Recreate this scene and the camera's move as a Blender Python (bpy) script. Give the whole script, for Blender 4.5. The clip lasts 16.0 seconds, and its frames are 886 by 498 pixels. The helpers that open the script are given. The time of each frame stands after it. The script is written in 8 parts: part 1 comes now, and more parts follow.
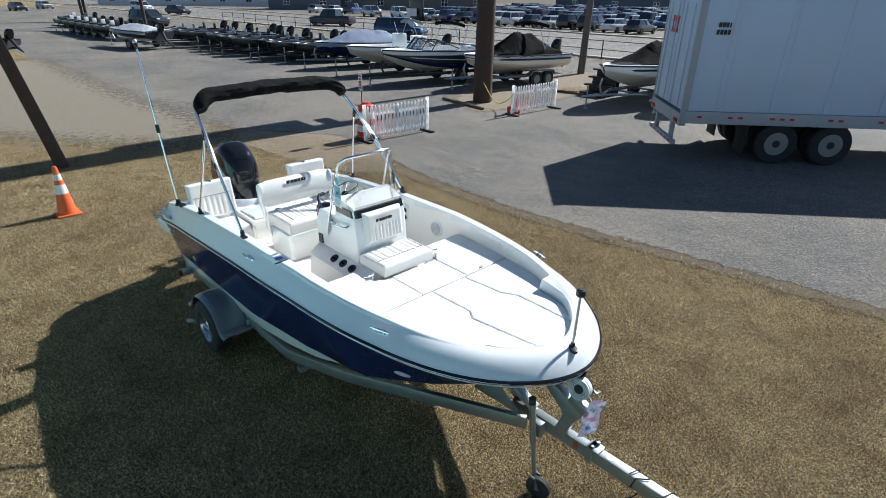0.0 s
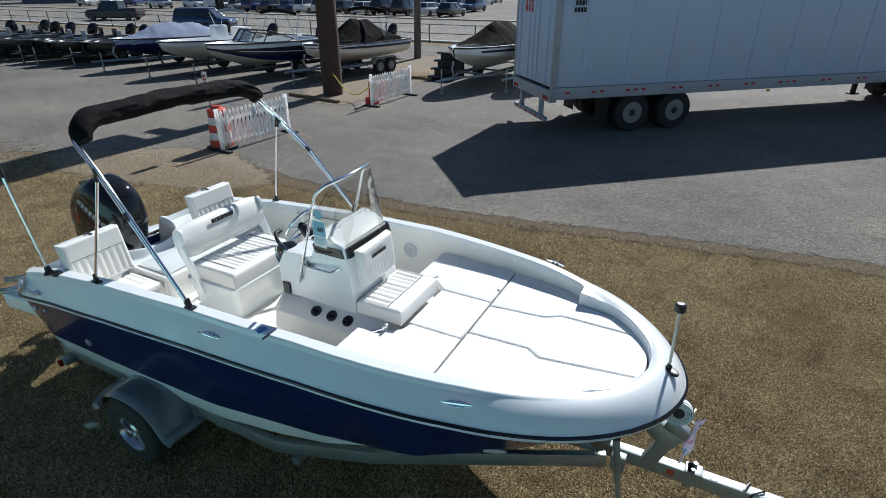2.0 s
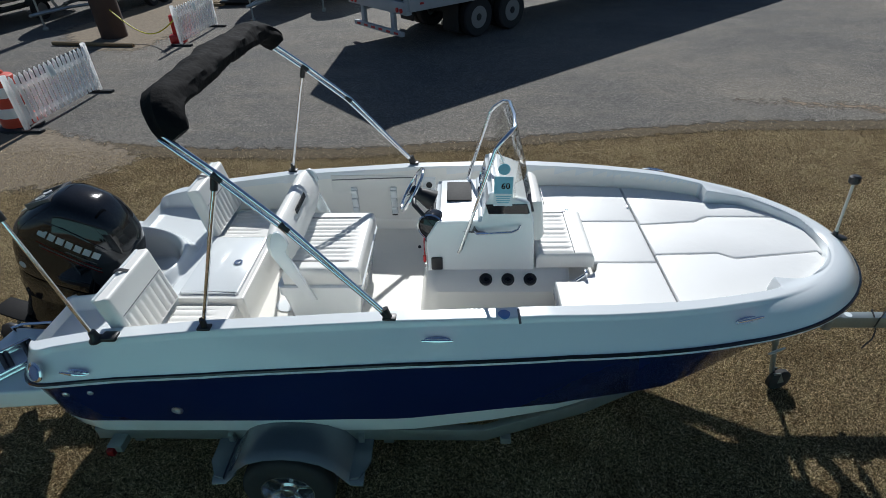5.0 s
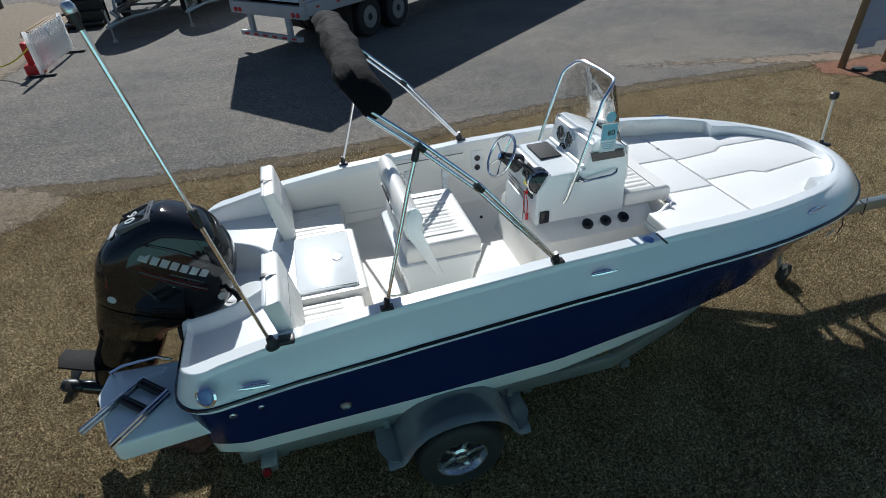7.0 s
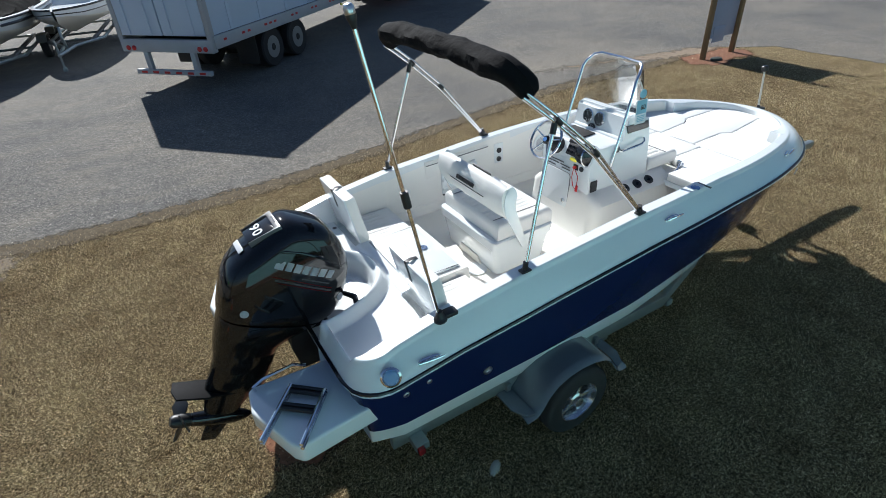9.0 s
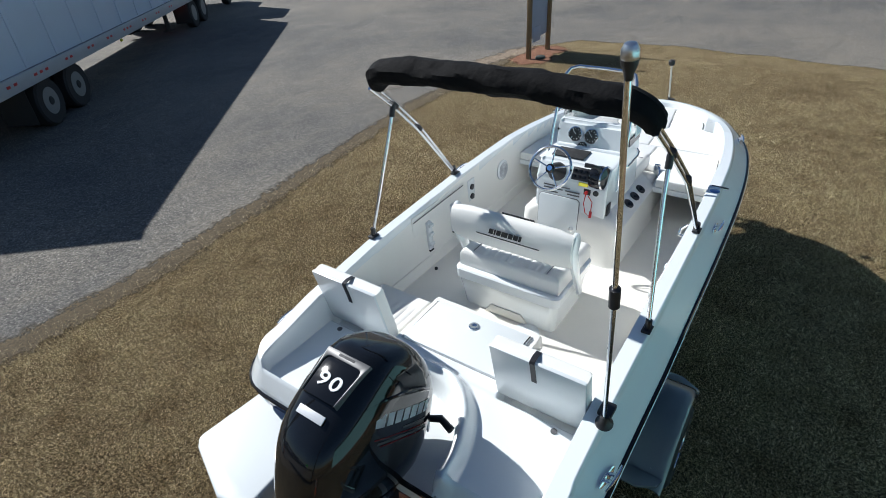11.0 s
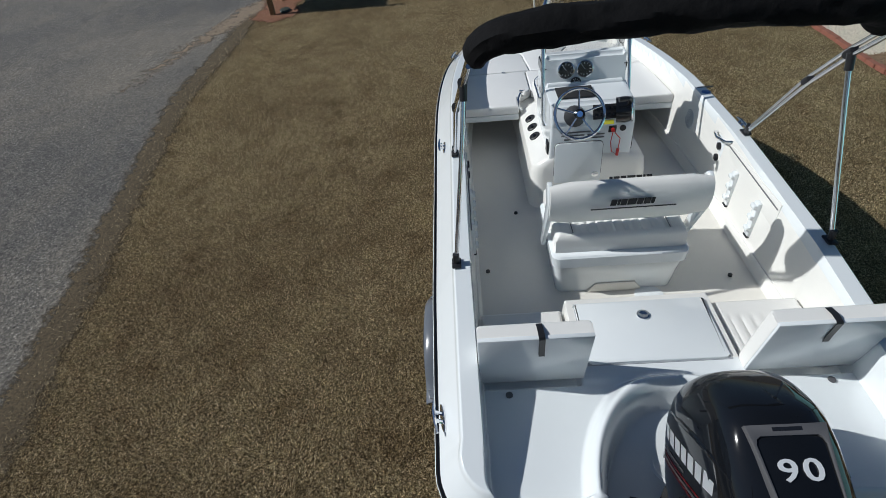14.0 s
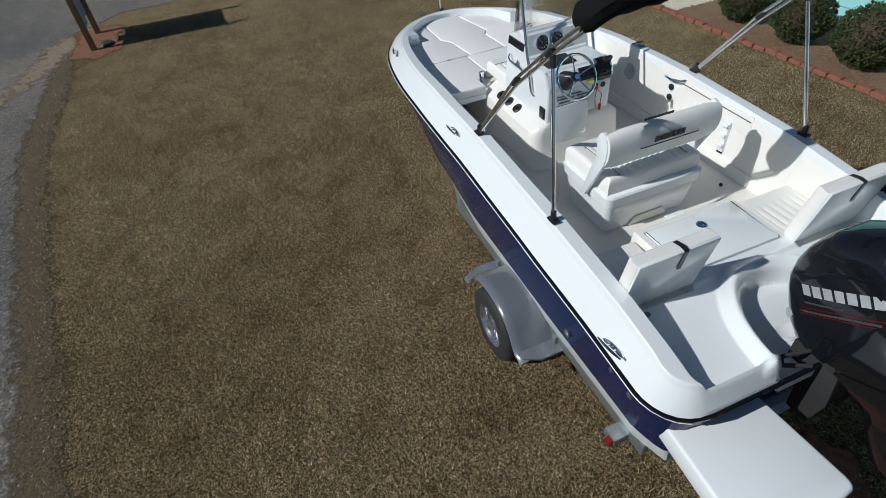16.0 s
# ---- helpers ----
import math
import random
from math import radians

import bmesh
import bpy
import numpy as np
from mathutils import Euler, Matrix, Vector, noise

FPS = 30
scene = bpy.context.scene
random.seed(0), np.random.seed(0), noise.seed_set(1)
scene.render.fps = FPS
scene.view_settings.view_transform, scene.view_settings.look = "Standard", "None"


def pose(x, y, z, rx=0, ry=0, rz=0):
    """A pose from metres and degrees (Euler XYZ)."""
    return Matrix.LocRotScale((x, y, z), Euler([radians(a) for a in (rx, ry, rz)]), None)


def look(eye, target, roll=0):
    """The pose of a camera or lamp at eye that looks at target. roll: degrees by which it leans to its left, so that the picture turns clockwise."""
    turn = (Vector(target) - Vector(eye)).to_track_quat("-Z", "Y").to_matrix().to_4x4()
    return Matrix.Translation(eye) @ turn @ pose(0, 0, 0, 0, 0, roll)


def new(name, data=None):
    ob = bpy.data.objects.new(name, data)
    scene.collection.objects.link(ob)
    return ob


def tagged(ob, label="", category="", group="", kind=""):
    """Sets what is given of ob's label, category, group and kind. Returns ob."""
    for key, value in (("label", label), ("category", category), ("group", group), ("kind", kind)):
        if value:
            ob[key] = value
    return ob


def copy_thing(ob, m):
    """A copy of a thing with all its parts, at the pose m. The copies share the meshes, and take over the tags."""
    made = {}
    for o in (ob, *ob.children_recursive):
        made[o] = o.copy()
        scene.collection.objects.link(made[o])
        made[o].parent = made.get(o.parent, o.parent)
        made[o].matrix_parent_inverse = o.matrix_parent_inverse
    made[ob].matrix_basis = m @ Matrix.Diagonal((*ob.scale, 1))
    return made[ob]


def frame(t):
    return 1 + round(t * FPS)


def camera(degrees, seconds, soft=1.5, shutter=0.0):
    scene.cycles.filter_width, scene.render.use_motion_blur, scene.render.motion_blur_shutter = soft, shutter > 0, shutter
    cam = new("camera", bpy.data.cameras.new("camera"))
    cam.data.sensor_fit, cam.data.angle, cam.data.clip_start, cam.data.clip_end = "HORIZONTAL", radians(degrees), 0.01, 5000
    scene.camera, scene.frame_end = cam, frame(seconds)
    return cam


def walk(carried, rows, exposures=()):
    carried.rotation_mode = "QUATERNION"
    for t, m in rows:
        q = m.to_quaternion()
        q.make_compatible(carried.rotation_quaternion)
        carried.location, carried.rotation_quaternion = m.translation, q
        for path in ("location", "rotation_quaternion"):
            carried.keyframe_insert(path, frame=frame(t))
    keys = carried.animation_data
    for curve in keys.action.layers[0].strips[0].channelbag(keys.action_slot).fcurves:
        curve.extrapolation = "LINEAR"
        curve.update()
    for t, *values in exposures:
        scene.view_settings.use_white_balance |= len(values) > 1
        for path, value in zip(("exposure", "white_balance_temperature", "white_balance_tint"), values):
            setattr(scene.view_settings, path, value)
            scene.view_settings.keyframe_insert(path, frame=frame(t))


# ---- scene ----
cam = camera(79.0, 16.0, soft=0.5)
PATH = [
    (0, (6.958, -2.793, 3.636), (5.648, -1.549, 2.779), 0.8),
    (0.5, (6.531, -2.856, 3.608), (5.318, -1.513, 2.758), 0.6),
    (1, (6.122, -2.923, 3.585), (5.022, -1.483, 2.738), 0.4),
    (1.5, (5.721, -2.948, 3.562), (4.751, -1.419, 2.712), 0.1),
    (2, (5.307, -2.953, 3.549), (4.479, -1.366, 2.657), -0.2),
    (2.5, (4.883, -2.95, 3.55), (4.185, -1.331, 2.604), -0.4),
    (3, (4.477, -2.95, 3.565), (3.913, -1.313, 2.564), -0.7),
    (3.5, (4.05, -3.0, 3.561), (3.608, -1.367, 2.494), -0.9),
    (4, (3.617, -3.072, 3.551), (3.289, -1.452, 2.425), -1.1),
    (4.5, (3.158, -3.132, 3.541), (2.958, -1.498, 2.405), -1.3),
    (5, (2.706, -3.185, 3.537), (2.636, -1.544, 2.395), -1.6),
    (5.2, (2.53, -3.197, 3.546), (2.506, -1.559, 2.399), -1.6),
    (7.3, (0.759, -3.376, 3.464), (1.228, -1.801, 2.323), -2.9),
    (7.5, (0.596, -3.426, 3.508), (1.105, -1.864, 2.367), -2.9),
    (8, (0.185, -3.426, 3.522), (0.789, -1.893, 2.389), -3.2),
    (8.5, (-0.214, -3.354, 3.51), (0.495, -1.85, 2.398), -3.2),
    (9, (-0.576, -3.156, 3.48), (0.254, -1.698, 2.393), -3.3),
    (9.5, (-0.89, -2.797, 3.449), (0.078, -1.405, 2.389), -3.6),
    (10, (-1.081, -2.351, 3.472), (0.032, -1.073, 2.41), -3.8),
    (10.2, (-1.137, -2.157, 3.486), (0.033, -0.93, 2.425), -3.7),
    (12.3, (-1.069, -0.389, 3.486), (0.4, 0.254, 2.291), -5.7),
    (12.5, (-1.061, -0.228, 3.473), (0.421, 0.352, 2.262), -5.8),
    (13, (-0.996, 0.145, 3.442), (0.511, 0.559, 2.193), -6.1),
    (13.5, (-0.946, 0.502, 3.432), (0.57, 0.768, 2.155), -6.3),
    (14, (-0.933, 0.89, 3.441), (0.588, 1.002, 2.147), -6.4),
    (14.5, (-0.945, 1.276, 3.452), (0.569, 1.238, 2.145), -6.3),
    (15, (-0.932, 1.678, 3.471), (0.557, 1.481, 2.15), -6.3),
    (15.5, (-0.93, 2.074, 3.498), (0.529, 1.74, 2.171), -6.1),
    (16, (-0.873, 2.411, 3.526), (0.545, 1.934, 2.199), -6.1),
]
EXPOSURES = [(t, e, 6080, 9) for t, e in ((0, 0.60), (1.5, 0.40), (3.5, -0.09), (5, -0.12), (7.5, 0.16), (9, 0.46), (10, 0.46), (12.5, -0.13), (14, -0.42), (16, -0.48))]
walk(cam, [(t, look(eye, target, roll)) for t, eye, target, roll in PATH], EXPOSURES)

# ---- world and light ----
SUN_EL = radians(38.0)
SUN_AZ = math.atan(0.015)
world = bpy.data.worlds.new("sky")
scene.world = world
world.use_nodes = True
wn = world.node_tree
sky = wn.nodes.new("ShaderNodeTexSky")
sky.sky_type = "NISHITA"
sky.sun_disc = False
sky.sun_elevation = SUN_EL
sky.sun_rotation = SUN_AZ
sky.dust_density = 0.4
sky.ozone_density = 3.2
wn.nodes["Background"].inputs["Strength"].default_value = 0.056
wn.links.new(sky.outputs[0], wn.nodes["Background"].inputs["Color"])
sun_data = bpy.data.lights.new("sun", "SUN")
sun_data.energy = 5.0
sun_data.angle = radians(0.53)
sun_data.color = (1.0, 0.97, 0.915)
sun = new("sun", sun_data)
sun.matrix_world = look((20 * math.cos(SUN_EL) * math.sin(SUN_AZ), 20 * math.cos(SUN_EL) * math.cos(SUN_AZ), 20 * math.sin(SUN_EL)), (0, 0, 0))
scene.view_settings.exposure = 0.0

# ---- materials ----


def node_mat(name):
    m = bpy.data.materials.new(name)
    m.use_nodes = True
    nt = m.node_tree
    return m, nt, nt.nodes["Principled BSDF"]


def noise_node(nt, scale, detail=4.0, rough=0.55, coord="Object", stretch=None):
    tc = nt.nodes.new("ShaderNodeTexCoord")
    n = nt.nodes.new("ShaderNodeTexNoise")
    n.inputs["Scale"].default_value = scale
    n.inputs["Detail"].default_value = detail
    n.inputs["Roughness"].default_value = rough
    if stretch:
        mp = nt.nodes.new("ShaderNodeMapping")
        mp.inputs["Scale"].default_value = stretch
        nt.links.new(tc.outputs[coord], mp.inputs["Vector"])
        nt.links.new(mp.outputs[0], n.inputs["Vector"])
    else:
        nt.links.new(tc.outputs[coord], n.inputs["Vector"])
    return n


def ramp(nt, fac, stops):
    r = nt.nodes.new("ShaderNodeValToRGB")
    e = r.color_ramp.elements
    while len(e) < len(stops):
        e.new(0.5)
    for el, (p, c) in zip(e, stops):
        el.position = p
        el.color = (*c, 1)
    nt.links.new(fac, r.inputs["Fac"])
    return r


def mix_col(nt, fac, a, b, mode="MIX"):
    m = nt.nodes.new("ShaderNodeMix")
    m.data_type = "RGBA"
    m.blend_type = mode
    for sock, val in ((m.inputs[0], fac), (m.inputs[6], a), (m.inputs[7], b)):
        if isinstance(val, (int, float)):
            sock.default_value = val
        elif isinstance(val, tuple):
            sock.default_value = (*val, 1)
        else:
            nt.links.new(val, sock)
    return m.outputs[2]


def add_bump(nt, bsdf, height, strength=0.2, dist=0.01):
    b = nt.nodes.new("ShaderNodeBump")
    b.inputs["Strength"].default_value = strength
    b.inputs["Distance"].default_value = dist
    nt.links.new(height, b.inputs["Height"])
    nt.links.new(b.outputs[0], bsdf.inputs["Normal"])
    return b


def simple(name, col, rough=0.5, metal=0.0, vary=0.12, scale=6.0, bump=0.0, bump_scale=60.0, coat=0.0, bump_dist=0.003, rough_vary=0.08):
    """A surface of one colour with two scales of variation in colour and roughness."""
    m, nt, b = node_mat(name)
    n1 = noise_node(nt, scale, 5.0)
    n2 = noise_node(nt, scale * 9, 3.0)
    lo = tuple(c * (1 - vary) for c in col)
    hi = tuple(min(1.0, c * (1 + vary * 0.6)) for c in col)
    base = mix_col(nt, n1.outputs["Fac"], lo, hi)
    base = mix_col(nt, 0.25, base, mix_col(nt, n2.outputs["Fac"], lo, hi))
    nt.links.new(base, b.inputs["Base Color"])
    mr = nt.nodes.new("ShaderNodeMapRange")
    mr.inputs["To Min"].default_value = max(0.02, rough - rough_vary)
    mr.inputs["To Max"].default_value = min(1.0, rough + rough_vary)
    nt.links.new(n2.outputs["Fac"], mr.inputs["Value"])
    nt.links.new(mr.outputs[0], b.inputs["Roughness"])
    b.inputs["Metallic"].default_value = metal
    b.inputs["Coat Weight"].default_value = coat
    b.inputs["Coat Roughness"].default_value = 0.053
    if bump:
        n3 = noise_node(nt, bump_scale, 4.0)
        add_bump(nt, b, n3.outputs["Fac"], bump, bump_dist)
    return m


M = {}
M["gel"] = simple("white_gelcoat", (0.775, 0.81, 0.815), 0.22, vary=0.03, scale=2.0, coat=0.6, rough_vary=0.05)
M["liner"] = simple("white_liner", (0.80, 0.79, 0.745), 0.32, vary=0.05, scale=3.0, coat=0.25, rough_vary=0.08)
M["floor"] = simple("cockpit_floor", (0.78, 0.755, 0.69), 0.55, vary=0.08, scale=4.0, bump=0.25, bump_scale=260.0, bump_dist=0.002)
M["navy"] = simple("navy_gelcoat", (0.0095, 0.0185, 0.076), 0.13, vary=0.15, scale=3.0, rough_vary=0.03)
M["navy"].node_tree.nodes["Principled BSDF"].inputs["Specular IOR Level"].default_value = 0.13
M["vinyl"] = simple("white_vinyl", (0.80, 0.79, 0.75), 0.42, vary=0.05, scale=5.0, bump=0.25, bump_scale=120.0, bump_dist=0.002)
M["cushion"] = simple("white_cushion_cover", (0.82, 0.82, 0.80), 0.5, vary=0.04, scale=3.0, bump=0.35, bump_scale=9.0, bump_dist=0.008)
M["seam"] = simple("dark_seam", (0.16, 0.16, 0.17), 0.6)
M["black"] = simple("black_plastic", (0.016, 0.016, 0.018), 0.42, vary=0.2, bump=0.1)
M["gloss_black"] = simple("gloss_black_paint", (0.007, 0.008, 0.010), 0.06, vary=0.2, rough_vary=0.03)
M["rubber"] = simple("tyre_rubber", (0.022, 0.022, 0.023), 0.75, vary=0.25, bump=0.3, bump_scale=40)
M["canvas"] = simple("black_canvas", (0.0085, 0.0085, 0.009), 0.85, vary=0.25, scale=4, bump=0.5, bump_scale=14, bump_dist=0.02)
M["canvas"].node_tree.nodes["Principled BSDF"].inputs["Specular IOR Level"].default_value = 0.10
M["matt_black"] = simple("matt_black_casting", (0.008, 0.008, 0.009), 0.7, vary=0.3)
M["matt_black"].node_tree.nodes["Principled BSDF"].inputs["Specular IOR Level"].default_value = 0.15
M["chrome"] = simple("polished_steel", (0.80, 0.81, 0.83), 0.10, metal=1.0, vary=0.04, rough_vary=0.05)
M["alu"] = simple("brushed_aluminium", (0.62, 0.63, 0.65), 0.30, metal=1.0, vary=0.08)
M["rim_silver"] = simple("bright_wheel_metal", (0.55, 0.57, 0.60), 0.22, metal=0.9, vary=0.12, coat=0.5)
M["galv"] = simple("galvanised_steel", (0.33, 0.37, 0.37), 0.42, metal=0.75, vary=0.22, scale=14, bump=0.15, bump_scale=45)
M["fender"] = simple("grey_plastic_fender", (0.135, 0.148, 0.168), 0.24, vary=0.15, scale=5, coat=0.4)
M["red"] = simple("red_plastic", (0.55, 0.02, 0.02), 0.35, vary=0.15)
M["dark_red"] = simple("dark_red_decal", (0.20, 0.012, 0.014), 0.2, vary=0.2)
M["amber"] = simple("amber_reflector", (0.45, 0.085, 0.04), 0.3)
M["orange"] = simple("orange_plastic", (0.72, 0.13, 0.03), 0.5, vary=0.15, scale=8)
M["barrel_red"] = simple("red_orange_plastic", (0.55, 0.055, 0.025), 0.5, vary=0.2, scale=8)
M["white_paint"] = simple("white_paint", (0.78, 0.78, 0.76), 0.5, vary=0.06, scale=6, bump=0.1)
M["fence_vinyl"] = simple("white_fence_vinyl", (0.90, 0.90, 0.89), 0.4, vary=0.05)
nt = M["fence_vinyl"].node_tree
tl = nt.nodes.new("ShaderNodeBsdfTranslucent")
tl.inputs["Color"].default_value = (0.98, 0.98, 0.97, 1)
mx = nt.nodes.new("ShaderNodeMixShader")
mx.inputs[0].default_value = 0.82
nt.links.new(nt.nodes["Principled BSDF"].outputs[0], mx.inputs[1])
nt.links.new(tl.outputs[0], mx.inputs[2])
nt.links.new(mx.outputs[0], nt.nodes["Material Output"].inputs["Surface"])
M["band"] = simple("reflective_band", (0.75, 0.75, 0.74), 0.4, vary=0.1)
M["yellow"] = simple("yellow_sticker", (0.75, 0.68, 0.05), 0.45)
M["tag_blue"] = simple("blue_card", (0.22, 0.50, 0.62), 0.4, vary=0.2, scale=20)
m, nt, b = node_mat("leaflet_print")
n_ = noise_node(nt, 13.0, 2.0, 0.5)
nt.links.new(ramp(nt, n_.outputs["Fac"], [(0.34, (0.16, 0.20, 0.36)), (0.43, (0.45, 0.60, 0.74)), (0.5, (0.74, 0.74, 0.80)), (0.60, (0.56, 0.46, 0.62)), (0.72, (0.42, 0.16, 0.20))]).outputs[0], b.inputs["Base Color"])
b.inputs["Roughness"].default_value = 0.18
M["tag_pink"] = m
M["tag_white"] = simple("pale_card", (0.72, 0.78, 0.80), 0.4)
M["dark_blue_plastic"] = simple("blue_lens", (0.10, 0.22, 0.50), 0.12, vary=0.3, coat=0.6)
M["gauge_face"] = simple("gauge_face", (0.012, 0.013, 0.016), 0.25, coat=0.8)
M["lettering"] = simple("black_lettering", (0.012, 0.012, 0.013), 0.35)
M["silver_letters"] = simple("silver_lettering", (0.62, 0.64, 0.66), 0.4)
M["grey_decal"] = simple("grey_decal", (0.10, 0.10, 0.105), 0.4)
M["brown_wood"] = simple("creosoted_wood", (0.075, 0.045, 0.032), 0.85, vary=0.35, scale=5, bump=0.6, bump_scale=22, bump_dist=0.01)
M["grey_wood"] = simple("weathered_wood", (0.13, 0.115, 0.095), 0.85, vary=0.3, scale=5, bump=0.5, bump_scale=25)
M["post_wood"] = simple("treated_wood", (0.24, 0.165, 0.085), 0.8, vary=0.25, scale=7, bump=0.4, bump_scale=30)
M["teal"] = simple("turquoise_siding", (0.30, 0.62, 0.64), 0.55, vary=0.06, scale=3, bump=0.1)
M["brick"] = simple("red_brick", (0.25, 0.095, 0.062), 0.9, vary=0.35, scale=12, bump=0.5, bump_scale=50)
M["trailer_white"] = simple("dusty_white_metal", (0.56, 0.66, 0.79), 0.45, vary=0.1, scale=1.2, bump=0.05, bump_scale=5)
M["trailer_grey"] = simple("worn_grey_metal", (0.42, 0.44, 0.46), 0.5, vary=0.18, scale=3)
M["dirty_steel"] = simple("dirty_dark_steel", (0.035, 0.034, 0.033), 0.75, vary=0.4, scale=6)
M["cast_rim"] = simple("painted_wheel", (0.27, 0.275, 0.27), 0.45, vary=0.15, scale=12, metal=0.3)
M["jon_green"] = simple("olive_hull", (0.045, 0.05, 0.035), 0.5, vary=0.35)
M["jon_dark"] = simple("charcoal_hull", (0.03, 0.032, 0.036), 0.35, vary=0.35, coat=0.4)
M["tarp"] = simple("pale_blue_wrap", (0.45, 0.52, 0.66), 0.4, vary=0.15, scale=3, bump=0.5, bump_scale=5, bump_dist=0.03)
M["white_tarp"] = simple("white_wrap", (0.72, 0.75, 0.80), 0.4, vary=0.1, scale=3, bump=0.5, bump_scale=5, bump_dist=0.03)
M["cream"] = simple("cream_bottom", (0.60, 0.57, 0.50), 0.4, vary=0.08)
M["car_glass"] = simple("dark_glass", (0.012, 0.014, 0.016), 0.05, coat=1.0, rough_vary=0.02)
M["gravel"] = simple("pale_gravel", (0.66, 0.58, 0.47), 0.9, vary=0.55, scale=45, bump=1.0, bump_scale=40, bump_dist=0.03)
M["paint_white"] = simple("white_car_paint", (0.74, 0.75, 0.76), 0.2, vary=0.04, coat=1.0)
M["paint_black"] = simple("black_car_paint", (0.010, 0.011, 0.013), 0.2, vary=0.1, coat=1.0)
M["paint_blue"] = simple("dark_blue_car_paint", (0.012, 0.035, 0.12), 0.2, vary=0.1, coat=1.0)
M["paint_silver"] = simple("silver_car_paint", (0.42, 0.44, 0.46), 0.25, vary=0.05, metal=0.5, coat=1.0)
M["paint_red"] = simple("dark_red_car_paint", (0.16, 0.012, 0.014), 0.2, vary=0.1, coat=1.0)
M["paint_teal"] = simple("teal_car_paint", (0.012, 0.085, 0.095), 0.2, vary=0.1, coat=1.0)
M["house_white"] = simple("white_siding", (0.66, 0.68, 0.70), 0.6, vary=0.06)
M["house_grey"] = simple("slate_siding", (0.13, 0.15, 0.18), 0.65, vary=0.1)
M["house_brown"] = simple("taupe_siding", (0.17, 0.16, 0.15), 0.65, vary=0.1)
M["concrete"] = simple("concrete_kerb", (0.40, 0.39, 0.36), 0.85, vary=0.2, scale=3)
M["sign_back"] = simple("blue_grey_sign_back", (0.33, 0.39, 0.52), 0.5, vary=0.12, scale=3)
M["green_panel"] = simple("green_display", (0.02, 0.62, 0.08), 0.4)


def glass(name, tint, rough=0.02):
    m, nt, b = node_mat(name)
    b.inputs["Base Color"].default_value = (*tint, 1)
    b.inputs["Roughness"].default_value = rough
    b.inputs["Transmission Weight"].default_value = 1.0
    b.inputs["IOR"].default_value = 1.45
    return m


m, nt, b = node_mat("smoked_acrylic")
clear = nt.nodes.new("ShaderNodeBsdfTransparent")
clear.inputs["Color"].default_value = (0.80, 0.80, 0.78, 1)
shine = nt.nodes.new("ShaderNodeBsdfGlossy")
shine.inputs["Roughness"].default_value = 0.03
fr_ = nt.nodes.new("ShaderNodeFresnel")
fr_.inputs["IOR"].default_value = 1.35
mx = nt.nodes.new("ShaderNodeMixShader")
nt.links.new(fr_.outputs[0], mx.inputs[0])
nt.links.new(clear.outputs[0], mx.inputs[1])
nt.links.new(shine.outputs[0], mx.inputs[2])
nt.links.new(mx.outputs[0], nt.nodes["Material Output"].inputs["Surface"])
M["glass"] = m
M["lens"] = glass("clear_lens", (0.95, 0.95, 0.95), 0.1)
m, nt, b = node_mat("green_screen_glow")
b.inputs["Base Color"].default_value = (0.02, 0.5, 0.06, 1)
b.inputs["Emission Color"].default_value = (0.03, 0.75, 0.08, 1)
b.inputs["Emission Strength"].default_value = 0.6
M["screen"] = m
m, nt, b = node_mat("lit_tail_lamp")
b.inputs["Base Color"].default_value = (0.5, 0.01, 0.01, 1)
b.inputs["Emission Color"].default_value = (1.0, 0.06, 0.03, 1)
b.inputs["Emission Strength"].default_value = 1.2
M["tail_lit"] = m


def lawn_tone(nt):
    """Worn and pale patches of the lawn, in three sizes, as a factor on its colour."""
    big = noise_node(nt, 0.42, 5.0, 0.62)
    mid = noise_node(nt, 2.3, 5.0, 0.65)
    tuft = noise_node(nt, 26.0, 4.0, 0.65)
    t1 = ramp(nt, big.outputs["Fac"], [(0.30, (1.20, 1.15, 1.08)), (0.5, (1.52, 1.52, 1.48)), (0.70, (1.72, 1.75, 1.72))])
    t2 = ramp(nt, mid.outputs["Fac"], [(0.34, (0.76, 0.71, 0.64)), (0.5, (1.0, 0.99, 0.97)), (0.66, (1.14, 1.14, 1.09))])
    t3 = ramp(nt, tuft.outputs["Fac"], [(0.33, (0.84, 0.83, 0.81)), (0.5, (1.06, 1.06, 1.06)), (0.67, (1.30, 1.30, 1.29))])
    t = mix_col(nt, 1.0, t1.outputs[0], t2.outputs[0], "MULTIPLY")
    return mix_col(nt, 1.0, t, t3.outputs[0], "MULTIPLY")


def cells(nt, scale, lo, hi):
    """A factor that jumps from chip to chip, between two colours."""
    tc = nt.nodes.new("ShaderNodeTexCoord")
    v = nt.nodes.new("ShaderNodeTexVoronoi")
    v.inputs["Scale"].default_value = scale
    nt.links.new(tc.outputs["Object"], v.inputs["Vector"])
    sep = nt.nodes.new("ShaderNodeSeparateColor")
    nt.links.new(v.outputs["Color"], sep.inputs[0])
    return ramp(nt, sep.outputs[0], [(0.05, lo), (0.6, (1, 1, 1)), (0.97, hi)]).outputs[0]


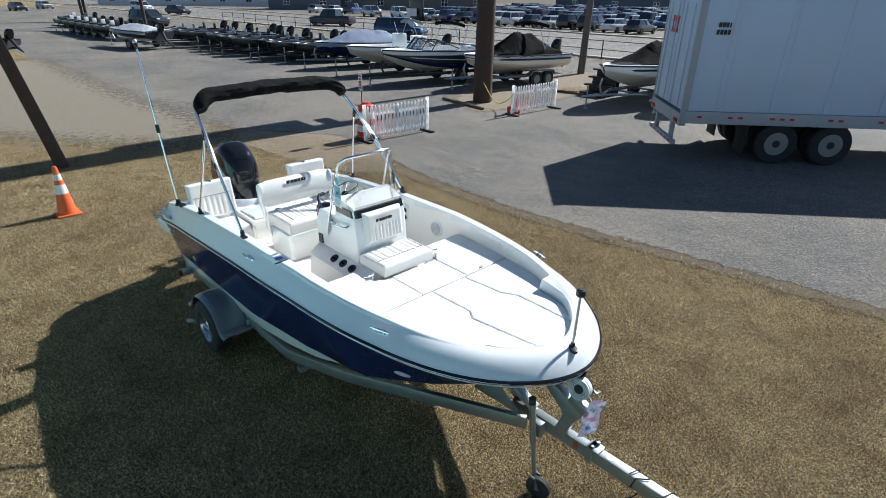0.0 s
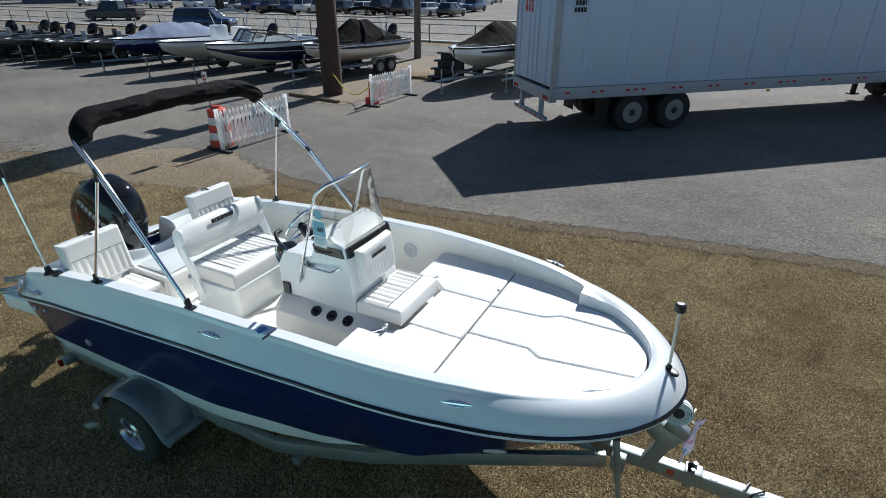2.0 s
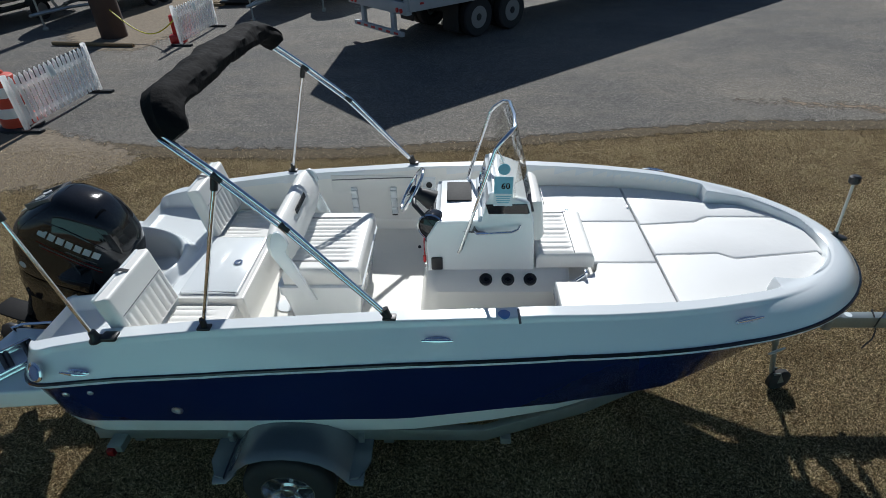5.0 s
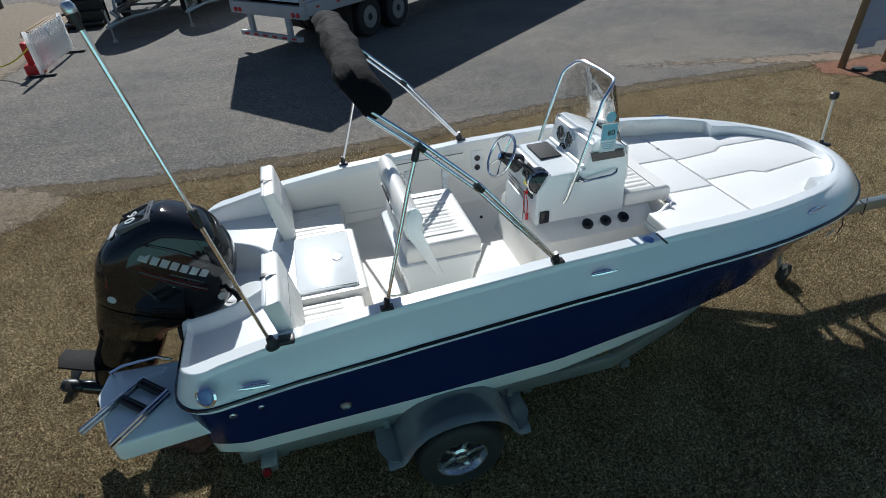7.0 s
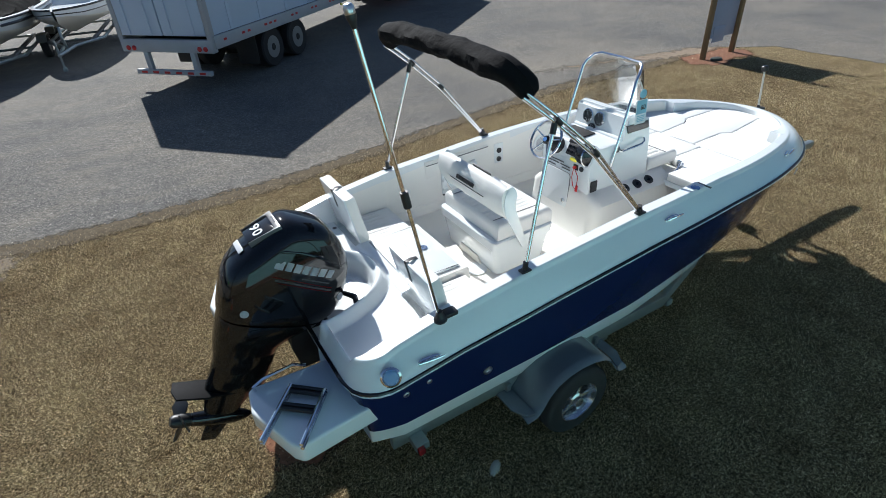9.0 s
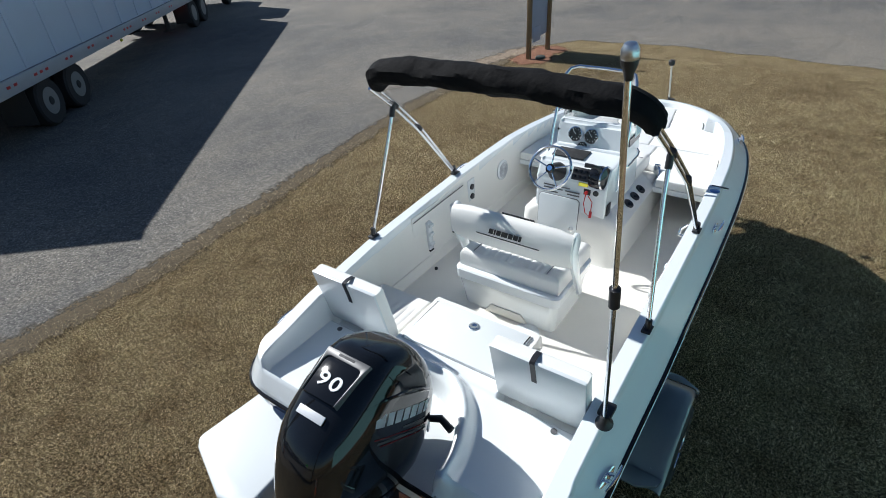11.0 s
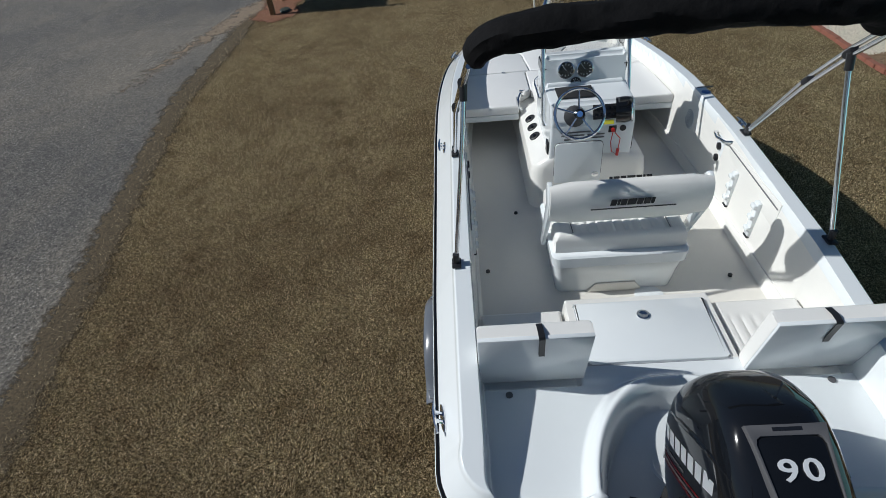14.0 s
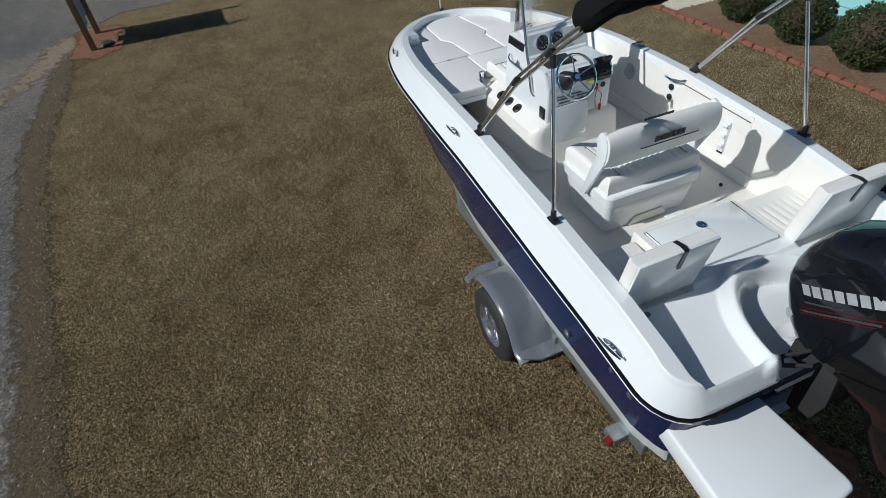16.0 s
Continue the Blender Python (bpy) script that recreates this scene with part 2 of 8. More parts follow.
def ground_mat():
    """Dormant lawn: straw thatch with green remnants and worn patches."""
    m, nt, b = node_mat("dormant_grass")
    mid = noise_node(nt, 5.0, 5.0, 0.65)
    fine = noise_node(nt, 60.0, 7.0, 0.85)
    # the darkest stops put the shade down between blades into the thatch colour
    straw = ramp(nt, fine.outputs["Fac"], [(0.38, (0.018, 0.012, 0.006)), (0.47, (0.078, 0.055, 0.027)), (0.55, (0.27, 0.212, 0.132)), (0.66, (0.66, 0.56, 0.385))])
    green = ramp(nt, fine.outputs["Fac"], [(0.38, (0.018, 0.014, 0.006)), (0.5, (0.14, 0.112, 0.060)), (0.66, (0.48, 0.40, 0.26))])
    gmask = ramp(nt, mid.outputs["Fac"], [(0.42, (0, 0, 0)), (0.62, (0.75, 0.75, 0.75))])
    col = mix_col(nt, gmask.outputs[0], straw.outputs[0], green.outputs[0])
    col = mix_col(nt, 1.0, col, lawn_tone(nt), "MULTIPLY")
    col = mix_col(nt, 1.0, col, cells(nt, 105.0, (0.42, 0.41, 0.39), (1.75, 1.72, 1.64)), "MULTIPLY")
    nt.links.new(col, b.inputs["Base Color"])
    b.inputs["Roughness"].default_value = 0.95
    b.inputs["Specular IOR Level"].default_value = 0.1
    add_bump(nt, b, fine.outputs["Fac"], 1.0, 0.04)
    return m


def asphalt_mat(name, tone, sandy):
    m, nt, b = node_mat(name)
    big = noise_node(nt, 0.22, 5.0, 0.6)
    stain = noise_node(nt, 0.8, 6.0, 0.7, stretch=(1.0, 2.2, 1.0))
    patch = noise_node(nt, 0.11, 4.0, 0.6)
    fine = noise_node(nt, 75.0, 4.0, 0.9)
    agg = ramp(nt, fine.outputs["Fac"], [(0.36, tuple(t * 0.22 for t in tone)), (0.49, tuple(t * 0.95 for t in tone)), (0.57, tuple(t * 1.3 for t in tone)), (0.68, tuple(min(1, t * 4.2) for t in tone))])
    sand = ramp(nt, stain.outputs["Fac"], [(0.46, (0, 0, 0)), (0.72, (0.8, 0.8, 0.8))])
    col = mix_col(nt, sand.outputs[0], agg.outputs[0], mix_col(nt, 0.55, sandy, agg.outputs[0]))
    where = ramp(nt, patch.outputs["Fac"], [(0.42, (0, 0, 0)), (0.60, (0.45, 0.45, 0.45))])
    col = mix_col(nt, where.outputs[0], col, mix_col(nt, 0.5, sandy, agg.outputs[0]))
    chips = noise_node(nt, 38.0, 2.0, 0.5)
    chip = ramp(nt, chips.outputs["Fac"], [(0.66, (0, 0, 0)), (0.70, (0.9, 0.9, 0.9))])
    col = mix_col(nt, chip.outputs[0], col, (0.42, 0.40, 0.37))
    pits = ramp(nt, chips.outputs["Fac"], [(0.30, (0.35, 0.35, 0.36)), (0.36, (1, 1, 1))])
    col = mix_col(nt, 1.0, col, pits.outputs[0], "MULTIPLY")
    dark = ramp(nt, big.outputs["Fac"], [(0.28, (0.74, 0.75, 0.77)), (0.62, (1.12, 1.10, 1.06))])
    col = mix_col(nt, 1.0, col, cells(nt, 48.0, (0.66, 0.66, 0.67), (1.55, 1.53, 1.48)), "MULTIPLY")
    tc = nt.nodes.new("ShaderNodeTexCoord")
    wob = noise_node(nt, 1.4, 4.0, 0.6)
    off = mix_col(nt, 0.22, tc.outputs["Object"], wob.outputs["Color"], "ADD")
    crack = nt.nodes.new("ShaderNodeTexVoronoi")
    crack.feature = "DISTANCE_TO_EDGE"
    crack.inputs["Scale"].default_value = 0.23
    nt.links.new(off, crack.inputs["Vector"])
    seam_ = ramp(nt, crack.outputs["Distance"], [(0.0, (0.52, 0.52, 0.53)), (0.006, (1, 1, 1))])
    col = mix_col(nt, where.outputs[0], col, mix_col(nt, 1.0, col, seam_.outputs[0], "MULTIPLY"))
    col = mix_col(nt, 1.0, col, dark.outputs[0], "MULTIPLY")
    nt.links.new(col, b.inputs["Base Color"])
    b.inputs["Roughness"].default_value = 0.9
    b.inputs["Specular IOR Level"].default_value = 0.3
    add_bump(nt, b, fine.outputs["Fac"], 0.8, 0.014)
    return m


def soil_mat(name, a, c, scale=18.0):
    m, nt, b = node_mat(name)
    n = noise_node(nt, scale, 6.0, 0.75)
    r = ramp(nt, n.outputs["Fac"], [(0.3, a), (0.7, c)])
    nt.links.new(r.outputs[0], b.inputs["Base Color"])
    b.inputs["Roughness"].default_value = 0.95
    add_bump(nt, b, n.outputs["Fac"], 0.8, 0.03)
    return m


def fray_mat(name, a, c, scale=18.0):
    """Loose soil that thins out towards the rim of its sheet, by the sheet's own cover values."""
    m = soil_mat(name, a, c, scale)
    nt = m.node_tree
    at = nt.nodes.new("ShaderNodeAttribute")
    at.attribute_name = "cover"
    n = noise_node(nt, 5.0, 9.0, 0.75)
    ad = nt.nodes.new("ShaderNodeMath")
    ad.operation = "MULTIPLY_ADD"
    ad.inputs[1].default_value = 1.9
    nt.links.new(n.outputs["Fac"], ad.inputs[0])
    nt.links.new(at.outputs["Fac"], ad.inputs[2])
    edge = nt.nodes.new("ShaderNodeMapRange")
    edge.inputs["From Min"].default_value = 1.30
    edge.inputs["From Max"].default_value = 1.62
    nt.links.new(ad.outputs[0], edge.inputs["Value"])
    nt.links.new(edge.outputs[0], nt.nodes["Principled BSDF"].inputs["Alpha"])
    return m


M["grass"] = ground_mat()
M["litter"] = fray_mat("leaf_litter", (0.028, 0.020, 0.010), (0.19, 0.142, 0.078), 40.0)
M["loose_dirt"] = fray_mat("pale_loose_dirt", (0.13, 0.10, 0.068), (0.30, 0.245, 0.175), 14.0)
M["loose_clay"] = fray_mat("red_loose_clay", (0.12, 0.045, 0.022), (0.30, 0.14, 0.075), 18.0)
M["asphalt"] = asphalt_mat("worn_asphalt", (0.130, 0.125, 0.117), (0.275, 0.24, 0.188))
M["road"] = asphalt_mat("street_asphalt", (0.17, 0.165, 0.155), (0.22, 0.20, 0.17))
M["dry_soil"] = fray_mat("pale_trodden_soil", (0.07, 0.058, 0.040), (0.36, 0.315, 0.235), 60.0)
M["sand_wash"] = fray_mat("sandy_wash", (0.15, 0.115, 0.08), (0.34, 0.26, 0.18), 30.0)
M["clay"] = soil_mat("red_clay", (0.14, 0.05, 0.025), (0.34, 0.15, 0.08))
M["straw_bed"] = soil_mat("pine_straw", (0.075, 0.042, 0.022), (0.34, 0.21, 0.12), 40.0)
M["dirt"] = soil_mat("pale_dirt", (0.11, 0.088, 0.06), (0.24, 0.20, 0.15), 14.0)
M["leaf"] = soil_mat("box_leaf", (0.018, 0.035, 0.008), (0.085, 0.12, 0.03), 30.0)
M["weed"] = soil_mat("weed_leaf", (0.04, 0.06, 0.015), (0.14, 0.17, 0.05), 20.0)

# ---- building blocks ----
ORG = {}


def thing(name, origin=(0, 0, 0), label="", category="", group="", kind=""):
    """An Empty at the base of a thing, which its parts hang from."""
    ob = new(name)
    ob.empty_display_size = 0.2
    ob.matrix_basis = Matrix.Translation(origin)
    ORG[ob.name] = Matrix.Translation(origin)
    return tagged(ob, label, category, group, kind)


def mesh_of(name, bm, material, smooth=True):
    bmesh.ops.recalc_face_normals(bm, faces=bm.faces)
    me = bpy.data.meshes.new(name)
    bm.to_mesh(me)
    bm.free()
    mats = material if isinstance(material, (list, tuple)) else [material]
    for mm in mats:
        me.materials.append(mm)
    if smooth:
        me.polygons.foreach_set("use_smooth", [True] * len(me.polygons))
        me.set_sharp_from_angle(angle=radians(38))
    return me


def part(name, bm, material, parent, label="", smooth=True):
    """Links a bmesh, given in world places, as one mesh object under a thing or a part."""
    org = ORG[parent.name]
    bm.transform(org.inverted())
    ob = new(name, mesh_of(name, bm, material, smooth))
    ob.parent = parent
    ORG[ob.name] = org
    if label:
        tagged(ob, label)
    return ob


def solo(name, bm, material, origin=(0, 0, 0), label="", category="", group="", kind="", smooth=True):
    """A thing that is one mesh."""
    bm.transform(Matrix.Translation(origin).inverted())
    ob = new(name, mesh_of(name, bm, material, smooth))
    ob.matrix_basis = Matrix.Translation(origin)
    ORG[ob.name] = Matrix.Translation(origin)
    return tagged(ob, label, category, group, kind)


def BM():
    return bmesh.new()


def box(bm, c, s, bevel=0.0, m=None, seg=2, mi=0):
    """A box of size s round c (or in the frame m), its edges rounded by bevel."""
    mat = (m or Matrix.Identity(4)) @ Matrix.Translation(c) @ Matrix.Diagonal((*s, 1))
    r = bmesh.ops.create_cube(bm, size=1.0, matrix=mat)
    vs = r["verts"]
    faces = {f for v in vs for f in v.link_faces}
    for f in faces:
        f.material_index = mi
    if bevel:
        es = {e for v in vs for e in v.link_edges}
        bmesh.ops.bevel(bm, geom=list(es), offset=bevel, segments=seg, affect="EDGES", profile=0.5)
    return bm


def frame_of(d):
    d = Vector(d).normalized()
    up = Vector((0, 0, 1)) if abs(d.z) < 0.95 else Vector((1, 0, 0))
    a = d.cross(up).normalized()
    return a, d.cross(a).normalized()


def tube(bm, pts, r, seg=10, cap=True, closed=False, mi=0):
    """A round bar along a chain of points; r is one radius, or one a point."""
    pts = [Vector(p) for p in pts]
    n = len(pts)
    rad = r if isinstance(r, (list, tuple)) else [r] * n
    rings = []
    a = None
    for i, p in enumerate(pts):
        if closed:
            d = (pts[(i + 1) % n] - pts[i - 1])
        else:
            d = (pts[min(i + 1, n - 1)] - pts[max(i - 1, 0)])
        d = d.normalized()
        if a is None:
            a, b = frame_of(d)
        else:
            a = (a - d * a.dot(d)).normalized()
            b = d.cross(a)
        rings.append([bm.verts.new(p + (a * math.cos(t) + b * math.sin(t)) * rad[i]) for t in (2 * math.pi * k / seg for k in range(seg))])
    for i in range(n if closed else n - 1):
        q, w = rings[i], rings[(i + 1) % n]
        for k in range(seg):
            f = bm.faces.new((q[k], q[(k + 1) % seg], w[(k + 1) % seg], w[k]))
            f.material_index = mi
    if cap and not closed:
        bm.faces.new(rings[0][::-1]).material_index = mi
        bm.faces.new(rings[-1]).material_index = mi
    return bm


def lathe(bm, prof, m, seg=24, mi=0, cap=True):
    """Turns a profile of (radius, height) round the z axis of the frame m."""
    rings = []
    for r, h in prof:
        rings.append([bm.verts.new(m @ Vector((r * math.cos(t), r * math.sin(t), h))) for t in (2 * math.pi * k / seg for k in range(seg))])
    for q, w in zip(rings, rings[1:]):
        for k in range(seg):
            bm.faces.new((q[k], q[(k + 1) % seg], w[(k + 1) % seg], w[k])).material_index = mi
    if cap:
        bm.faces.new(rings[0][::-1]).material_index = mi
        bm.faces.new(rings[-1]).material_index = mi
    return bm


def axis(p, d):
    """A frame at p whose z axis points along d."""
    return Matrix.Translation(p) @ Vector(d).to_track_quat("Z", "Y").to_matrix().to_4x4()


def loft(bm, rings, closed=True, cap=True, mi=0):
    """Skins a chain of rings that have equally many points."""
    vr = [[bm.verts.new(p) for p in ring] for ring in rings]
    n = len(vr[0])
    for q, w in zip(vr, vr[1:]):
        for k in range(n if closed else n - 1):
            bm.faces.new((q[k], q[(k + 1) % n], w[(k + 1) % n], w[k])).material_index = mi
    if cap and closed:
        bm.faces.new(vr[0][::-1]).material_index = mi
        bm.faces.new(vr[-1]).material_index = mi
    return bm


def prism(bm, outline, z0, z1, bevel=0.0, seg=2, m=None, mi=0):
    """An outline of (x, y) raised from z0 to z1, with rounded edges."""
    m = m or Matrix.Identity(4)
    lo = [bm.verts.new(m @ Vector((x, y, z0))) for x, y in outline]
    hi = [bm.verts.new(m @ Vector((x, y, z1))) for x, y in outline]
    n = len(lo)
    fs = [bm.faces.new(lo[::-1]), bm.faces.new(hi)]
    for k in range(n):
        fs.append(bm.faces.new((lo[k], lo[(k + 1) % n], hi[(k + 1) % n], hi[k])))
    for f in fs:
        f.material_index = mi
    bmesh.ops.recalc_face_normals(bm, faces=fs)
    if bevel:
        top = [e for e in fs[1].edges] + [e for e in fs[0].edges]
        bmesh.ops.bevel(bm, geom=top, offset=bevel, segments=seg, affect="EDGES", profile=0.5)
    return bm


def lerp(xs, ys, x):
    return float(np.interp(x, xs, ys))


def arc(c, r, a0, a1, n):
    return [(c[0] + r * math.cos(radians(a0 + (a1 - a0) * k / n)), c[1] + r * math.sin(radians(a0 + (a1 - a0) * k / n))) for k in range(n + 1)]


def bars(bm, m, widths, h, gap=0.15, depth=0.003, slant=0.0):
    """A row of plain bars in the plane of m, standing for lettering: widths in units of h."""
    x = 0.0
    for w in widths:
        o = [(x, 0), (x + w * h, 0), (x + w * h + slant * h, h), (x + slant * h, h)]
        prism(bm, o, 0.0, depth, m=m)
        x += (w + gap) * h
    return bm


def letters(text, size, m, material, parent, name="numerals", label="", extrude=0.002):
    """Raised figures in the plane of m, centred."""
    cu = bpy.data.curves.new(name, "FONT")
    cu.body = text
    cu.size = size
    cu.extrude = extrude
    cu.offset = size * 0.012
    cu.align_x = "CENTER"
    cu.align_y = "CENTER"
    cu.resolution_u = 3
    tmp = new("tmp_text", cu)
    dg = bpy.context.evaluated_depsgraph_get()
    me = bpy.data.meshes.new_from_object(tmp.evaluated_get(dg))
    bpy.data.objects.remove(tmp)
    me.transform(ORG[parent.name].inverted() @ m)
    me.materials.clear()
    me.materials.append(material)
    ob = new(name, me)
    ob.parent = parent
    ORG[ob.name] = ORG[parent.name]
    if label:
        tagged(ob, label)
    return ob


def plane_at(p, right, up):
    """A frame at p with x along right and y along up."""
    x = Vector(right).normalized()
    z = x.cross(Vector(up)).normalized()
    y = z.cross(x)
    return Matrix(((x.x, y.x, z.x, p[0]), (x.y, y.y, z.y, p[1]), (x.z, y.z, z.z, p[2]), (0, 0, 0, 1)))

# ---- the motorboat: hull and deck ----
X_BOW = 5.44


def hb(x):
    """Half the beam at the rub rail."""
    side = 1.10 + 0.02 * min(1.0, x / 1.2)
    if x > 1.2:
        side = 1.12 * max(0.0, 1 - min(1.0, (x - 1.2) / (X_BOW - 1.2)) ** 5.1) ** 0.55
    if x < 0.25:
        side -= 0.25 * (1 - math.sqrt(max(0.0, 1 - ((0.25 - x) / 0.25) ** 2)))
    return side


def yc(x):
    """The keel line, which bears slightly to port towards the bow."""
    return 0.045 * max(0.0, min(1.0, (x - 2.2) / 3.0)) ** 1.3


def z_rub(x):
    return lerp([0, 0.2, 0.7, 1.4, 2.35, 3.3, 4.3, 5.0, 5.475], [1.09, 1.12, 1.19, 1.255, 1.325, 1.36, 1.35, 1.31, 1.28], x)


def z_gun(x):
    return lerp([0, 0.2, 0.6, 1.25, 2.3, 3.2, 4.3, 5.0, 5.475], [1.25, 1.30, 1.385, 1.465, 1.53, 1.545, 1.50, 1.432, 1.402], x)


def z_chine(x):
    return lerp([0, 1.5, 2.3, 2.9, 3.35, 4.0, 4.6, 5.0, 5.3, 5.475], [0.52, 0.53, 0.55, 0.60, 0.67, 0.81, 0.98, 1.11, 1.20, 1.25], x)


def y_chine(x):
    return min(hb(x) - 0.02, lerp([0, 0.3, 2.4, 3.3, 4.0, 4.6, 5.0, 5.475], [0.88, 0.97, 0.97, 0.90, 0.76, 0.55, 0.34, 0.0], x))


def z_keel(x):
    return lerp([0, 3.0, 3.8, 4.5, 5.0, 5.3, 5.475], [0.33, 0.33, 0.40, 0.60, 0.90, 1.12, 1.25], x)


def z_stripe(x):
    return z_chine(x) + lerp([0, 0.1, 2.0, 2.9, 3.4, 3.9, 4.05], [0.14, 0.15, 0.17, 0.175, 0.13, 0.035, 0.0], x)


X_FINE = sorted(set([0, 0.02, 0.05, 0.09, 0.14, 0.2, 0.25] + [round(0.3 + 0.1 * k, 2) for k in range(51)] + [5.34, 5.365, 5.385, 5.41, 5.42, 5.43, 5.436]))
boat = thing("motorboat", (2.7, 0, 0.45), "white open motorboat with a navy hull band, on a trailer", "boat")

bm = BM()
rings = []
for x in X_FINE:
    half = [(0.0, z_keel(x)), (y_chine(x) * 0.5, z_keel(x) * 0.42 + z_chine(x) * 0.58 - 0.03), (y_chine(x), z_chine(x)), (y_chine(x) + 0.006, z_chine(x) + 0.02)]
    yb = y_chine(x) + (hb(x) - 0.015 - y_chine(x)) * 0.35
    zs = max(z_stripe(x), z_chine(x) + 0.022)
    half += [(min(yb, hb(x) - 0.012), zs), (hb(x) - 0.015, z_rub(x) - 0.03)]
    rake = lambda z, x=x: (0.12 - x * 1.0) * max(0.0, 1 - x / 0.12) * max(0.0, (1.1 - z) / 0.6) if x < 0.12 else 0.0
    ring = [(x + rake(z), yc(x) - y, z) for y, z in half[::-1]] + [(x + rake(z), yc(x) + y, z) for y, z in half[1:]]
    rings.append(ring)
vr = [[bm.verts.new(p) for p in r] for r in rings]
n = len(vr[0])
for q, w, x in zip(vr, vr[1:], X_FINE):
    for k in range(n - 1):
        f = bm.faces.new((q[k], q[k + 1], w[k + 1], w[k]))
        kk = min(k, n - 2 - k)
        f.material_index = 0 if kk == 0 or x > 4.0 else 1
f = bm.faces.new(vr[0])
bmesh.ops.inset_individual(bm, faces=[f], thickness=0.01)
hull = part("hull", bm, [M["navy"], M["gel"]], boat, "navy gelcoat hull with a white boot stripe and bottom")

# outline of the deck, for the distance from the rail
OUT = np.array([(x, hb(x)) for x in X_BOW * (1 - (1 - np.linspace(0, 1, 6000)) ** 3)])
step = np.concatenate([[0], np.cumsum(np.hypot(*np.diff(OUT, axis=0).T))])
OUT = np.stack([np.interp(np.linspace(0, step[-1], 1000), step, OUT[:, k]) for k in (0, 1)], 1)
OUT = np.concatenate([[(0.0, y) for y in np.linspace(0, OUT[0][1], 200, endpoint=False)], OUT])


def sst(v):
    v = np.clip(v, 0, 1)
    return v * v * (3 - 2 * v)


Z_FLOOR, Z_BOW, Z_SEAT, Z_TRAY, Z_HATCH, Z_WELL = 0.95, 1.285, 1.10, 1.17, 1.185, 0.98


def deck_height(x, y):
    """Height of the moulded deck and liner over the plan."""
    ay = np.abs(y)
    pts = np.stack([x.ravel(), ay.ravel()], 1)
    dist = []
    for line in (OUT, OUT - np.array([0.145, 0.0]) * np.clip(1 - OUT[:, :1] / 0.9, 0, 1)):
        d = np.empty(len(pts))
        for i in range(0, len(pts), 4000):
            dd = pts[i:i + 4000, None, :] - line[None, :, :]
            d[i:i + 4000] = np.sqrt((dd ** 2).sum(2).min(1))
        dist.append(d.reshape(x.shape))
    d, d2 = dist
    gx = np.interp(x, [0, 0.2, 0.6, 1.25, 2.3, 3.2, 4.3, 5.0, 5.475], [1.25, 1.30, 1.385, 1.465, 1.53, 1.545, 1.50, 1.432, 1.402])
    rx = np.interp(x, [0, 0.2, 0.7, 1.4, 2.35, 3.3, 4.3, 5.0, 5.475], [1.09, 1.12, 1.19, 1.255, 1.325, 1.36, 1.35, 1.31, 1.28])
    face = np.interp(x, [0, 0.12, 0.3, 3.5, 4.4, 5.0, 5.44], [0.055, 0.09, 0.12, 0.14, 0.16, 0.185, 0.19])
    s = np.clip(d / face, 0, 1)
    flat_side = np.where(s < 0.85, 0.98 * s, 0.833 + 0.167 * (1 - ((1 - s) / 0.15) ** 2))
    bow = sst((x - 4.2) / 0.8)
    h = rx + (gx - rx) * (flat_side * (1 - bow) + (1 - (1 - s) ** 2.4) * bow)
    inner = np.interp(x, [0, 0.3, 3.5, 5.0, 5.475], [0.20, 0.205, 0.215, 0.225, 0.215])
    wall = sst((d2 - inner) / 0.028)
    low = np.full_like(x, Z_FLOOR)
    # side ledge a hand above the floor
    low = np.where(d2 < inner + 0.055, Z_FLOOR + 0.09 * (1 - sst((d2 - inner - 0.035) / 0.02)), low)
    # bow platform
    fb = np.maximum(sst((x - 3.95) / 0.02), sst((x - 3.34) / 0.02) * sst((0.41 - ay) / 0.02))
    low = low * (1 - fb) + Z_BOW * fb
    # seat boxes, hatch box, stern trays
    sb = sst((1.185 - x) / 0.02)
    low = low * (1 - sb) + Z_SEAT * sb
    hbx = sst((0.41 - ay) / 0.02) * sst((1.23 - x) / 0.025)
    low = low * (1 - hbx) + Z_HATCH * hbx
    tr = sst((0.665 - x) / 0.03)
    low = low * (1 - tr) + Z_TRAY * tr
    h = h * (1 - wall) + np.minimum(low, h) * wall
    # raised shoulders at the bow, narrowing the cushion recess
    rec = np.where(x < 5.205, 0.53 * np.sqrt(np.clip(1 - np.clip((x - 4.62) / 0.585, 0, 1) ** 2.4, 0, 1)), -0.1)
    sh = sst((x - 4.60) / 0.025) * sst((ay - rec) / 0.02)
    lip = np.minimum(gx - 0.006, np.interp(x, [4.6, 4.8, 5.0, 5.2], [1.466, 1.436, 1.410, 1.394]))
    lip = gx + (lip - gx) * sst((d - 0.18) / 0.08)
    h = np.where(d > face, h * (1 - sh) + lip * sh, h)
    # motor well with its curved coaming
    q = np.sqrt((np.maximum(x, 0) / 0.56) ** 2 + (ay / 0.40) ** 2)
    e = (q - 1) * np.where(x < 0.05, 0.40, 0.46)
    coam = sst(1 - np.abs(e - 0.055) / 0.075) * sst((0.70 - x) / 0.1)
    coam = coam * sst((x - 0.0) / 0.04)
    h = np.where(d > 0.02, np.maximum(h, h * (1 - coam) + 1.25 * coam), h)
    well = sst((0.012 - e) / 0.03) * sst((0.60 - x) / 0.02)
    h = h * (1 - well) + (Z_WELL + 0.10 * sst((x - 0.1) / 0.4)) * well
    return h


